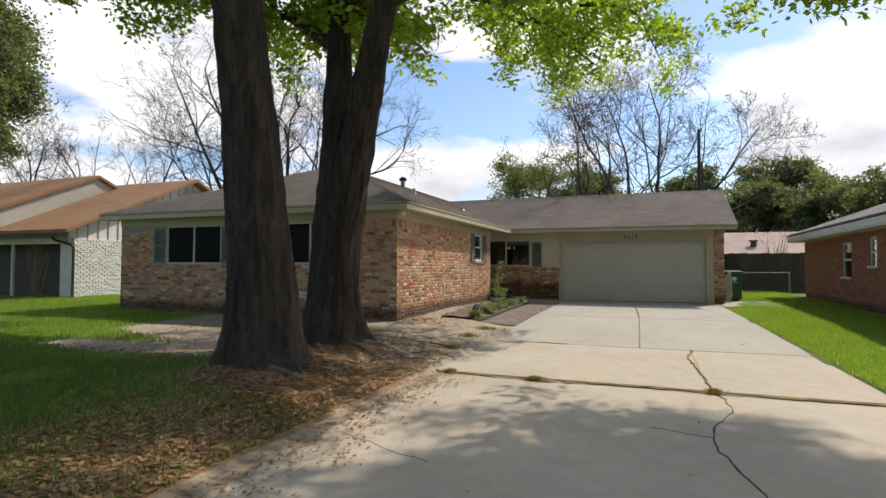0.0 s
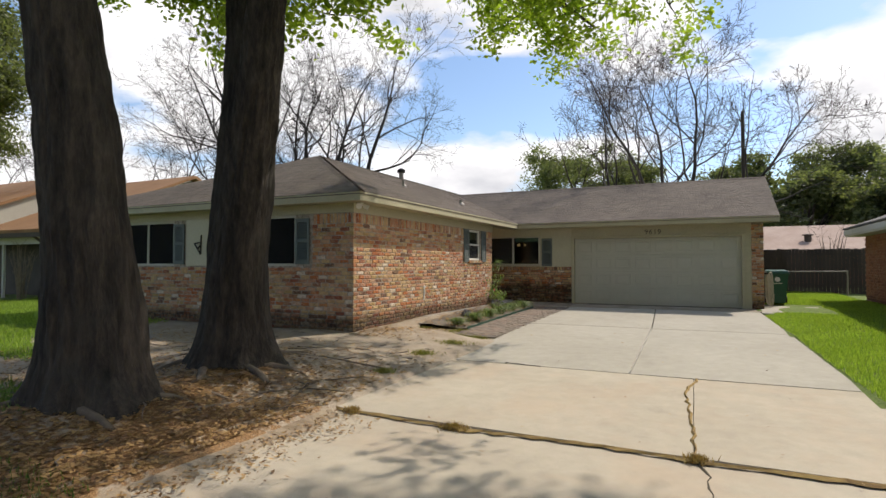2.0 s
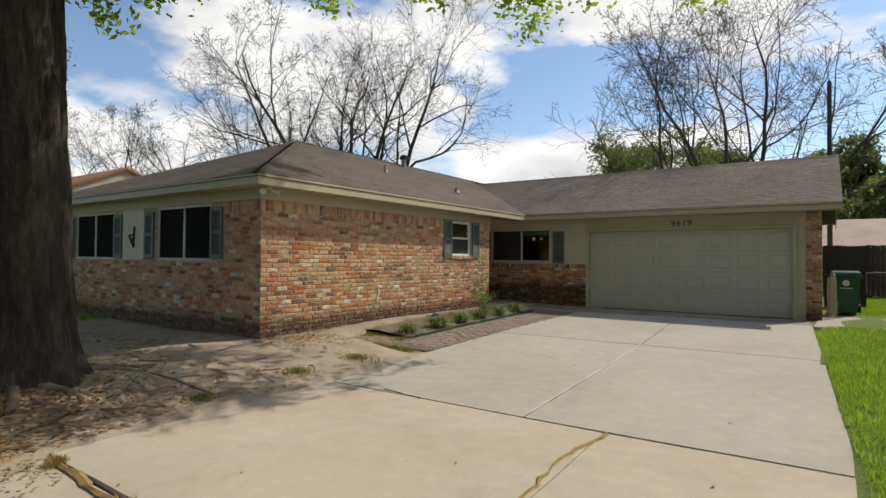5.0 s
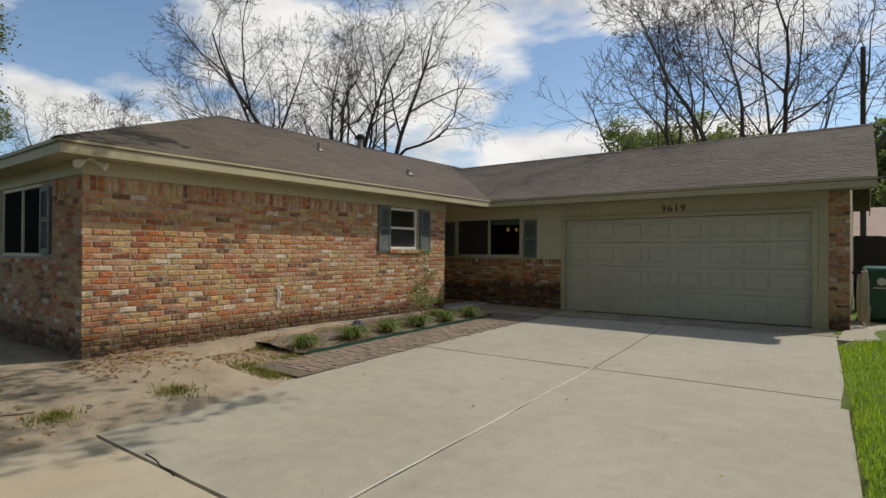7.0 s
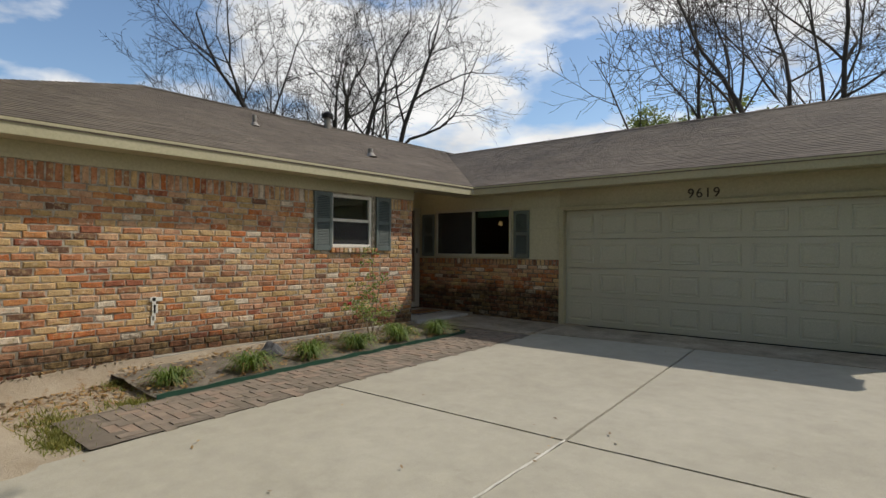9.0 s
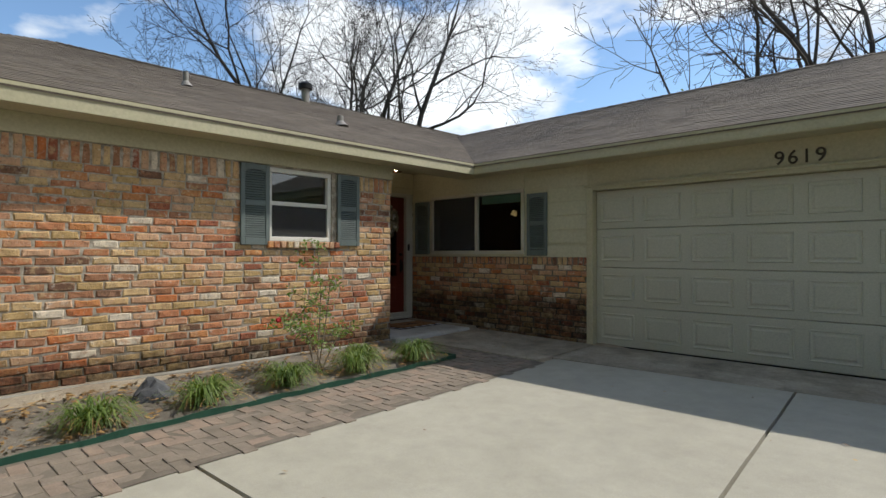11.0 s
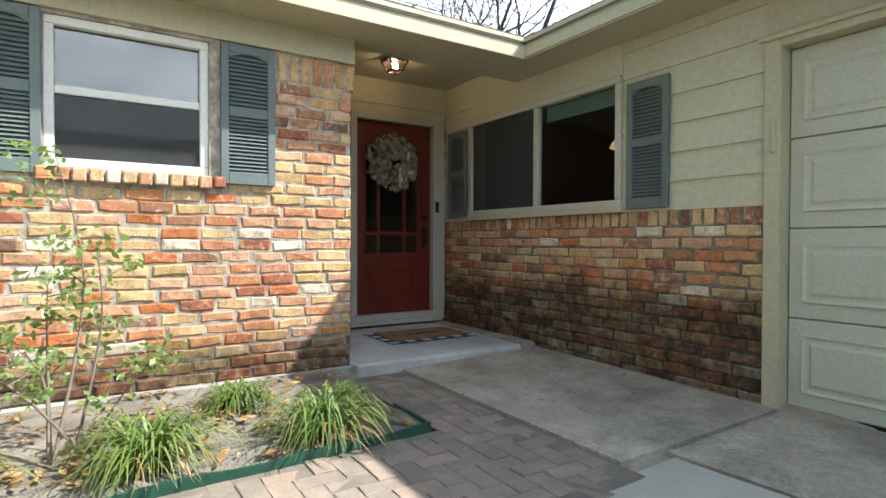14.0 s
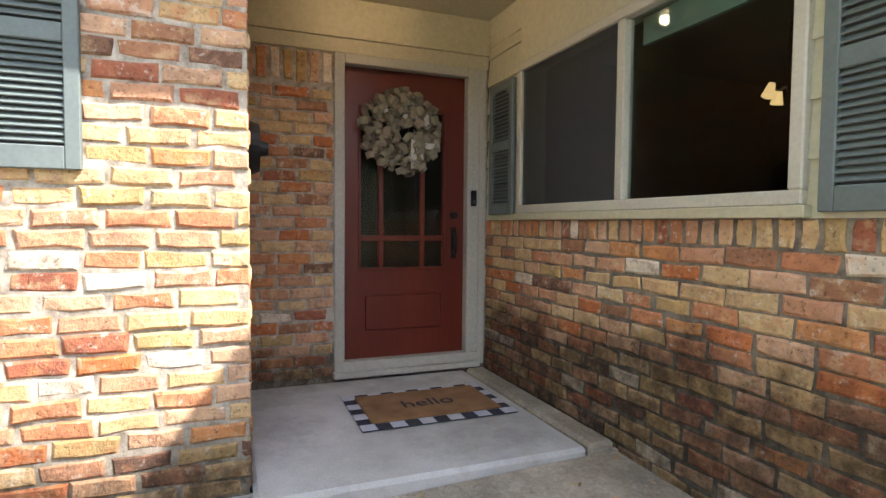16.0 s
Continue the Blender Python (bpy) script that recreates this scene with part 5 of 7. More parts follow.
for k, (dx, dy) in enumerate(((0.06, -0.14), (0.06, 0.12))):
    bm = bmesh.new()
    cylinder(bm, (0, dy * 0.3, -0.03), (dx * 0.7, dy * 0.8, -0.07), 0.018, sides=8)
    cylinder(bm, (dx * 0.4, dy * 0.7, -0.06), (dx * 1.5, dy * 1.25, -0.10), 0.035, 0.055, 16)
    part("lamp_head", bm, M_VINYL, fl)

# roof vents and the flue
M_GALV = surface("weathered_galvanised", (0.24, 0.22, 0.20), (0.34, 0.32, 0.29), 0.55, 9.0, 60.0, 0.1, 0.001, 0.5)


def roof_z(x):
    return EZ + PITCH * (EX - x)


for x, y, r0, h in ((-7.08, 16.02, 0.038, 0.20), (-6.02, 17.95, 0.05, 0.15)):
    v = thing("vent_pipe", (x, y, roof_z(x)), "short grey plumbing vent pipe through the shingles", "vent", "roof vent pipes")
    bm = bmesh.new()
    cylinder(bm, (0, 0, -0.05), (0, 0, h), r0, r0, 16)
    part("pipe", bm, M_GALV, v)
    bm = bmesh.new()
    cylinder(bm, (0.02, 0, -0.03), (0, 0, 0.06), r0 * 2.4, r0 * 1.1, 16)
    part("flashing", bm, M_GALV, v)
fl = thing("flue_pipe", (-9.02, 19.2, roof_z(-9.02)), "black capped metal flue on the roof ridge", "chimney")
bm = bmesh.new()
cylinder(bm, (0, 0, -0.1), (0, 0, 0.28), 0.085, 0.085, 18)
part("pipe", bm, M_GALV, fl)
bm = bmesh.new()
cylinder(bm, (0, 0, 0.26), (0, 0, 0.36), 0.15, 0.15, 18)
cylinder(bm, (0, 0, 0.36), (0, 0, 0.42), 0.15, 0.06, 18)
part("cap", bm, M_IRON, fl)

# white splash on the bricks
splash = thing("mortar_smear", (SIDE_X + 0.012, 13.42, 0.52), "white splash of mortar on the brick wall", "smear")
bm = bmesh.new()
for y0, y1, z0, z1 in ((-0.025, 0.02, -0.04, 0.26), (-0.05, 0.10, 0.20, 0.25), (-0.01, 0.045, 0.05, 0.16), (-0.04, 0.0, -0.10, 0.02)):
    box(bm, 0.0, 0.012, y0, y1, z0, z1, 0.003)
part("splash", bm, M_VINYL, splash)

# ---- planting bed ----
def build_bed():
    v, f = [], []
    xs, ys = np.linspace(-4.97, -3.62, 12), np.linspace(12.9, 17.96, 40)
    for y in ys:
        for x in xs:
            z = drive_z(y) + 0.02 + 0.03 * noise.noise((x * 3, y * 3, 9)) + 0.05 * ease(-x, 3.7, 4.9)
            v.append((x, y, z))
    w = len(xs)
    f = [(j * w + i, j * w + i + 1, (j + 1) * w + i + 1, (j + 1) * w + i) for j in range(len(ys) - 1) for i in range(w - 1)]
    tagged(new("bed_soil", mesh_arrays("bed_soil", v, f, M_BED, True)), "bare brown soil of the planting bed", "soil", "", "structure")
    green = surface("green_edging_plastic", (0.012, 0.055, 0.035), (0.02, 0.08, 0.05), 0.5, 6.0, 60.0, 0.1)
    ed = thing("garden_edging", (-3.6, 15.5, drive_z(15.5)), "dark green plastic edging strip round the bed", "edging")
    bm = bmesh.new()
    rows = []
    for i in range(41):
        y = 12.9 + (17.97 - 12.9) * i / 40
        x, z = 0.02 * noise.noise((0, y * 0.9, 4)), drive_z(y) - drive_z(15.5)
        top = z + 0.046 + 0.008 * math.sin(i * 1.3)
        rows.append([bm.verts.new(p) for p in ((x - 0.008, y - 15.5, z - 0.05), (x - 0.008, y - 15.5, top), (x + 0.008, y - 15.5, top), (x + 0.008, y - 15.5, z - 0.05))])
    for a, b in zip(rows, rows[1:]):
        for k in range(3):
            bm.faces.new((a[k], b[k], b[k + 1], a[k + 1]))
    part("long_strip", bm, green, ed)
    part("end_strip", boxes((-0.42, -0.01, 17.96 - 15.5, 17.975 - 15.5, 0.02, 0.10)), green, ed)


build_bed()


def liriope(loc, seed, size, label):
    """A clump of arching strap leaves."""
    r = random.Random(seed)
    ob = thing("strap_leaf_plant", loc, label, "plant", "clumps along the bed")
    for name, count, mat in (("leaves", 230, M_LIRIOPE), ("dry_leaves", 40, M_DRYLEAF)):
        v, f = [], []
        for i in range(count):
            a = r.uniform(0, math.tau)
            base = Vector((r.gauss(0, 0.05), r.gauss(0, 0.05), 0))
            out = Vector((math.cos(a), math.sin(a), 0))
            side = Vector((-out.y, out.x, 0)) * r.uniform(0.004, 0.0075)
            L, rise = size * r.uniform(0.6, 1.15), r.uniform(0.45, 1.0) * (0.6 if name == "dry_leaves" else 1)
            b0 = len(v)
            n = 5
            for j in range(n + 1):
                t = j / n
                p = base + out * (L * 0.85 * t) + Vector((0, 0, size * rise * (1.9 * t - 1.75 * t * t) * 1.0))
                p.z = max(p.z, 0.005)
                k = 1 - t ** 2 * 0.9
                v += [tuple(p - side * k), tuple(p + side * k)]
            f += [(b0 + 2 * j, b0 + 2 * j + 1, b0 + 2 * j + 3, b0 + 2 * j + 2) for j in range(n)]
        part_ob = new(name, mesh_arrays(name, v, f, mat))
        part_ob.parent = ob
        part_ob["kind"] = "stuff"
        if name == "dry_leaves":
            part_ob["label"] = "dry brown leaves"


for i, (x, y, s) in enumerate(((-3.98, 13.2, 0.36), (-3.92, 14.12, 0.42), (-3.9, 14.98, 0.44), (-3.9, 15.8, 0.46), (-3.86, 16.64, 0.44), (-3.8, 17.45, 0.46), (-4.5, 17.15, 0.30))):
    liriope((x, y, drive_z(y) + 0.03), 20 + i, s, "arching green strap-leaf clump in the planting bed")

rock = thing("rock", (-4.42, 14.72, drive_z(14.7) + 0.03), "dark grey triangular rock in the bed", "rock")
bm = bmesh.new()
bmesh.ops.create_icosphere(bm, subdivisions=3, radius=0.2)
for vtx in bm.verts:
    n_ = vtx.co.normalized()
    vtx.co = Vector((vtx.co.x * 0.8, vtx.co.y * 1.1, max(-0.04, vtx.co.z * 1.0 - abs(vtx.co.y) * 0.5))) * (1 + 0.25 * noise.noise(n_ * 2.2))
part("stone", bm, surface("dark_stone", (0.055, 0.055, 0.06), (0.11, 0.11, 0.115), 0.9, 8.0, 60.0, 0.6, 0.01), rock)

# ---- trees ----
class Tubes:
    def __init__(self):
        self.v, self.f = [], []

    def add(self, pts, radii, sides):
        base = len(self.v)
        n = len(pts)
        for i, (p, r) in enumerate(zip(pts, radii)):
            d = (pts[min(i + 1, n - 1)] - pts[max(i - 1, 0)]).normalized()
            u = d.orthogonal().normalized()
            w = d.cross(u)
            for k in range(sides):
                a = math.tau * k / sides
                q = p + (u * math.cos(a) + w * math.sin(a)) * r
                self.v.append((q.x, q.y, q.z))
        for i in range(n - 1):
            for k in range(sides):
                m = (k + 1) % sides
                self.f.append((base + i * sides + k, base + i * sides + m, base + (i + 1) * sides + m, base + (i + 1) * sides + k))


def curve_pts(pts, n):
    """Points along a smooth line through the given ones."""
    pts = [Vector(p) for p in pts]
    out = []
    for i in range(n + 1):
        t = i / n * (len(pts) - 1)
        k = min(int(t), len(pts) - 2)
        u = t - k
        p0, p1, p2, p3 = pts[max(k - 1, 0)], pts[k], pts[k + 1], pts[min(k + 2, len(pts) - 1)]
        out.append(0.5 * ((2 * p1) + (p2 - p0) * u + (2 * p0 - 5 * p1 + 4 * p2 - p3) * u * u + (3 * p1 - p0 - 3 * p2 + p3) * u ** 3))
    return out


def big_trunk(points, radii, seed, flare=0.75, sides=88, rows=130):
    """A furrowed trunk with buttress roots."""
    line = curve_pts(points, rows)
    v, f = [], []
    zs = line[0].z
    for i, p in enumerate(line):
        r = float(np.interp(i / rows, np.linspace(0, 1, len(radii)), radii))
        hgt = p.z - zs
        for k in range(sides):
            a = math.tau * k / sides
            lobes = 0.5 + 0.5 * math.sin(a * 5 + seed) * math.sin(a * 2 + seed * 2.0)
            fl = flare * math.exp(-max(0.0, hgt) / 0.28) * (0.45 + 0.9 * lobes) + 0.16 * math.exp(-max(0, hgt) / 1.0)
            furrow = noise.noise((math.cos(a) * 5.5 + seed, math.sin(a) * 5.5, hgt * 1.1)) * 0.034 + noise.noise((math.cos(a) * 14, math.sin(a) * 14 + seed, hgt * 2.6)) * 0.030 + noise.noise((math.cos(a) * 26, math.sin(a) * 26 + seed, hgt * 6.0)) * 0.014
            rr = r * (1 + fl) + furrow + 0.03 * noise.noise((math.cos(a) * 1.5, math.sin(a) * 1.5, hgt * 0.8 + seed))
            v.append((p.x + math.cos(a) * rr, p.y + math.sin(a) * rr, p.z))
    for i in range(rows):
        for k in range(sides):
            m = (k + 1) % sides
            f.append((i * sides + k, i * sides + m, (i + 1) * sides + m, (i + 1) * sides + k))
    return v, f


def leaf_cloud(r, centres, per, spread, size, flat=0.6):
    """Leaves round each centre: folded diamonds turned every way."""
    n = len(centres) * per
    g = np.random.RandomState(r.randrange(10 ** 6))
    c = np.repeat(np.array([tuple(p) for p in centres]), per, axis=0) + g.normal(0, 1, (n, 3)) * np.array([spread, spread, spread * flat])
    d = g.normal(0, 1, (n, 3))
    d[:, 2] *= 0.7
    d /= np.linalg.norm(d, axis=1)[:, None]
    e = g.normal(0, 1, (n, 3))
    e -= d * (e * d).sum(1)[:, None]
    e /= np.linalg.norm(e, axis=1)[:, None]
    s = size * g.uniform(0.6, 1.25, (n, 1))
    v = np.empty((n, 4, 3))
    v[:, 0], v[:, 2] = c - d * s * 0.5, c + d * s * 0.5
    v[:, 1], v[:, 3] = c + e * s * 0.26, c - e * s * 0.26
    faces = np.arange(n * 4).reshape(n, 4)
    return [tuple(p) for p in v.reshape(-1, 3)], [tuple(q) for q in faces]


def twig_spray(tubes, r, start, end, radius, centres, droop=0.25, step=0.55, reach=1.3, first=0.25):
    """A limb from start to end with side twigs; the twigs' ends are gathered in centres."""
    mid = (Vector(start) + Vector(end)) / 2 + Vector((r.uniform(-0.4, 0.4), r.uniform(-0.4, 0.4), r.uniform(0.2, 0.8)))
    n = max(5, int((Vector(end) - Vector(start)).length / 0.5))
    line = curve_pts([start, mid, end], n)
    tubes.add(line, [radius * (1 - 0.85 * i / n) + 0.006 for i in range(n + 1)], 8)
    total = (Vector(end) - Vector(start)).length
    k = int(total / step)
    for i in range(int(k * first), k + 1):
        p = line[min(n, int(i / max(1, k) * n))]
        for _ in range(3):
            a = r.uniform(0, math.tau)
            d = Vector((math.cos(a), math.sin(a), r.uniform(-0.35, 0.45)))
            L = reach * r.uniform(0.5, 1.2)
            q = p + d * L * 0.5 + Vector((0, 0, 0.08))
            e = p + d * L - Vector((0, 0, droop * L))
            tubes.add(curve_pts([p, q, e], 3), [0.016, 0.012, 0.008, 0.004], 4)
            centres += [q.lerp(e, 0.3), q.lerp(e, 0.7), e]


def yard_oak(name, loc, trunks, limbs, label, per, seed):
    r = random.Random(seed)
    ob = thing(name, loc, label, "tree", "front yard oaks")
    for pts, radii, flare in trunks:
        v, f = big_trunk([Vector(p) - Vector(loc) for p in pts], radii, seed, flare)
        o = new("trunk", mesh_arrays("trunk", v, f, M_BARK, True))
        o.parent = ob
    t, centres = Tubes(), []
    for a, b, rad in limbs:
        twig_spray(t, r, Vector(a) - Vector(loc), Vector(b) - Vector(loc), rad, centres)
    o = new("branchwork", mesh_arrays("branchwork", t.v, t.f, M_BARK, True))
    o.parent = ob
    v, f = leaf_cloud(r, centres, per, 0.21, 0.15)
    o = new("crown", mesh_arrays("crown", v, f, M_LEAF))
    o.parent = ob
    o["label"] = "fresh light green spring leaves"
    return ob


# Both oaks' high limbs are unseen, added to shade lawn and front wall.
yard_oak("oak_tree", (-4.3, 5.0, -0.15),
         [([(-4.28, 5.0, -0.2), (-4.30, 4.98, 0.9), (-4.33, 4.86, 2.2), (-4.36, 4.66, 3.7), (-4.36, 4.45, 5.0), (-4.5, 4.4, 6.6)], [0.42, 0.41, 0.36, 0.32, 0.27, 0.20], 0.85)],
         [((-4.45, 4.42, 5.6), (-9.5, 3.6, 8.6), 0.13), ((-4.45, 4.42, 6.2), (-8.6, 8.4, 7.2), 0.11), ((-4.45, 4.42, 6.5), (-5.4, 1.4, 9.2), 0.13), ((-4.45, 4.42, 6.5), (-2.2, 3.4, 9.6), 0.11), ((-4.45, 4.42, 6.5), (-6.2, 6.8, 10.0), 0.13), ((-4.45, 4.42, 6.0), (-11.2, 7.2, 7.6), 0.10), ((-4.45, 4.42, 6.5), (-7.6, 2.0, 11.0), 0.10), ((-4.45, 4.42, 6.5), (-8.2, 6.0, 10.6), 0.10), ((-4.45, 4.42, 6.5), (-3.0, 1.0, 11.0), 0.10), ((-4.45, 4.42, 6.5), (-6.8, 8.6, 11.2), 0.09), ((-4.45, 4.42, 6.5), (-3.4, 7.6, 11.4), 0.09), ((-4.45, 4.42, 6.2), (-11.0, 10.2, 10.4), 0.10), ((-4.45, 4.42, 6.2), (-7.2, 5.4, 12.0), 0.09), ((-4.45, 4.42, 6.2), (-9.4, 1.2, 10.2), 0.10), ((-4.45, 4.42, 6.2), (-12.4, 4.4, 10.8), 0.10), ((-4.45, 4.42, 6.2), (-10.2, 7.0, 11.6), 0.10), ((-4.45, 4.42, 6.2), (-7.0, -1.4, 10.4), 0.10), ((-4.45, 4.42, 6.2), (-13.2, 7.6, 11.4), 0.09)],
         "thick dark-barked oak with fresh spring leaves", 120, 31)
yard_oak("oak_tree", (-4.6, 7.1, -0.15),
         [([(-4.5, 7.05, -0.2), (-4.52, 7.05, 0.8), (-4.5, 7.06, 2.0), (-4.48, 7.08, 3.4), (-4.46, 7.08, 5.2), (-4.6, 7.2, 7.2)], [0.42, 0.40, 0.34, 0.25, 0.19, 0.14], 0.85),
          ([(-4.5, 7.04, -0.2), (-4.42, 7.0, 1.0), (-4.2, 6.92, 2.2), (-3.80, 6.7, 3.5), (-3.22, 6.35, 5.2), (-2.5, 6.1, 6.6), (-2.0, 6.0, 7.6)], [0.34, 0.34, 0.31, 0.25, 0.19, 0.15, 0.11], 0.6)],
         [((-4.46, 7.08, 4.9), (-7.6, 9.6, 6.9), 0.13), ((-4.5, 7.1, 6.2), (-0.9, 13.6, 6.5), 0.12), ((-4.6, 7.2, 7.0), (-3.6, 12.6, 8.6), 0.12), ((-4.6, 7.2, 7.0), (-7.0, 8.5, 9.6), 0.10), ((-3.2, 6.35, 5.2), (1.2, 10.8, 8.2), 0.12), ((-2.2, 6.05, 7.2), (0.8, 6.6, 9.4), 0.10), ((-2.2, 6.05, 7.2), (-1.2, 2.6, 9.8), 0.10), ((-0.9, 11.0, 6.9), (0.6, 14.2, 6.9), 0.06), ((-2.4, 11.5, 7.0), (-2.6, 14.0, 7.2), 0.05), ((-4.46, 7.1, 5.4), (-5.9, 10.8, 6.6), 0.09), ((-4.6, 7.2, 7.0), (-6.4, 11.8, 10.2), 0.09), ((-4.6, 7.2, 7.0), (-3.0, 9.6, 11.2), 0.09), ((-2.2, 6.05, 7.2), (0.2, 9.4, 10.6), 0.08), ((-4.6, 7.2, 7.0), (-9.4, 9.8, 9.8), 0.09), ((-4.6, 7.2, 7.0), (-5.2, 9.2, 11.6), 0.09), ((-2.2, 6.05, 7.2), (1.6, 11.4, 11.2), 0.08), ((-2.2, 6.05, 7.2), (-1.0, 12.2, 11.0), 0.08), ((-4.6, 7.2, 7.0), (-8.4, 13.2, 10.0), 0.09), ((-4.6, 7.2, 7.0), (-10.8, 12.6, 10.2), 0.09), ((-2.2, 6.05, 7.2), (0.6, 7.8, 11.4), 0.08), ((-2.2, 6.05, 7.2), (-0.8, 9.4, 11.8), 0.08), ((-2.2, 6.05, 7.2), (2.2, 7.4, 10.8), 0.08)],
         "twin-stemmed dark-barked oak with fresh spring leaves", 58, 32)
# Unseen but for leaf tips; its limbs are placed to shade the drive.
yard_oak("oak_tree", (6.2, 4.6, -0.2),
         [([(6.2, 4.6, -0.3), (6.2, 4.6, 2.0), (6.1, 4.8, 4.0), (6.0, 5.0, 6.0)], [0.36, 0.33, 0.3, 0.22], 0.7)],
         [((6.0, 5.0, 5.4), (2.4, 8.8, 5.4), 0.09), ((6.0, 5.0, 5.6), (4.6, 9.6, 9.6), 0.10), ((6.0, 5.0, 5.6), (5.6, 11.2, 9.4), 0.10), ((6.0, 5.0, 5.6), (6.6, 12.2, 11.0), 0.09), ((6.0, 5.0, 5.6), (4.2, 10.6, 10.8), 0.09), ((6.0, 5.0, 5.6), (7.4, 11.4, 10.6), 0.09), ((6.0, 5.0, 5.4), (3.3, 7.6, 8.2), 0.13), ((6.0, 5.0, 5.4), (5.1, 10.0, 7.8), 0.12), ((6.0, 5.0, 5.6), (4.1, 5.0, 8.4), 0.11), ((6.0, 5.0, 5.6), (9.7, 3.4, 9.0), 0.11), ((6.0, 5.0, 5.6), (7.2, 9.4, 9.2), 0.11), ((6.2, 7.5, 7.2), (1.9, 9.0, 9.2), 0.08), ((5.6, 6.9, 7.4), (1.3, 6.8, 9.4), 0.08), ((6.6, 8.9, 7.6), (3.5, 10.0, 8.4), 0.07), ((6.0, 5.0, 5.6), (4.9, 8.0, 10.2), 0.10), ((6.0, 5.0, 5.6), (6.3, 10.6, 10.8), 0.10), ((6.0, 5.0, 5.6), (7.9, 9.2, 10.4), 0.09), ((6.0, 5.0, 5.6), (3.5, 9.4, 10.6), 0.09), ((6.0, 5.0, 5.6), (5.3, 11.8, 10.8), 0.08)],
         "leafy oak of the side lawn, mostly out of view, set to shade the drive", 46, 33)


def bare_tree(loc, height, seed, label, leans, r0=0.2, wide=1.0, mat=M_BARE):
    """A leafless tree. leans: a sideways lean for each stem that leaves the butt; limbs wind, fork and end in fine twigs."""
    r = random.Random(seed)
    ob = thing("bare_tree", loc, label, "tree", "leafless trees behind the houses")
    limbs, twigs = Tubes(), Tubes()
    kids, cuts, sides, rise = (8, 6, 6, 4), (11, 8, 6, 4, 3), (9, 7, 5, 3, 3), (0.03, 0.07, 0.05, 0.03, 0.0)

    def grow(p, d, length, rad, depth):
        n = cuts[depth]
        pts, dd = [p], d.copy()
        for i in range(n):
            k = 0.11 if depth == 0 else 0.17
            dd = (dd + Vector((r.gauss(0, k), r.gauss(0, k), r.gauss(rise[depth], k * 0.8)))).normalized()
            pts.append(pts[-1] + dd * length / n)
        radii = [max(0.0075, rad * (1 - 0.86 * i / n)) for i in range(n + 1)]
        (limbs if depth < 2 else twigs).add(pts, radii, sides[depth])
        if depth == 4:
            return
        az = r.uniform(0, math.tau)
        for k in range(kids[depth]):
            u = (0.34 if depth == 0 else 0.16) + (0.66 if depth == 0 else 0.84) * (k + r.random() * 0.8) / kids[depth]
            i = min(n, max(1, round(min(1.0, u) * n)))
            ang = r.uniform(0.5, 0.95) * wide
            az += 2.4 + r.uniform(-0.5, 0.5)
            axis = (pts[i] - pts[i - 1]).normalized()
            q = axis.to_track_quat("Z", "Y") @ Vector((math.sin(ang) * math.cos(az), math.sin(ang) * math.sin(az), math.cos(ang)))
            grow(pts[i], q.normalized(), length * (0.24 + 0.44 * (1 - u)) * r.uniform(0.75, 1.25), radii[i] * r.uniform(0.5, 0.72), depth + 1)

    for lx, ly, share in leans:
        grow(Vector((lx * 0.3, ly * 0.3, -0.3)), Vector((lx, ly, 1)).normalized(), height * share, r0, 0)
    for name, t in (("branchwork", limbs), ("twigwork", twigs)):
        o = new(name, mesh_arrays(name, t.v, t.f, mat))
        o.parent = ob
        o["kind"] = "stuff"


bare_tree((-0.4, 30.6, 0), 13.8, 4, "spreading bare tree with many upright stems behind the garage", [(-0.78, 0.1, 0.84), (-0.28, -0.25, 0.86), (-0.05, 0.2, 0.9), (0.3, -0.15, 0.86), (0.62, 0.12, 0.8)], 0.15, 1.05)
for x, y, h, sd, st in ((-20.2, 30.4, 20.0, 51, 2), (-22.6, 30.8, 20.0, 52, 2), (-25.8, 31.6, 18.6, 53, 2), (-30.5, 33.0, 16.4, 54, 2), (-40.5, 30.0, 15.5, 55, 2), (-46.0, 26.0, 15.0, 56, 3), (-12.5, 62.0, 9.6, 58, 2)):
    g = random.Random(sd)
    turn = g.uniform(0, math.tau)
    leans = [(math.cos(turn + math.tau * k / st) * 0.26, math.sin(turn + math.tau * k / st) * 0.26, g.uniform(0.74, 0.9)) for k in range(st)]
    bare_tree((x, y, 0), h, sd, "tall leafless tree with fine dark twigs beyond the roofs", leans, 0.21 * h / 18, 0.95, M_BARE_DARK)


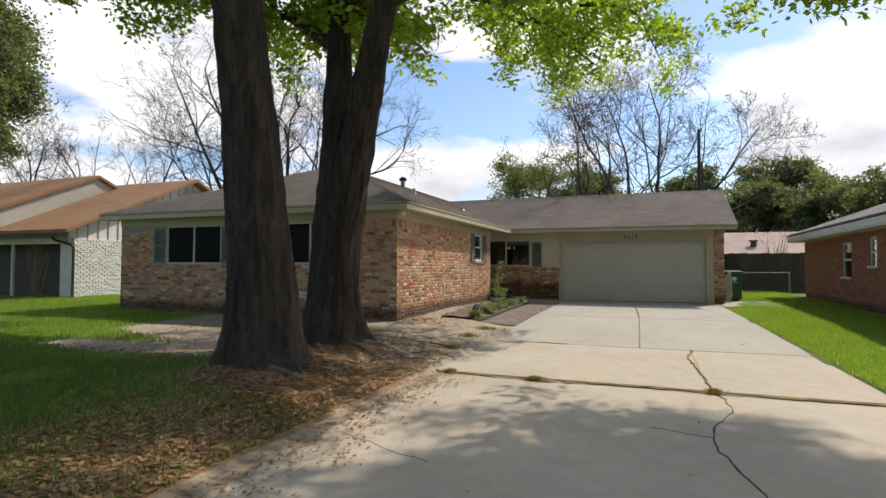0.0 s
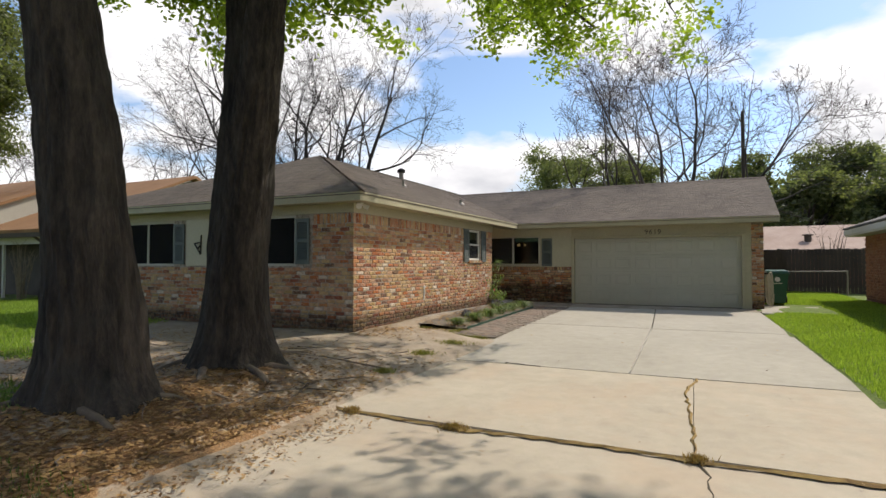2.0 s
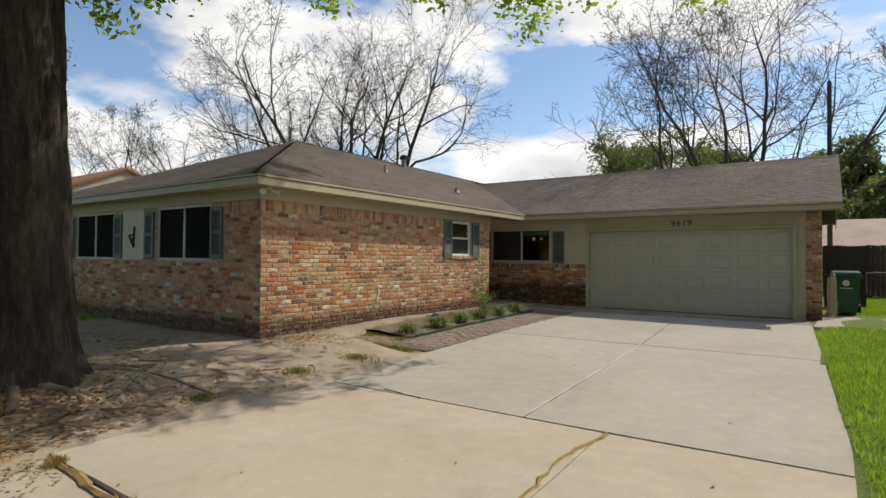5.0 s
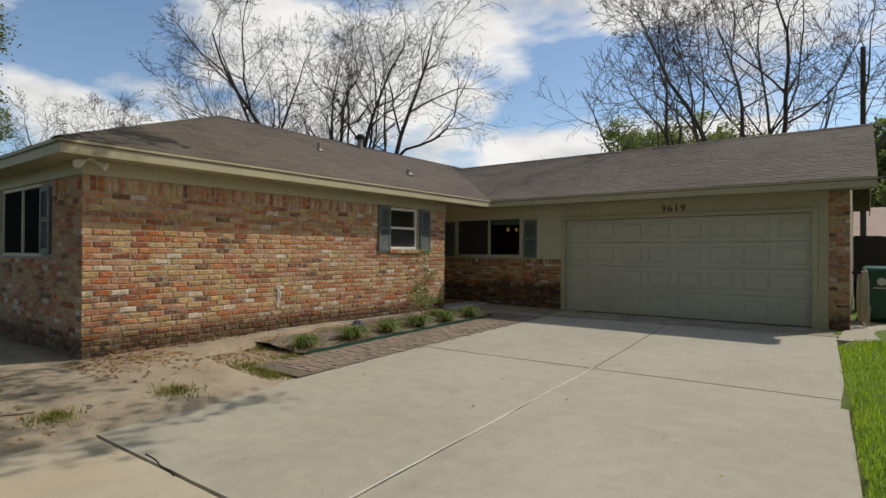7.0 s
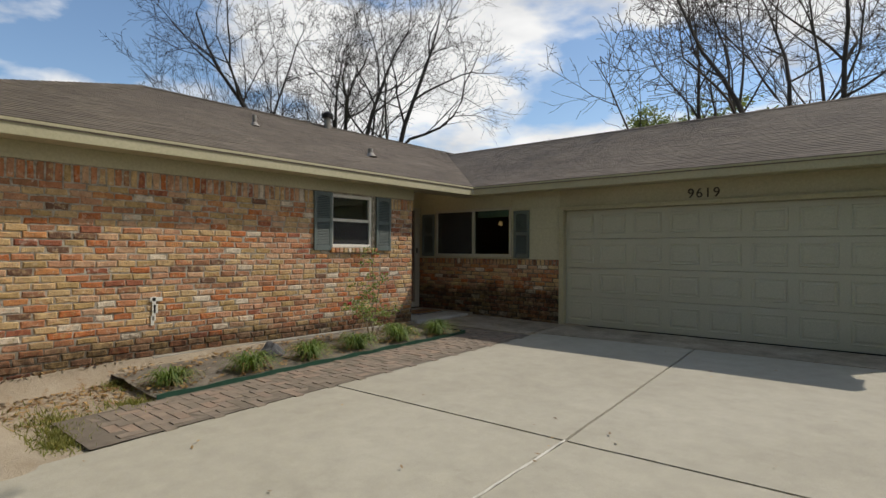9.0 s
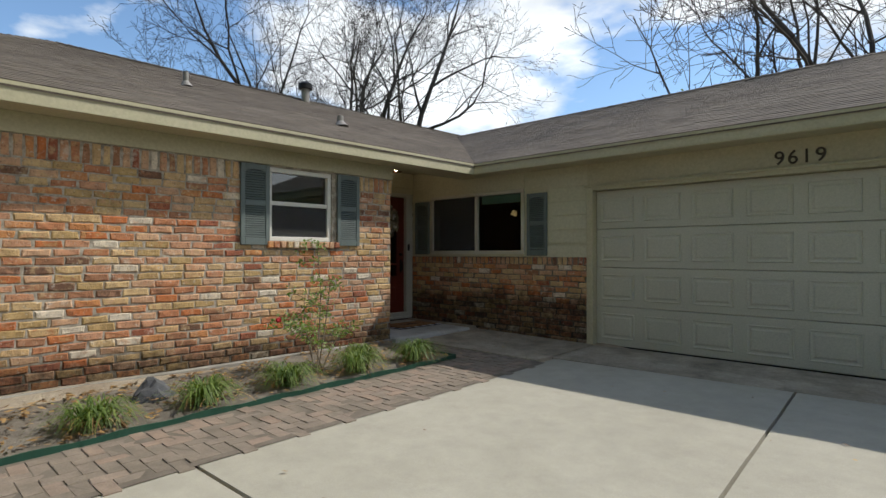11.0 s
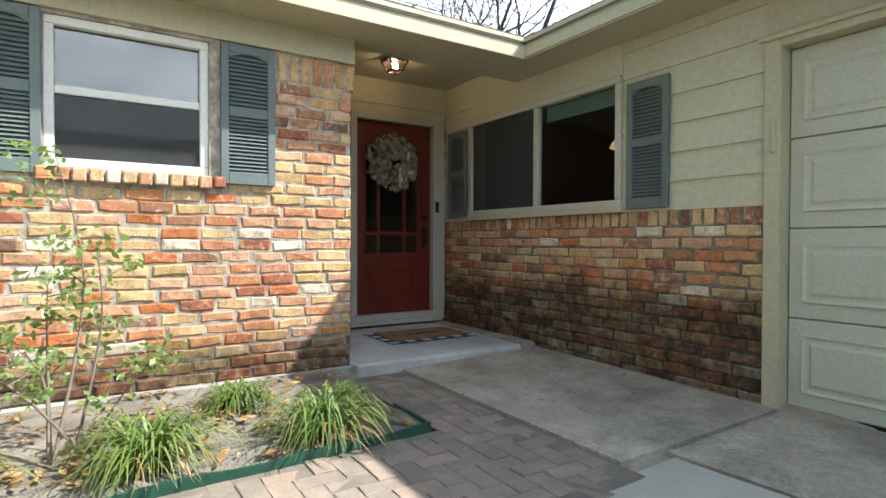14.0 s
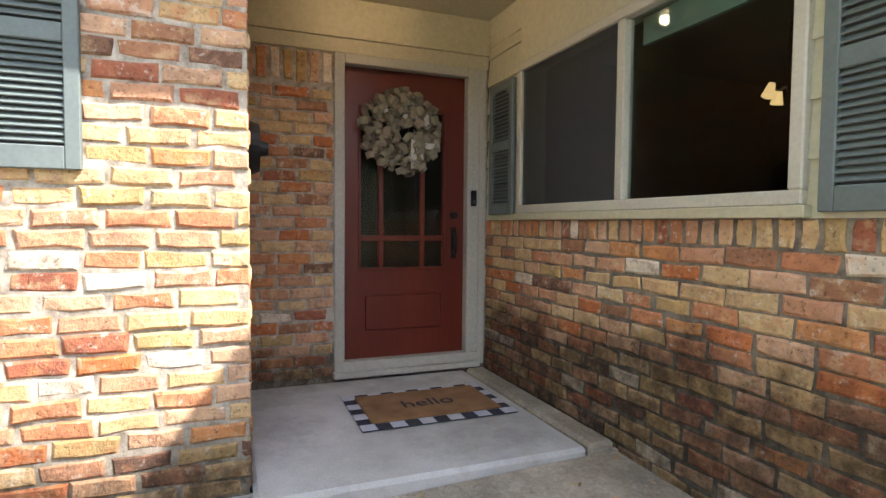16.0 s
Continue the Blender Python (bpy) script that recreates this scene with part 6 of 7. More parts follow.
def leafy_tree(loc, height, radius, seed, label, clumps=260, per=26, size=0.34, mat=M_LEAF_DARK):
    """An evergreen oak: forked trunk and an uneven crown of clumps."""
    r = random.Random(seed)
    ob = thing("evergreen_tree", loc, label, "tree", "evergreen trees of the neighbourhood")
    t = Tubes()
    centres = []
    t.add(curve_pts([Vector((0, 0, -0.3)), Vector((0.1, 0.1, height * 0.2)), Vector((0, 0.2, height * 0.4))], 6), [0.035 * height * (1 - 0.08 * i) for i in range(7)], 10)
    lobes = []
    for i in range(20):
        a, e = r.uniform(0, math.tau), r.uniform(0.05, 1.0)
        lobes.append((Vector((math.cos(a) * radius * 0.8 * (1.1 - e * 0.7), math.sin(a) * radius * 0.8 * (1.1 - e * 0.7), height * (0.36 + 0.55 * e))), radius * r.uniform(0.16, 0.34)))
        t.add(curve_pts([Vector((0, 0.1, height * 0.3)), lobes[-1][0] * 0.6 + Vector((0, 0, height * 0.1)), lobes[-1][0]], 5), [0.016 * height * (1 - 0.17 * k) for k in range(6)], 6)
    for i in range(clumps):
        c, rad = r.choice(lobes)
        d = Vector((r.gauss(0, 1), r.gauss(0, 1), r.gauss(0, 0.8))).normalized()
        centres.append(c + d * rad * r.uniform(0.45, 1.12))
    o = new("trunk", mesh_arrays("trunk", t.v, t.f, M_BARK, True))
    o.parent = ob
    v, f = leaf_cloud(r, centres, per, radius * 0.06, size)
    o = new("crown", mesh_arrays("crown", v, f, mat))
    o.parent = ob


leafy_tree((-24.6, 10.2, -0.1), 14.0, 4.9, 61, "broad evergreen oak in the neighbouring front yard", 1100, 120, 0.15)
for x, y, h, rad, sd in ((-12.0, 58.0, 13.5, 7.0, 63), (-6.0, 60.0, 12.5, 6.0, 64), (8.0, 52.0, 8.8, 5.0, 65), (14.5, 50.0, 8.2, 5.0, 66), (20.0, 48.0, 9.4, 5.5, 67),
                        (27.0, 44.0, 13.5, 6.5, 68), (12.0, 60.0, 12.0, 6.5, 69), (33.0, 50.0, 13.0, 7.0, 70), (3.0, 56.0, 10.5, 5.0, 71)):
    leafy_tree((x, y, 0), h, rad, sd, "dark evergreen oak with an uneven crown", 460, 60, 0.30)
# Unseen trees behind the camera, added to darken what the windows reflect.
for x, y, h, rad, sd in ((-26.0, -24.0, 13.0, 7.0, 81), (-14.0, -27.0, 12.0, 7.0, 82), (-3.0, -24.0, 13.0, 7.0, 83), (8.0, -27.0, 12.0, 7.0, 84), (20.0, -24.0, 13.0, 7.0, 85), (26.0, -6.0, 12.0, 6.5, 86)):
    leafy_tree((x, y, -0.3), h, rad, sd, "unseen evergreen oak added across the street to darken window reflections", 260, 24, 0.6)
setting("road", boxes((-120, 120, -14.5, -7.2, -0.6, -0.47)), surface("street_asphalt", (0.045, 0.045, 0.047), (0.07, 0.07, 0.072), 0.95, 0.8, 60.0, 0.5, 0.006), "grey asphalt street", "road")
setting("kerb", boxes((-120, -2.6, -7.2, -7.0, -0.6, -0.30), (3.3, 120, -7.2, -7.0, -0.6, -0.30), bevel=0.02), M_PORCH, "concrete street kerb", "kerb")

# ---- grass ----
def blades(name, count, region, keep, h0, h1, mat, label, seed, width=0.007):
    g = random.Random(seed)
    v, f = [], []
    x0, x1, y0, y1 = region
    made = tries = 0
    while made < count and tries < count * 6:
        tries += 1
        x, y = g.uniform(x0, x1), g.uniform(y0, y1)
        if g.random() > keep(x, y):
            continue
        z = yard_z(x, y) - 0.005
        a, h, lean = g.uniform(0, math.tau), g.uniform(h0, h1), g.uniform(0.1, 0.8)
        w = width * g.uniform(0.7, 1.4)
        dx, dy, lx, ly = math.cos(a) * w, math.sin(a) * w, g.gauss(0, 1) * h * lean * 0.6, g.gauss(0, 1) * h * lean * 0.6
        b = len(v)
        v += [(x - dx, y - dy, z), (x + dx, y + dy, z), (x + lx, y + ly, z + h)]
        f.append((b, b + 1, b + 2))
        made += 1
    return tagged(new(name, mesh_arrays(name, v, f, mat)), label, "grass", "", "stuff")


def right_lawn(x, y):
    if x < drive_right(y) + 0.02 + 0.05 * noise.noise((0, y * 2, 0)) or (2.5 < x < 4.32 and 18.6 < y < 21.65) or (x < 2.8 and y > 18) or x > 6.05:
        return 0
    return 1.0 if y < 14 else 0.7


def left_lawn(x, y):
    if x > -2.5 or (x > -13.9 and y > 10.4) or (y > 13.1 and x < -19.4):
        return 0
    b = bare_share(x, y)
    return max(0.0, 1 - b * 1.25) ** 1.5 * (0.55 + 0.45 * noise.noise((x * 1.1, y * 1.1, 2))) if y < 5.4 else max(0.0, 1 - b * 1.3)


blades("lawn", 90000, (2.5, 6.1, 5.0, 20.0), right_lawn, 0.035, 0.085, M_GRASS, "bright green mown lawn beside the drive", 1, 0.006)
blades("lawn", 40000, (2.6, 9.0, 19.0, 30.0), lambda x, y: right_lawn(x, y) if x < 6 else 0.0, 0.04, 0.09, M_GRASS, "bright green mown lawn behind the garage", 2, 0.010)
blades("lawn", 60000, (-21.0, -6.0, 5.4, 14.5), left_lawn, 0.04, 0.10, M_GRASS, "mown lawn in front of the houses", 3, 0.010)
blades("lawn", 120000, (-12.0, -2.4, 0.4, 5.6), left_lawn, 0.03, 0.09, M_GRASS_DULL, "thin patchy turf under the oaks", 4, 0.006)

# fallen leaves, twigs and weeds
def scatter_leaves(name, count, region, keep, label, seed, size=0.045, zfun=yard_z):
    g = random.Random(seed)
    v, f = [], []
    x0, x1, y0, y1 = region
    made = tries = 0
    while made < count and tries < count * 8:
        tries += 1
        x, y = g.uniform(x0, x1), g.uniform(y0, y1)
        if g.random() > keep(x, y):
            continue
        z, a, s = zfun(x, y) + g.uniform(0.004, 0.02), g.uniform(0, math.tau), size * g.uniform(0.5, 1.3)
        d, e = Vector((math.cos(a), math.sin(a), g.uniform(-0.3, 0.3))), Vector((-math.sin(a), math.cos(a), g.uniform(-0.4, 0.4)))
        c, b = Vector((x, y, z)), len(v)
        v += [tuple(c - d * s), tuple(c + e * s * 0.4), tuple(c + d * s), tuple(c - e * s * 0.4)]
        f.append((b, b + 1, b + 2, b + 3))
        made += 1
    return tagged(new(name, mesh_arrays(name, v, f, M_DRYLEAF)), label, "leaf litter", "", "stuff")


scatter_leaves("leaf_litter", 38000, (-9.0, -2.1, 0.5, 9.5), lambda x, y: litter_share(x, y) + 0.06, "brown fallen oak leaves on the bare soil", 5, 0.036)
scatter_leaves("leaf_litter", 1500, (-4.95, -3.65, 12.9, 17.9), lambda x, y: 0.3 + 0.7 * (noise.noise((x * 2, y * 2, 5)) > 0.05), "brown fallen leaves in the planting bed", 6, 0.035, lambda x, y: drive_z(y) + 0.04 + 0.05 * ease(-x, 3.7, 4.9))
scatter_leaves("leaf_litter", 1400, (-4.98, -3.0, 10.2, 13.2), lambda x, y: ease(-x, 3.2, 4.8), "brown fallen leaves at the foot of the brick wall", 7, 0.035)
scatter_leaves("leaf_litter", 130, (-2.4, 2.6, 1.0, 19.7), lambda x, y: 1.0, "a few dry leaves blown over the drive", 8, 0.022, lambda x, y: drive_z(y) + 0.004)
scatter_leaves("leaf_litter", 90, (-4.8, -2.8, 18.1, 19.8), lambda x, y: 0.3 + ease(y, 19.2, 19.8), "a few dry leaves on the landing", 9, 0.02, lambda x, y: -0.014 + 0.022 * (y - 18.47) - 0.0093 * (x + 2.74) * (y - 18.47) / 1.39 + 0.006)

M_TWIG = surface("fallen_twig", (0.16, 0.12, 0.085), (0.25, 0.20, 0.15), 0.95, 8.0, 60.0, 0.3)


def fallen_twigs():
    g = random.Random(12)
    for i in range(120):
        x, y = g.uniform(-7.5, -2.7), g.uniform(2.0, 10.0)
        L, a = g.uniform(0.12, 0.7), g.uniform(0, math.tau)
        t = Tubes()
        pts = [Vector((k / 4 * L, g.uniform(-0.03, 0.03), 0.012)) for k in range(5)]
        t.add(pts, [0.009, 0.008, 0.007, 0.005, 0.003], 5)
        o = new("fallen_twig", mesh_arrays("fallen_twig", t.v, t.f, M_TWIG))
        o.matrix_basis = pose(x, y, yard_z(x, y), 0, 0, math.degrees(a))
        tagged(o, "dry grey twig fallen on the bare soil", "twig", "fallen twigs")


fallen_twigs()


M_ROOT = surface("weathered_root", (0.10, 0.075, 0.052), (0.19, 0.15, 0.11), 1.0, 5.0, 60.0, 0.6, 0.008)


def roots():
    g = random.Random(15)
    for tx, ty, n in ((-4.28, 5.0, 7), (-4.45, 7.0, 8)):
        for k in range(n):
            a = math.tau * k / n + g.uniform(-0.3, 0.3)
            L = g.uniform(0.9, 2.0)
            pts, rad = [], []
            for j in range(8):
                u = j / 7
                aa = a + 0.35 * math.sin(u * 4 + k)
                x, y = tx + math.cos(aa) * (0.45 + L * u), ty + math.sin(aa) * (0.45 + L * u)
                if x > -2.75:
                    x = -2.75
                pts.append(Vector((x, y, yard_z(x, y) + 0.012 * (1 - u) - 0.022 + 0.015 * math.sin(u * 9 + k))))
                rad.append(0.05 * (1 - u) + 0.014)
            t = Tubes()
            t.add(pts, rad, 8)
            tagged(new("surface_root", mesh_arrays("surface_root", t.v, t.f, M_ROOT, True)), "gnarled oak root running over the bare soil", "root", "surface roots")


roots()


def weed(x, y, s, seed, on=yard_z, mat=None):
    r = random.Random(seed)
    v, f = [], []
    for i in range(520):
        a, d = r.uniform(0, math.tau), abs(r.gauss(0, 1)) * s * 0.5
        bx, by = math.cos(a) * d * 1.4, math.sin(a) * d
        h, w, aa = r.uniform(0.02, 0.07), 0.007, r.uniform(0, math.tau)
        b = len(v)
        v += [(bx - w * math.cos(aa), by - w * math.sin(aa), 0), (bx + w * math.cos(aa), by + w * math.sin(aa), 0), (bx + r.gauss(0, 0.03), by + r.gauss(0, 0.03), h)]
        f.append((b, b + 1, b + 2))
    o = new("weed_tuft", mesh_arrays("weed_tuft", v, f, mat or M_WEED))
    o.location = (x, y, on(x, y))
    tagged(o, "low dry tuft of weeds in a drive joint" if mat else "low yellow-green weed tuft in bare sandy soil", "weed", "weed tufts", "stuff")


M_WEED = leaf_material("weed_blade", (0.12, 0.135, 0.032), (0.31, 0.28, 0.085), 0.3)
M_STRAW = leaf_material("dry_weed", (0.20, 0.12, 0.04), (0.42, 0.30, 0.11), 0.2)
for i, (x, y, s) in enumerate(((-2.98, 9.55, 0.22), (-2.95, 10.65, 0.3), (-3.75, 12.05, 0.5), (-2.8, 8.1, 0.14), (-3.3, 11.98, 0.4), (-4.7, 12.9, 0.3), (-3.7, 12.7, 0.3), (-3.0, 11.9, 0.2))):
    weed(x, y, s, i)
for i, (x, y, s) in enumerate(((-0.95, 6.43, 0.10), (-2.2, 6.5, 0.07), (1.2, 6.48, 0.07))):
    weed(x, y, s, 40 + i, lambda x, y: drive_z(y) - 0.02, M_STRAW)


# cracks and joints filled with dirt and weeds
def crack(name, pts, width, mat, label, seed, lift=0.003, stray=0.02):
    r = random.Random(seed)
    line = []
    for p, q in zip(pts, pts[1:]):
        n = max(2, int(math.dist(p, q) / 0.12))
        for i in range(n):
            t = i / n
            line.append((p[0] + (q[0] - p[0]) * t + r.uniform(-stray, stray), p[1] + (q[1] - p[1]) * t + r.uniform(-stray, stray)))
    line.append(pts[-1])
    v, f = [], []
    for i, (x, y) in enumerate(line):
        a, b = line[max(0, i - 1)], line[min(len(line) - 1, i + 1)]
        d = Vector((b[0] - a[0], b[1] - a[1], 0)).normalized()
        w = width * r.uniform(0.35, 1.2)
        n = Vector((-d.y, d.x, 0)) * w
        z = drive_z(y) + lift
        v += [(x - n.x, y - n.y, z - 0.012), (x, y, z + (0.006 if mat is M_MOSS else 0.0)), (x + n.x, y + n.y, z - 0.012)]
    for i in range(len(line) - 1):
        f += [(3 * i, 3 * i + 1, 3 * i + 4, 3 * i + 3), (3 * i + 1, 3 * i + 2, 3 * i + 5, 3 * i + 4)]
    tagged(new(name, mesh_arrays(name, v, f, mat)), label, "crack", "", "structure")


crack("crack_1", [(1.15, 9.66), (1.02, 8.9), (1.12, 7.9), (1.18, 6.6)], 0.02, M_MOSS, "crack in the drive filled with weeds", 1, 0.008)
crack("crack_2", [(-2.72, 6.56), (-1.6, 6.48), (-0.9, 6.42), (0.2, 6.5), (1.22, 6.46), (2.2, 6.5), (3.0, 6.53)], 0.045, M_MOSS, "sunken drive joint filled with weeds", 2, -0.002)
crack("crack_3", [(1.22, 6.44), (1.3, 6.2), (1.30, 5.6), (1.05, 4.9), (1.02, 4.3), (1.22, 3.3), (1.3, 1.5)], 0.016, M_JOINT, "ragged crack through the old drive slab", 3, -0.014)
crack("crack_4", [(-2.15, 3.5), (-1.5, 3.2), (-1.1, 3.06)], 0.010, M_JOINT, "hairline crack in the old drive slab", 4, -0.018)
crack("crack_5", [(-1.6, 9.72), (-1.0, 9.66)], 0.008, M_JOINT, "broken edge of a drive slab", 5, 0.004)
crack("crack_6", [(1.02, 4.55), (0.5, 4.7)], 0.008, M_JOINT, "hairline crack in the old drive slab", 6, -0.018)
crack("crack_7", [(0.273, 9.72), (0.15, 14.44)], 0.008, M_SEAL, "white sealed drive joint", 8, 0.008, 0.004)

M_WASH = surface("washed_soil", (0.24, 0.175, 0.11), (0.44, 0.355, 0.25), 1.0, 3.0, 70.0, 0.9, 0.01, dirt=0.6)
v, f = [], []
for i in range(330):
    y = -1.5 + i * 0.024
    reach = -2.22 + 0.22 * noise.noise((0, y * 0.9, 3)) + 0.13 * noise.noise((0, y * 4, 8)) + 0.09 * noise.noise((0, y * 14, 5))
    z = drive_z(y) - 0.022
    v += [(-2.75, y, yard_z(-2.75, y) + 0.012), (-2.45, y, z + 0.03), (reach, y, z + 0.001)]
f = [(3 * i + k, 3 * i + k + 1, 3 * i + k + 4, 3 * i + k + 3) for i in range(329) for k in range(2)]
tagged(new("soil_wash", mesh_arrays("soil_wash", v, f, M_WASH, True)), "soil and leaf crumbs washed over the drive edge", "soil", "", "structure")
scatter_leaves("leaf_litter", 5200, (-3.0, -1.5, 0.0, 6.45), lambda x, y: ease(-x, 1.5 + 0.5 * noise.noise((x * 2, y * 2, 1)), 2.7), "brown leaf crumbs strewn over the drive edge", 14, 0.026, lambda x, y: drive_z(y) - 0.016 + 0.12 * ease(-x, 2.4, 2.9))

# ---- climbing rose against the wall ----
def rose_bush():
    r = random.Random(22)
    ob = thing("rose_bush", (-4.15, 16.35, drive_z(16.3) + 0.04), "straggly rose bush with one red bloom by the wall", "shrub")
    t, centres = Tubes(), []
    for top in ((0.02, -0.06, 1.42), (0.05, 0.10, 1.0), (-0.1, -0.35, 0.62), (0.1, -0.55, 0.6), (0.0, 0.42, 0.45), (-0.15, -0.1, 0.8)):
        base = Vector((r.uniform(-0.05, 0.05), r.uniform(-0.1, 0.1), 0))
        pts = curve_pts([base, Vector(top) * 0.5 + Vector((r.uniform(-0.08, 0.08), r.uniform(-0.08, 0.08), 0.1)), Vector(top)], 8)
        t.add(pts, [0.0085 - 0.0008 * i for i in range(9)], 6)
        for p in pts[3:]:
            for _ in range(2):
                q = p + Vector((r.gauss(0, 0.08), r.gauss(0, 0.09), r.uniform(-0.02, 0.07)))
                t.add([p, q], [0.004, 0.002], 4)
                centres.append(q)
    o = new("canework", mesh_arrays("canework", t.v, t.f, M_TWIG))
    o.parent = ob
    o["kind"] = "stuff"
    v, f = leaf_cloud(r, centres, 12, 0.045, 0.05)
    o = new("leaves", mesh_arrays("leaves", v, f, leaf_material("rose_leaf", (0.10, 0.17, 0.045), (0.27, 0.35, 0.13), 0.4)))
    o.parent = ob
    bm = bmesh.new()
    bmesh.ops.create_icosphere(bm, subdivisions=2, radius=0.03)
    for q in bm.verts:
        q.co = q.co * (1 + 0.35 * noise.noise(q.co * 60)) + Vector((0.1, -0.56, 0.62))
    part("bloom", bm, surface("red_petal", (0.45, 0.01, 0.02), (0.6, 0.03, 0.04), 0.6, 30.0, 90.0, 0.2), ob, "red rose bloom")


rose_bush()

# ---- wheeled bin and hose beside the garage ----
def wheelie_bin():
    green = surface("green_bin_plastic", (0.008, 0.07, 0.04), (0.014, 0.10, 0.058), 0.45, 3.0, 60.0, 0.1)
    ob = thing("wheelie_bin", (3.2, 21.75, 0.03), "dark green wheeled bin with a closed lid", "bin")
    pts = []
    for z, w, d in ((0.06, 0.22, 0.25), (0.85, 0.29, 0.34), (0.98, 0.30, 0.36)):
        pts += [(-w, -d, z), (w, -d, z), (w, d, z), (-w, d, z)]
    body = solid(pts, [(3, 2, 1, 0)] + [(4 * k + i, 4 * k + (i + 1) % 4, 4 * k + 4 + (i + 1) % 4, 4 * k + 4 + i) for k in range(2) for i in range(4)])
    bmesh.ops.bevel(body, geom=body.edges[:], offset=0.02, segments=2, affect="EDGES")
    part("body", body, green, ob)
    part("rim", boxes((-0.33, 0.33, -0.40, 0.38, 0.955, 0.995), bevel=0.01), green, ob)
    lid = solid([(-0.32, -0.40, 0.997), (0.32, -0.40, 0.997), (0.32, 0.36, 0.997), (-0.32, 0.36, 0.997), (-0.28, -0.36, 1.06), (0.28, -0.36, 1.06), (0.28, 0.34, 1.10), (-0.28, 0.34, 1.10)],
                [(3, 2, 1, 0), (4, 5, 6, 7), (0, 1, 5, 4), (1, 2, 6, 5), (2, 3, 7, 6), (3, 0, 4, 7)])
    bmesh.ops.bevel(lid, geom=lid.edges[:], offset=0.015, segments=2, affect="EDGES")
    part("lid", lid, green, ob)
    for s in (-1, 1):
        bm = bmesh.new()
        cylinder(bm, (0.24 * s, 0.30, 0.13), (0.31 * s, 0.30, 0.13), 0.13, sides=20)
        part("wheel", bm, M_IRON, ob, "black rubber wheel")
    bm = bmesh.new()
    bmesh.ops.create_circle(bm, cap_ends=True, segments=24, radius=0.075, matrix=pose(0, -0.352, 0.80, 84))
    part("emblem", bm, M_VINYL, ob, "round white emblem")
    part("emblem_bar", boxes((-0.13, 0.13, -0.345, -0.341, 0.665, 0.685)), M_VINYL, ob, "white printed bar")


wheelie_bin()
hose = thing("garden_hose", (2.86, 20.5, 0.02), "coiled pale garden hose hung on the pier", "hose")
t = Tubes()
g = random.Random(3)
pts = []
for i in range(6 * 24):
    a, k = math.tau * i / 24, i / 24
    rx, rz = 0.10 + 0.012 * k, 0.44 + 0.015 * k
    pts.append(Vector((-0.02 + 0.02 * k + 0.3 * rx * math.cos(a), 0.03 * math.sin(k) - rx * math.cos(a), 0.54 + rz * math.sin(a) + g.uniform(-0.004, 0.004))))
t.add(pts, [0.011] * len(pts), 6)
o = new("coil", mesh_arrays("coil", t.v, t.f, surface("pale_hose_rubber", (0.42, 0.38, 0.28), (0.52, 0.48, 0.37), 0.6, 9.0, 60.0, 0.1), True))
o.parent = hose
part("hanger", boxes((-0.12, 0.02, -0.03, 0.03, 0.98, 1.03), bevel=0.006), M_IRON, hose)

# ---- fences, pole and wires ----
M_FENCE = surface("weathered_dark_boards", (0.035, 0.028, 0.022), (0.07, 0.055, 0.043), 0.95, 1.5, 40.0, 0.4, 0.004, stretch=(1, 1, 0.2))


def board_fence(name, p, q, height, label):
    p, q = Vector((*p, 0)), Vector((*q, 0))
    ob = thing(name, p, label, "fence")
    L = (q - p).length
    ang = math.atan2(q.y - p.y, q.x - p.x)
    ob.rotation_euler = (0, 0, ang)
    r = random.Random(int(L * 10))
    datas = []
    for k in range(4):
        bm = boxes((0.003, 0.137, -0.009, 0.009, 0.03, height + 0.012 * k), bevel=0.003)
        me = bpy.data.meshes.new("board")
        bm.to_mesh(me)
        bm.free()
        me.materials.append(M_FENCE)
        datas.append(me)
    for i in range(int(L / 0.14)):
        o = new("board", datas[r.randrange(4)])
        o.parent = ob
        o.matrix_basis = pose(i * 0.14, r.uniform(-0.003, 0.003), 0, 0, 0, r.uniform(-0.6, 0.6))
    for z in (0.35, height * 0.6, height - 0.25):
        part("rail", boxes((0, L, 0.010, 0.05, z, z + 0.09)), M_FENCE, ob)
    for i in range(int(L / 2.4) + 1):
        part("post", boxes((i * 2.4, i * 2.4 + 0.09, 0.05, 0.14, -0.2, height + 0.02)), M_FENCE, ob)


board_fence("board_fence", (2.6, 30.0), (15.0, 30.0), 1.95, "dark weathered board fence across the back")
board_fence("board_fence", (2.75, 24.2), (3.86, 24.2), 1.78, "short dark board fence beside the garage")
pole = thing("utility_pole", (2.95, 34.0, 0.0), "weathered grey wooden utility pole", "pole")
bm = bmesh.new()
cylinder(bm, (0, 0, -0.3), (0, 0, 9.3), 0.11, 0.085, 14)
part("shaft", bm, M_BARE, pole)
for k, (z, a, b) in enumerate(((6.0, (2.95, 34.0), (40.0, 40.0)), (6.3, (2.95, 34.0), (-60.0, 37.0)), (5.6, (2.95, 34.0), (42.0, 38.0)))):
    t = Tubes()
    pts = [Vector((a[0] + (b[0] - a[0]) * i / 14, a[1] + (b[1] - a[1]) * i / 14, z - 2.0 * (1 - (2 * i / 14 - 1) ** 2) * 0.5)) for i in range(15)]
    t.add(pts, [0.012] * 15, 4)
    tagged(new("overhead_wire", mesh_arrays("overhead_wire", t.v, t.f, M_IRON)), "thin black overhead wire from the pole", "wire", "overhead wires")
rail = thing("wire_fence", (3.9, 28.0, 0.0), "grey chain-link fence rail across the back lawn", "fence")
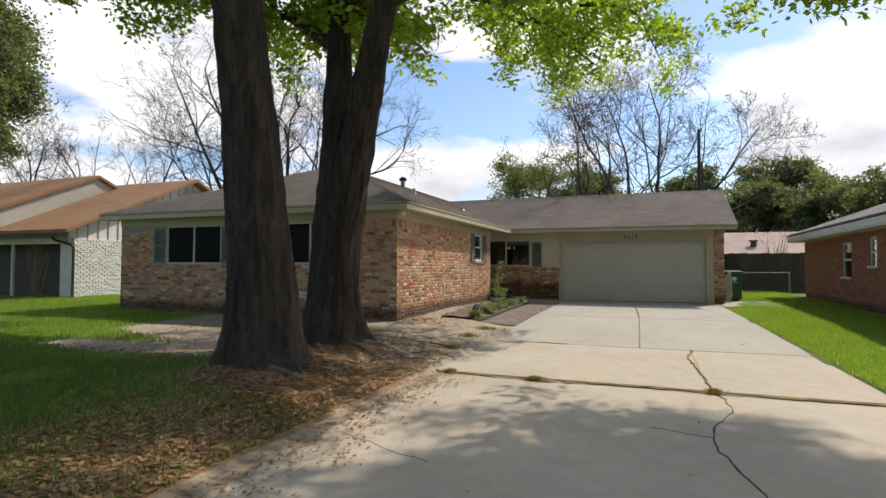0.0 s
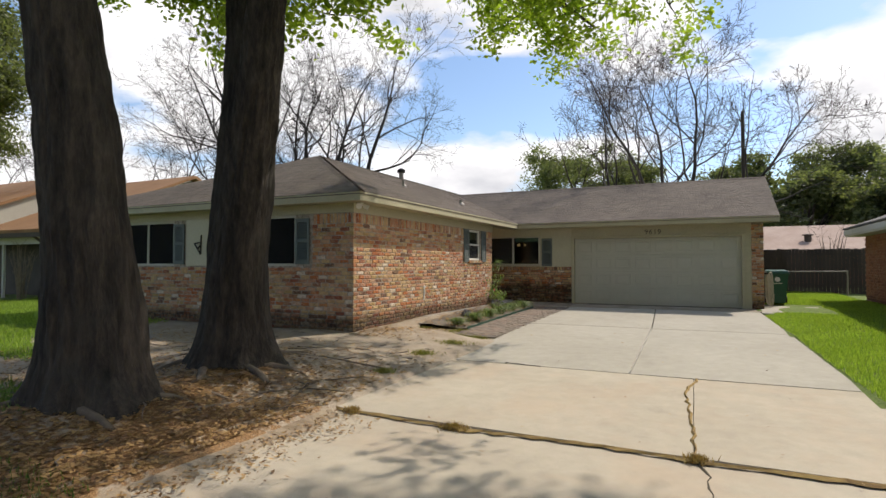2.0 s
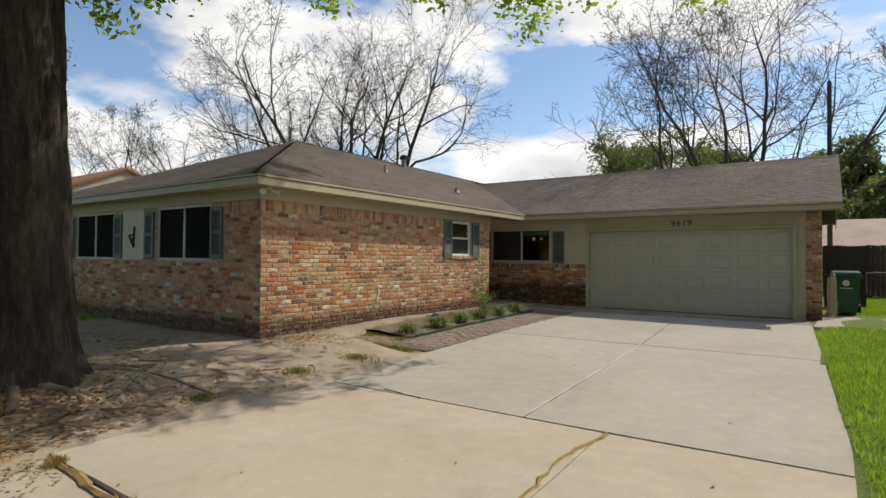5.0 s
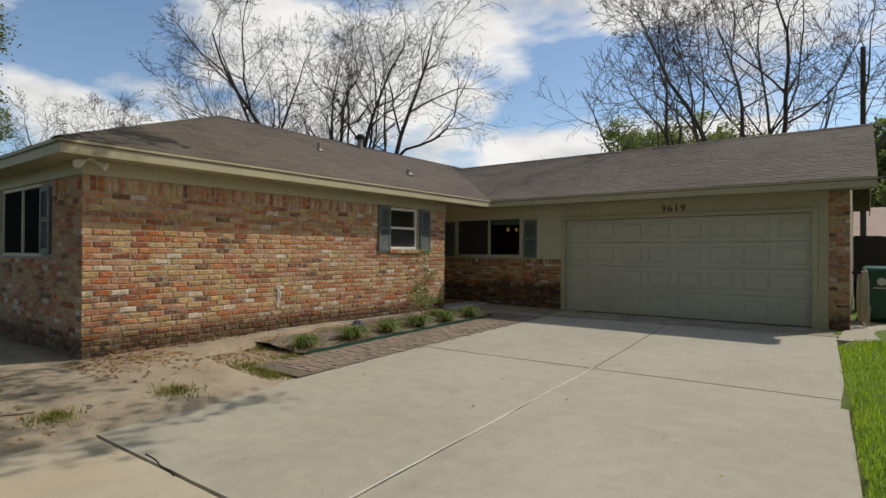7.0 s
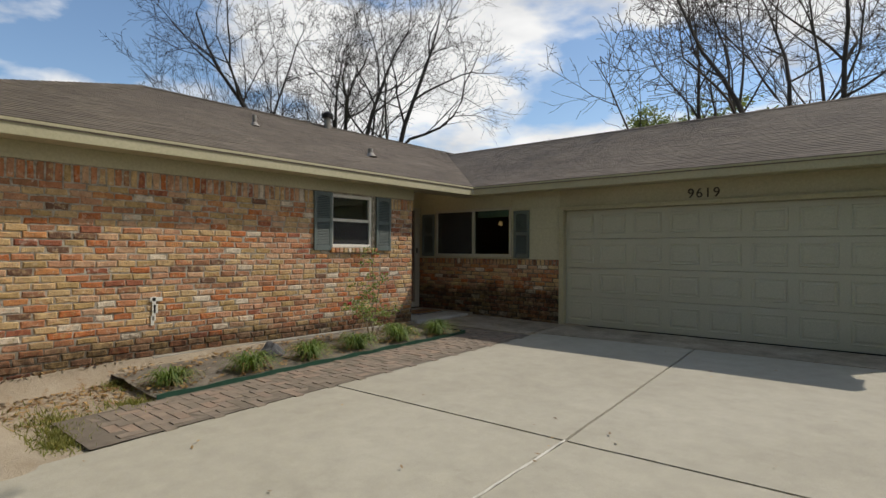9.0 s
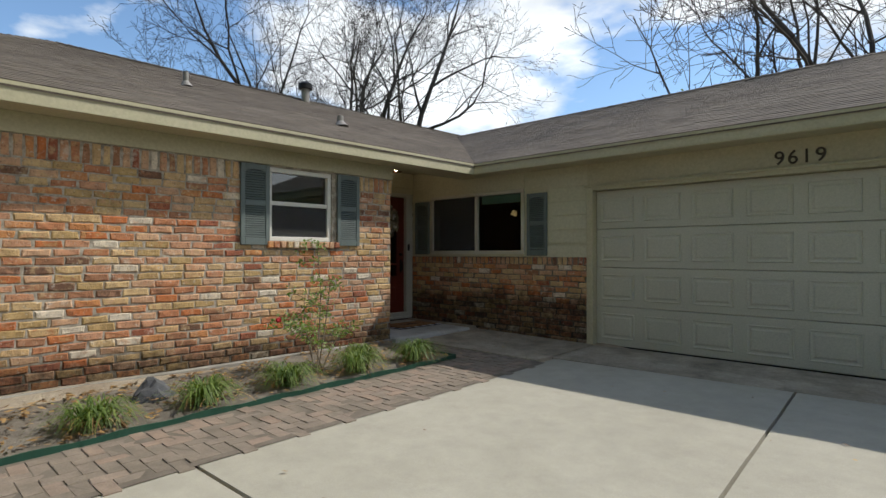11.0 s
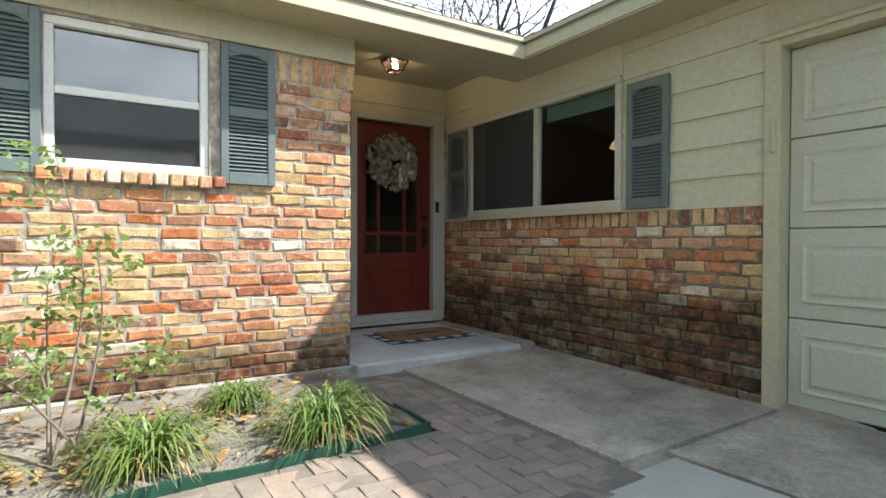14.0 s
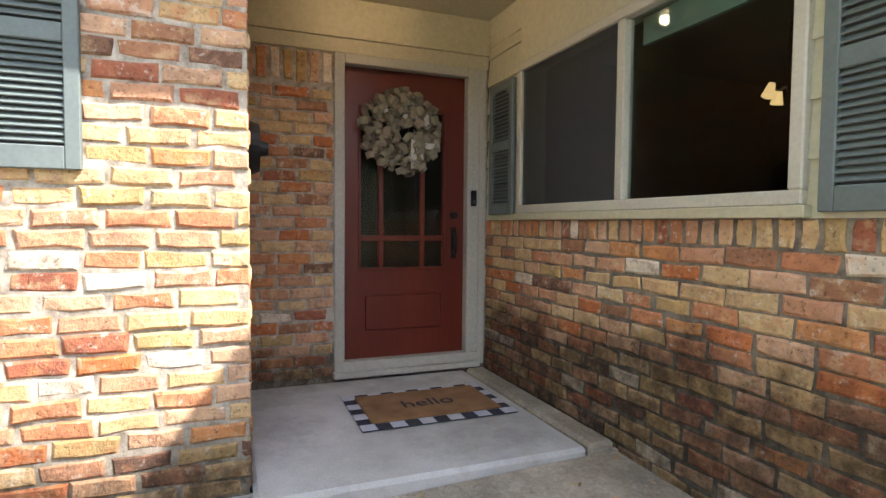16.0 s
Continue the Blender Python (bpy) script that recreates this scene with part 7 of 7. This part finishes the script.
bm = bmesh.new()
cylinder(bm, (0, 0, 1.0), (2.3, 0, 1.02), 0.022, sides=8)
part("top_rail", bm, M_GALV, rail)
for x in (0.0, 2.3):
    bm = bmesh.new()
    cylinder(bm, (x, 0, -0.2), (x, 0, 1.06), 0.03, sides=10)
    part("post", bm, M_GALV, rail)

# ---- the neighbours ----
M_TANROOF = surface("tan_shingles", (0.25, 0.13, 0.06), (0.34, 0.19, 0.09), 0.95, 0.9, 30.0, 0.5, 0.01)
M_WHITEBRICK = surface("whitewashed_brick", (0.66, 0.65, 0.62), (0.76, 0.75, 0.72), 0.85, 3.0, 40.0, 0.5, 0.006)
M_WHITEPAINT = surface("white_board_paint", (0.66, 0.65, 0.62), (0.74, 0.73, 0.70), 0.7, 1.5, 40.0, 0.1)
M_REDBRICK = surface("red_brick_far", (0.30, 0.13, 0.07), (0.40, 0.19, 0.11), 0.92, 3.0, 25.0, 0.4, 0.006)
M_GREYROOF = surface("grey_shingles", (0.13, 0.12, 0.11), (0.19, 0.175, 0.16), 0.95, 1.2, 40.0, 0.5, 0.01)
M_DARKTRIM = surface("dark_brown_trim", (0.05, 0.035, 0.025), (0.08, 0.06, 0.045), 0.7, 2.0, 40.0, 0.1)
M_PINKROOF = surface("faded_pink_shingles", (0.40, 0.29, 0.23), (0.50, 0.38, 0.31), 0.95, 1.0, 14.0, 0.6, 0.02)


def left_house():
    ob = thing("house", (-24.0, 16.0, 0.0), "white painted brick house with a tan shingle roof", "house", "neighbouring houses")
    L = Vector((-24.0, 16.0, 0.0))
    loc = lambda *p: tuple(Vector(p) - L)
    # gable end towards the drive: whitewashed brick below, boards and battens above
    GX, EYF, EYB, EZ1, PK = -19.6, 12.55, 24.6, 2.55, (18.6, 5.2)
    w = boxes((-0.2 + GX - L.x, GX - L.x, 13.1 - L.y, 24.0 - L.y, -0.2, 2.25), (-30 - L.x, GX - 0.9 - L.x, 14.4 - L.y, 14.5 - L.y, -0.2, 2.5), (GX - 0.75 - L.x, GX - 0.201 - L.x, 13.1 - L.y, 13.3 - L.y, -0.2, 2.25))
    wall = part("wall", w, M_WHITEBRICK, ob, "whitewashed brick wall")
    r = random.Random(9)
    v, f = [], []
    for k in range(27):
        y = 13.1 + (0.12 if k % 2 else 0)
        while y < 23.9:
            dl, dp = r.uniform(0.20, 0.24), r.uniform(0.006, 0.028)
            z0 = -0.1 + k * 0.0868
            b = len(v)
            x1, x0 = GX - L.x + dp, GX - L.x - 0.01
            y0, y1 = y - L.y, y + dl - L.y
            v += [(x0, y0, z0), (x0, y1, z0), (x0, y1, z0 + 0.078), (x0, y0, z0 + 0.078), (x1, y0 + 0.008, z0 + 0.008), (x1, y1 - 0.008, z0 + 0.008), (x1, y1 - 0.008, z0 + 0.07), (x1, y0 + 0.008, z0 + 0.07)]
            f += [(b + 4, b + 5, b + 6, b + 7), (b, b + 1, b + 5, b + 4), (b + 1, b + 2, b + 6, b + 5), (b + 2, b + 3, b + 7, b + 6), (b + 3, b, b + 4, b + 7)]
            y += 0.245
    o = new("brickwork", mesh_arrays("brickwork", v, f, M_WHITEBRICK))
    o.parent = wall
    o["kind"] = "stuff"
    bm = solid([loc(GX - 0.05, 12.9, 2.25), loc(GX - 0.05, 24.2, 2.25), loc(GX - 0.05, 24.2, 2.6), loc(GX - 0.05, PK[0], PK[1] - 0.12), loc(GX - 0.05, 12.9, 2.6), loc(GX - 0.15, 12.9, 2.25), loc(GX - 0.15, 24.2, 2.25), loc(GX - 0.15, 24.2, 2.6), loc(GX - 0.15, PK[0], PK[1] - 0.12), loc(GX - 0.15, 12.9, 2.6)],
               [(0, 1, 2, 3, 4), (9, 8, 7, 6, 5), (0, 5, 6, 1)])
    gable = part("gable", bm, M_WHITEPAINT, ob, "white boards and battens")
    y = 13.2
    while y < 24:
        top = 2.6 + (PK[1] - 2.72) * (1 - abs(y - PK[0]) / 6.0)
        part("batten", boxes((GX - 0.05 - L.x, GX - 0.02 - L.x, y - L.y, y + 0.045 - L.y, 2.25, max(2.4, top - 0.05))), M_GREYTRIM, gable)
        y += 0.42
    for i in range(5):
        part("louvre", boxes((GX - 0.05 - L.x, GX - 0.01 - L.x, PK[0] - 0.7 + 0.1 * i - L.y, PK[0] + 0.7 - 0.1 * i - L.y, 4.35 + 0.1 * i, 4.41 + 0.1 * i)), M_GREYTRIM, gable)

    def pitched(x0, x1, yf, yb, ze, yr, zr, mat):
        bm = bmesh.new()
        deck(bm, loc(x0, yf, ze), loc(x1, yf, ze), loc(x1, yr, zr), loc(x0, yr, zr), thick=0.12)
        deck(bm, loc(x1, yb, ze), loc(x0, yb, ze), loc(x0, yr, zr), loc(x1, yr, zr), thick=0.12)
        return bm
    part("roof", pitched(-32.0, GX + 0.35, EYF, EYB, EZ1, PK[0], PK[1] + 0.05, M_TANROOF), M_TANROOF, ob, "tan shingle roof")
    part("upper_roof", pitched(-36.0, -23.6, 11.6, 22.6, 3.0, 17.0, 5.45, M_TANROOF), M_TANROOF, ob, "raised tan shingle roof")
    bm = solid([loc(-23.75, 11.9, 2.5), loc(-23.75, 22.3, 2.5), loc(-23.75, 22.3, 3.0), loc(-23.75, 17.0, 5.34), loc(-23.75, 11.9, 3.02), loc(-23.9, 11.9, 2.5), loc(-23.9, 22.3, 2.5), loc(-23.9, 22.3, 3.0), loc(-23.9, 17.0, 5.34), loc(-23.9, 11.9, 3.02)],
               [(0, 1, 2, 3, 4), (9, 8, 7, 6, 5), (0, 4, 9, 5)])
    part("upper_wall", bm, M_GREYTRIM, ob)
    part("fascia", boxes((-32 - L.x, GX + 0.3 - L.x, EYF + 0.01 - L.y, EYF + 0.04 - L.y, 2.27, 2.45)), M_DARKTRIM, ob, "dark brown gutter board")
    part("beam", boxes((-32 - L.x, GX - 0.2 - L.x, 13.0 - L.y, 13.2 - L.y, 2.05, 2.3)), M_WHITEPAINT, ob)
    for x in (-23.05, -26.4):
        part("post", boxes((x - 0.04 - L.x, x + 0.04 - L.x, 13.03 - L.y, 13.12 - L.y, -0.2, 2.06)), M_WHITEPAINT, ob)
    # Dark sheet before the white wall, in place of the entry's shade.
    part("entry_shade_sheet", boxes((-31.9 - L.x, GX - 0.8 - L.x, 14.2 - L.y, 14.3 - L.y, -0.2, 2.5)), M_DARKTRIM, ob, "dark sheet standing in for the shade of the recessed entry")
    pipe = bmesh.new()
    path = [loc(-20.15, 12.6, 2.3), loc(-20.1, 12.75, 2.15), loc(-19.6, 12.98, 2.0), loc(-19.52, 13.02, 1.9), loc(-19.52, 13.02, 0.05), loc(-19.4, 12.85, -0.02)]
    for p, q in zip(path, path[1:]):
        cylinder(pipe, p, q, 0.05, sides=8)
    part("downpipe", pipe, M_DARKTRIM, ob, "dark brown downpipe")


left_house()


def bare_shrub(loc, h, seed, label):
    r = random.Random(seed)
    ob = thing("bare_shrub", loc, label, "shrub", "leafless crape myrtles")
    t = Tubes()
    for k in range(16):
        a, s = r.uniform(0, math.tau), r.uniform(0.12, 0.5)
        top = Vector((math.cos(a) * s * h * 0.5, math.sin(a) * s * h * 0.5, h * r.uniform(0.7, 1.0)))
        pts = curve_pts([Vector((math.cos(a) * 0.1, math.sin(a) * 0.1, -0.1)), top * 0.5 + Vector((r.gauss(0, 0.06), r.gauss(0, 0.06), 0)), top], 6)
        t.add(pts, [0.022 - 0.0028 * i for i in range(7)], 5)
        for p in pts[3:]:
            t.add([p, p + Vector((r.gauss(0, 0.14), r.gauss(0, 0.14), r.uniform(0.1, 0.3)))], [0.007, 0.003], 4)
    o = new("branchwork", mesh_arrays("branchwork", t.v, t.f, M_TWIG))
    o.parent = ob


bare_shrub((-20.9, 12.6, -0.1), 2.1, 3, "leafless crape myrtle in front of the dark entry")
bare_shrub((6.2, 31.2, 0.0), 3.0, 4, "leafless reddish crape myrtle behind the back fence")


def right_house():
    ob = thing("house", (9.0, 18.0, 0.0), "single-storey red brick house with a grey roof", "house", "neighbouring houses")
    L = Vector((9.0, 18.0, 0.0))
    X = 6.1
    holes = [(19.05, 20.0, 0.92, 2.05), (17.0, 17.6, 1.25, 2.08)]
    bm = boxes(*[(X - L.x, X + 0.2 - L.x, a - L.y, b - L.y, c, d) for a, b, c, d in wall_boxes(11.0, 24.6, -0.3, 2.25, holes)])
    box(bm, X + 0.2 - L.x, 13 - L.x, 24.4 - L.y, 24.6 - L.y, -0.3, 2.25)
    box(bm, X + 0.2 - L.x, 13 - L.x, 11.0 - L.y, 11.2 - L.y, -0.3, 2.25)
    box(bm, X + 0.6 - L.x, X + 0.65 - L.x, 11.2 - L.y, 24.4 - L.y, -0.3, 2.25)
    wall = part("wall", bm, M_REDBRICK, ob, "red brick wall")
    r = random.Random(14)
    v, f = [], []
    for k in range(25):
        y = 13.0 + (0.12 if k % 2 else 0)
        while y < 24.5:
            z0, yc = 0.02 + k * 0.0868, y + 0.11
            if not any(a - 0.02 < yc < b + 0.02 and c - 0.05 < z0 + 0.04 < d for a, b, c, d in holes):
                b = len(v)
                dp = r.uniform(0.004, 0.014)
                x0, y0, y1 = X - L.x, y - L.y, y + 0.222 - L.y
                v += [(x0, y0, z0), (x0, y1, z0), (x0, y1, z0 + 0.074), (x0, y0, z0 + 0.074), (x0 - dp, y0 + 0.006, z0 + 0.006), (x0 - dp, y1 - 0.006, z0 + 0.006), (x0 - dp, y1 - 0.006, z0 + 0.068), (x0 - dp, y0 + 0.006, z0 + 0.068)]
                f += [(b + 7, b + 6, b + 5, b + 4), (b + 4, b + 5, b + 1, b), (b + 5, b + 6, b + 2, b + 1), (b + 6, b + 7, b + 3, b + 2), (b + 7, b + 4, b, b + 3)]
            y += 0.2345
    o = new("brickwork", mesh_arrays("brickwork", v, f, M_REDBULK))
    o.parent = wall
    o["kind"] = "stuff"
    for a, b, c, d in holes:
        win = part("window", boxes((X + 0.03 - L.x, X + 0.1 - L.x, a - L.y, a + 0.06 - L.y, c, d), (X + 0.03 - L.x, X + 0.1 - L.x, b - 0.06 - L.y, b - L.y, c, d), (X + 0.03 - L.x, X + 0.1 - L.x, a + 0.06 - L.y, b - 0.06 - L.y, d - 0.06, d), (X + 0.03 - L.x, X + 0.1 - L.x, a + 0.06 - L.y, b - 0.06 - L.y, (c + d) / 2 - 0.03, (c + d) / 2 + 0.03)), M_VINYL, ob, "white framed sash window")
        part("pane", boxes((X + 0.06 - L.x, X + 0.065 - L.x, a + 0.05 - L.y, b - 0.05 - L.y, c + 0.02, d - 0.05)), M_GLASS, win)
        part("sill", boxes((X - 0.05 - L.x, X + 0.1 - L.x, a - 0.03 - L.y, b + 0.03 - L.y, c - 0.03, c + 0.03), bevel=0.005), M_VINYL, win)
    bm = bmesh.new()
    loc = lambda *p: tuple(Vector(p) - L)
    ez, rz = 2.55, 4.1
    deck(bm, loc(5.55, 25.1, ez), loc(5.55, 10.5, ez), loc(9.6, 14.5, rz), loc(9.6, 21.1, rz), thick=0.05)
    deck(bm, loc(13.65, 25.1, ez), loc(5.55, 25.1, ez), loc(9.6, 21.1, rz), thick=0.05)
    deck(bm, loc(5.55, 10.5, ez), loc(13.65, 10.5, ez), loc(9.6, 14.5, rz), thick=0.05)
    deck(bm, loc(13.65, 10.5, ez), loc(13.65, 25.1, ez), loc(9.6, 21.1, rz), loc(9.6, 14.5, rz), thick=0.05)
    roof2 = part("roof", bm, M_GREYROOF, ob, "grey shingle roof")
    part("soffit", boxes((5.6 - L.x, X + 0.3 - L.x, 10.6 - L.y, 25.0 - L.y, 2.25, 2.3)), M_WHITEPAINT, ob)
    part("fascia", boxes((5.57 - L.x, 5.6 - L.x, 10.55 - L.y, 25.05 - L.y, 2.3, 2.48), (5.6 - L.x, 13.6 - L.x, 25.02 - L.y, 25.05 - L.y, 2.3, 2.48)), M_WHITEPAINT, ob, "white fascia board")
    for y in (17.6, 18.2):
        bm = bmesh.new()
        cylinder(bm, loc(6.9, y, 2.9), loc(6.9, y, 3.35), 0.12, sides=12)
        cylinder(bm, loc(6.9, y, 3.35), loc(6.9, y, 3.42), 0.17, sides=12)
        part("roof_vent", bm, M_GALV, roof2)


M_REDBULK = brick_material("red_brick_bulk", False, 0.1, RED_COLOURS)
right_house()


def back_house():
    ob = thing("house", (10.0, 40.0, 0.0), "low house with a faded pinkish shingle roof behind the fence", "house", "neighbouring houses")
    part("wall", boxes((-9.0, 14.0, -2.0, 6.0, -0.3, 2.0)), M_REDBRICK, ob, "brick wall")
    bm = bmesh.new()
    deck(bm, (-9.5, -2.6, 2.05), (14.5, -2.6, 2.05), (14.5, 2.0, 3.7), (-9.5, 2.0, 3.7), thick=0.08)
    deck(bm, (14.5, 6.6, 2.05), (-9.5, 6.6, 2.05), (-9.5, 2.0, 3.7), (14.5, 2.0, 3.7), thick=0.08)
    roof3 = part("roof", bm, M_PINKROOF, ob, "faded pinkish shingle roof")
    for x in (-3.6, 1.2):
        bm = bmesh.new()
        cylinder(bm, (x, -1.0, 2.55), (x, -1.0, 2.95), 0.18, sides=12)
        cylinder(bm, (x, -1.0, 2.95), (x, -1.0, 3.02), 0.28, sides=12)
        part("roof_vent", bm, M_DARKTRIM, roof3, "dark round roof vent")


back_house()

# Unseen houses added opposite, so the front panes reflect less sky.
def unseen_house(x):
    ob = thing("house", (x, -27.0, -0.35), "unseen brick house added across the street to darken window reflections", "house", "neighbouring houses")
    part("wall", boxes((-10.0, 10.0, -4.0, 4.0, -0.3, 2.6)), M_REDBRICK, ob)
    bm = bmesh.new()
    deck(bm, (10.5, 4.6, 2.6), (-10.5, 4.6, 2.6), (-10.5, 0.0, 4.6), (10.5, 0.0, 4.6), thick=0.1)
    deck(bm, (-10.5, -4.6, 2.6), (10.5, -4.6, 2.6), (10.5, 0.0, 4.6), (-10.5, 0.0, 4.6), thick=0.1)
    part("roof", bm, M_GREYROOF, ob)
    for wx in (-7.0, -2.5, 3.0, 7.5):
        win = part("window", boxes((wx - 0.8, wx + 0.8, 4.0, 4.04, 0.9, 2.1), bevel=0.01), M_VINYL, ob)
        part("pane", boxes((wx - 0.74, wx + 0.74, 4.04, 4.05, 0.96, 2.04)), M_SCREEN, win)


for x in (-40.0, -14.0, 12.0, 38.0):
    unseen_house(x)

# pavers last
build_path()
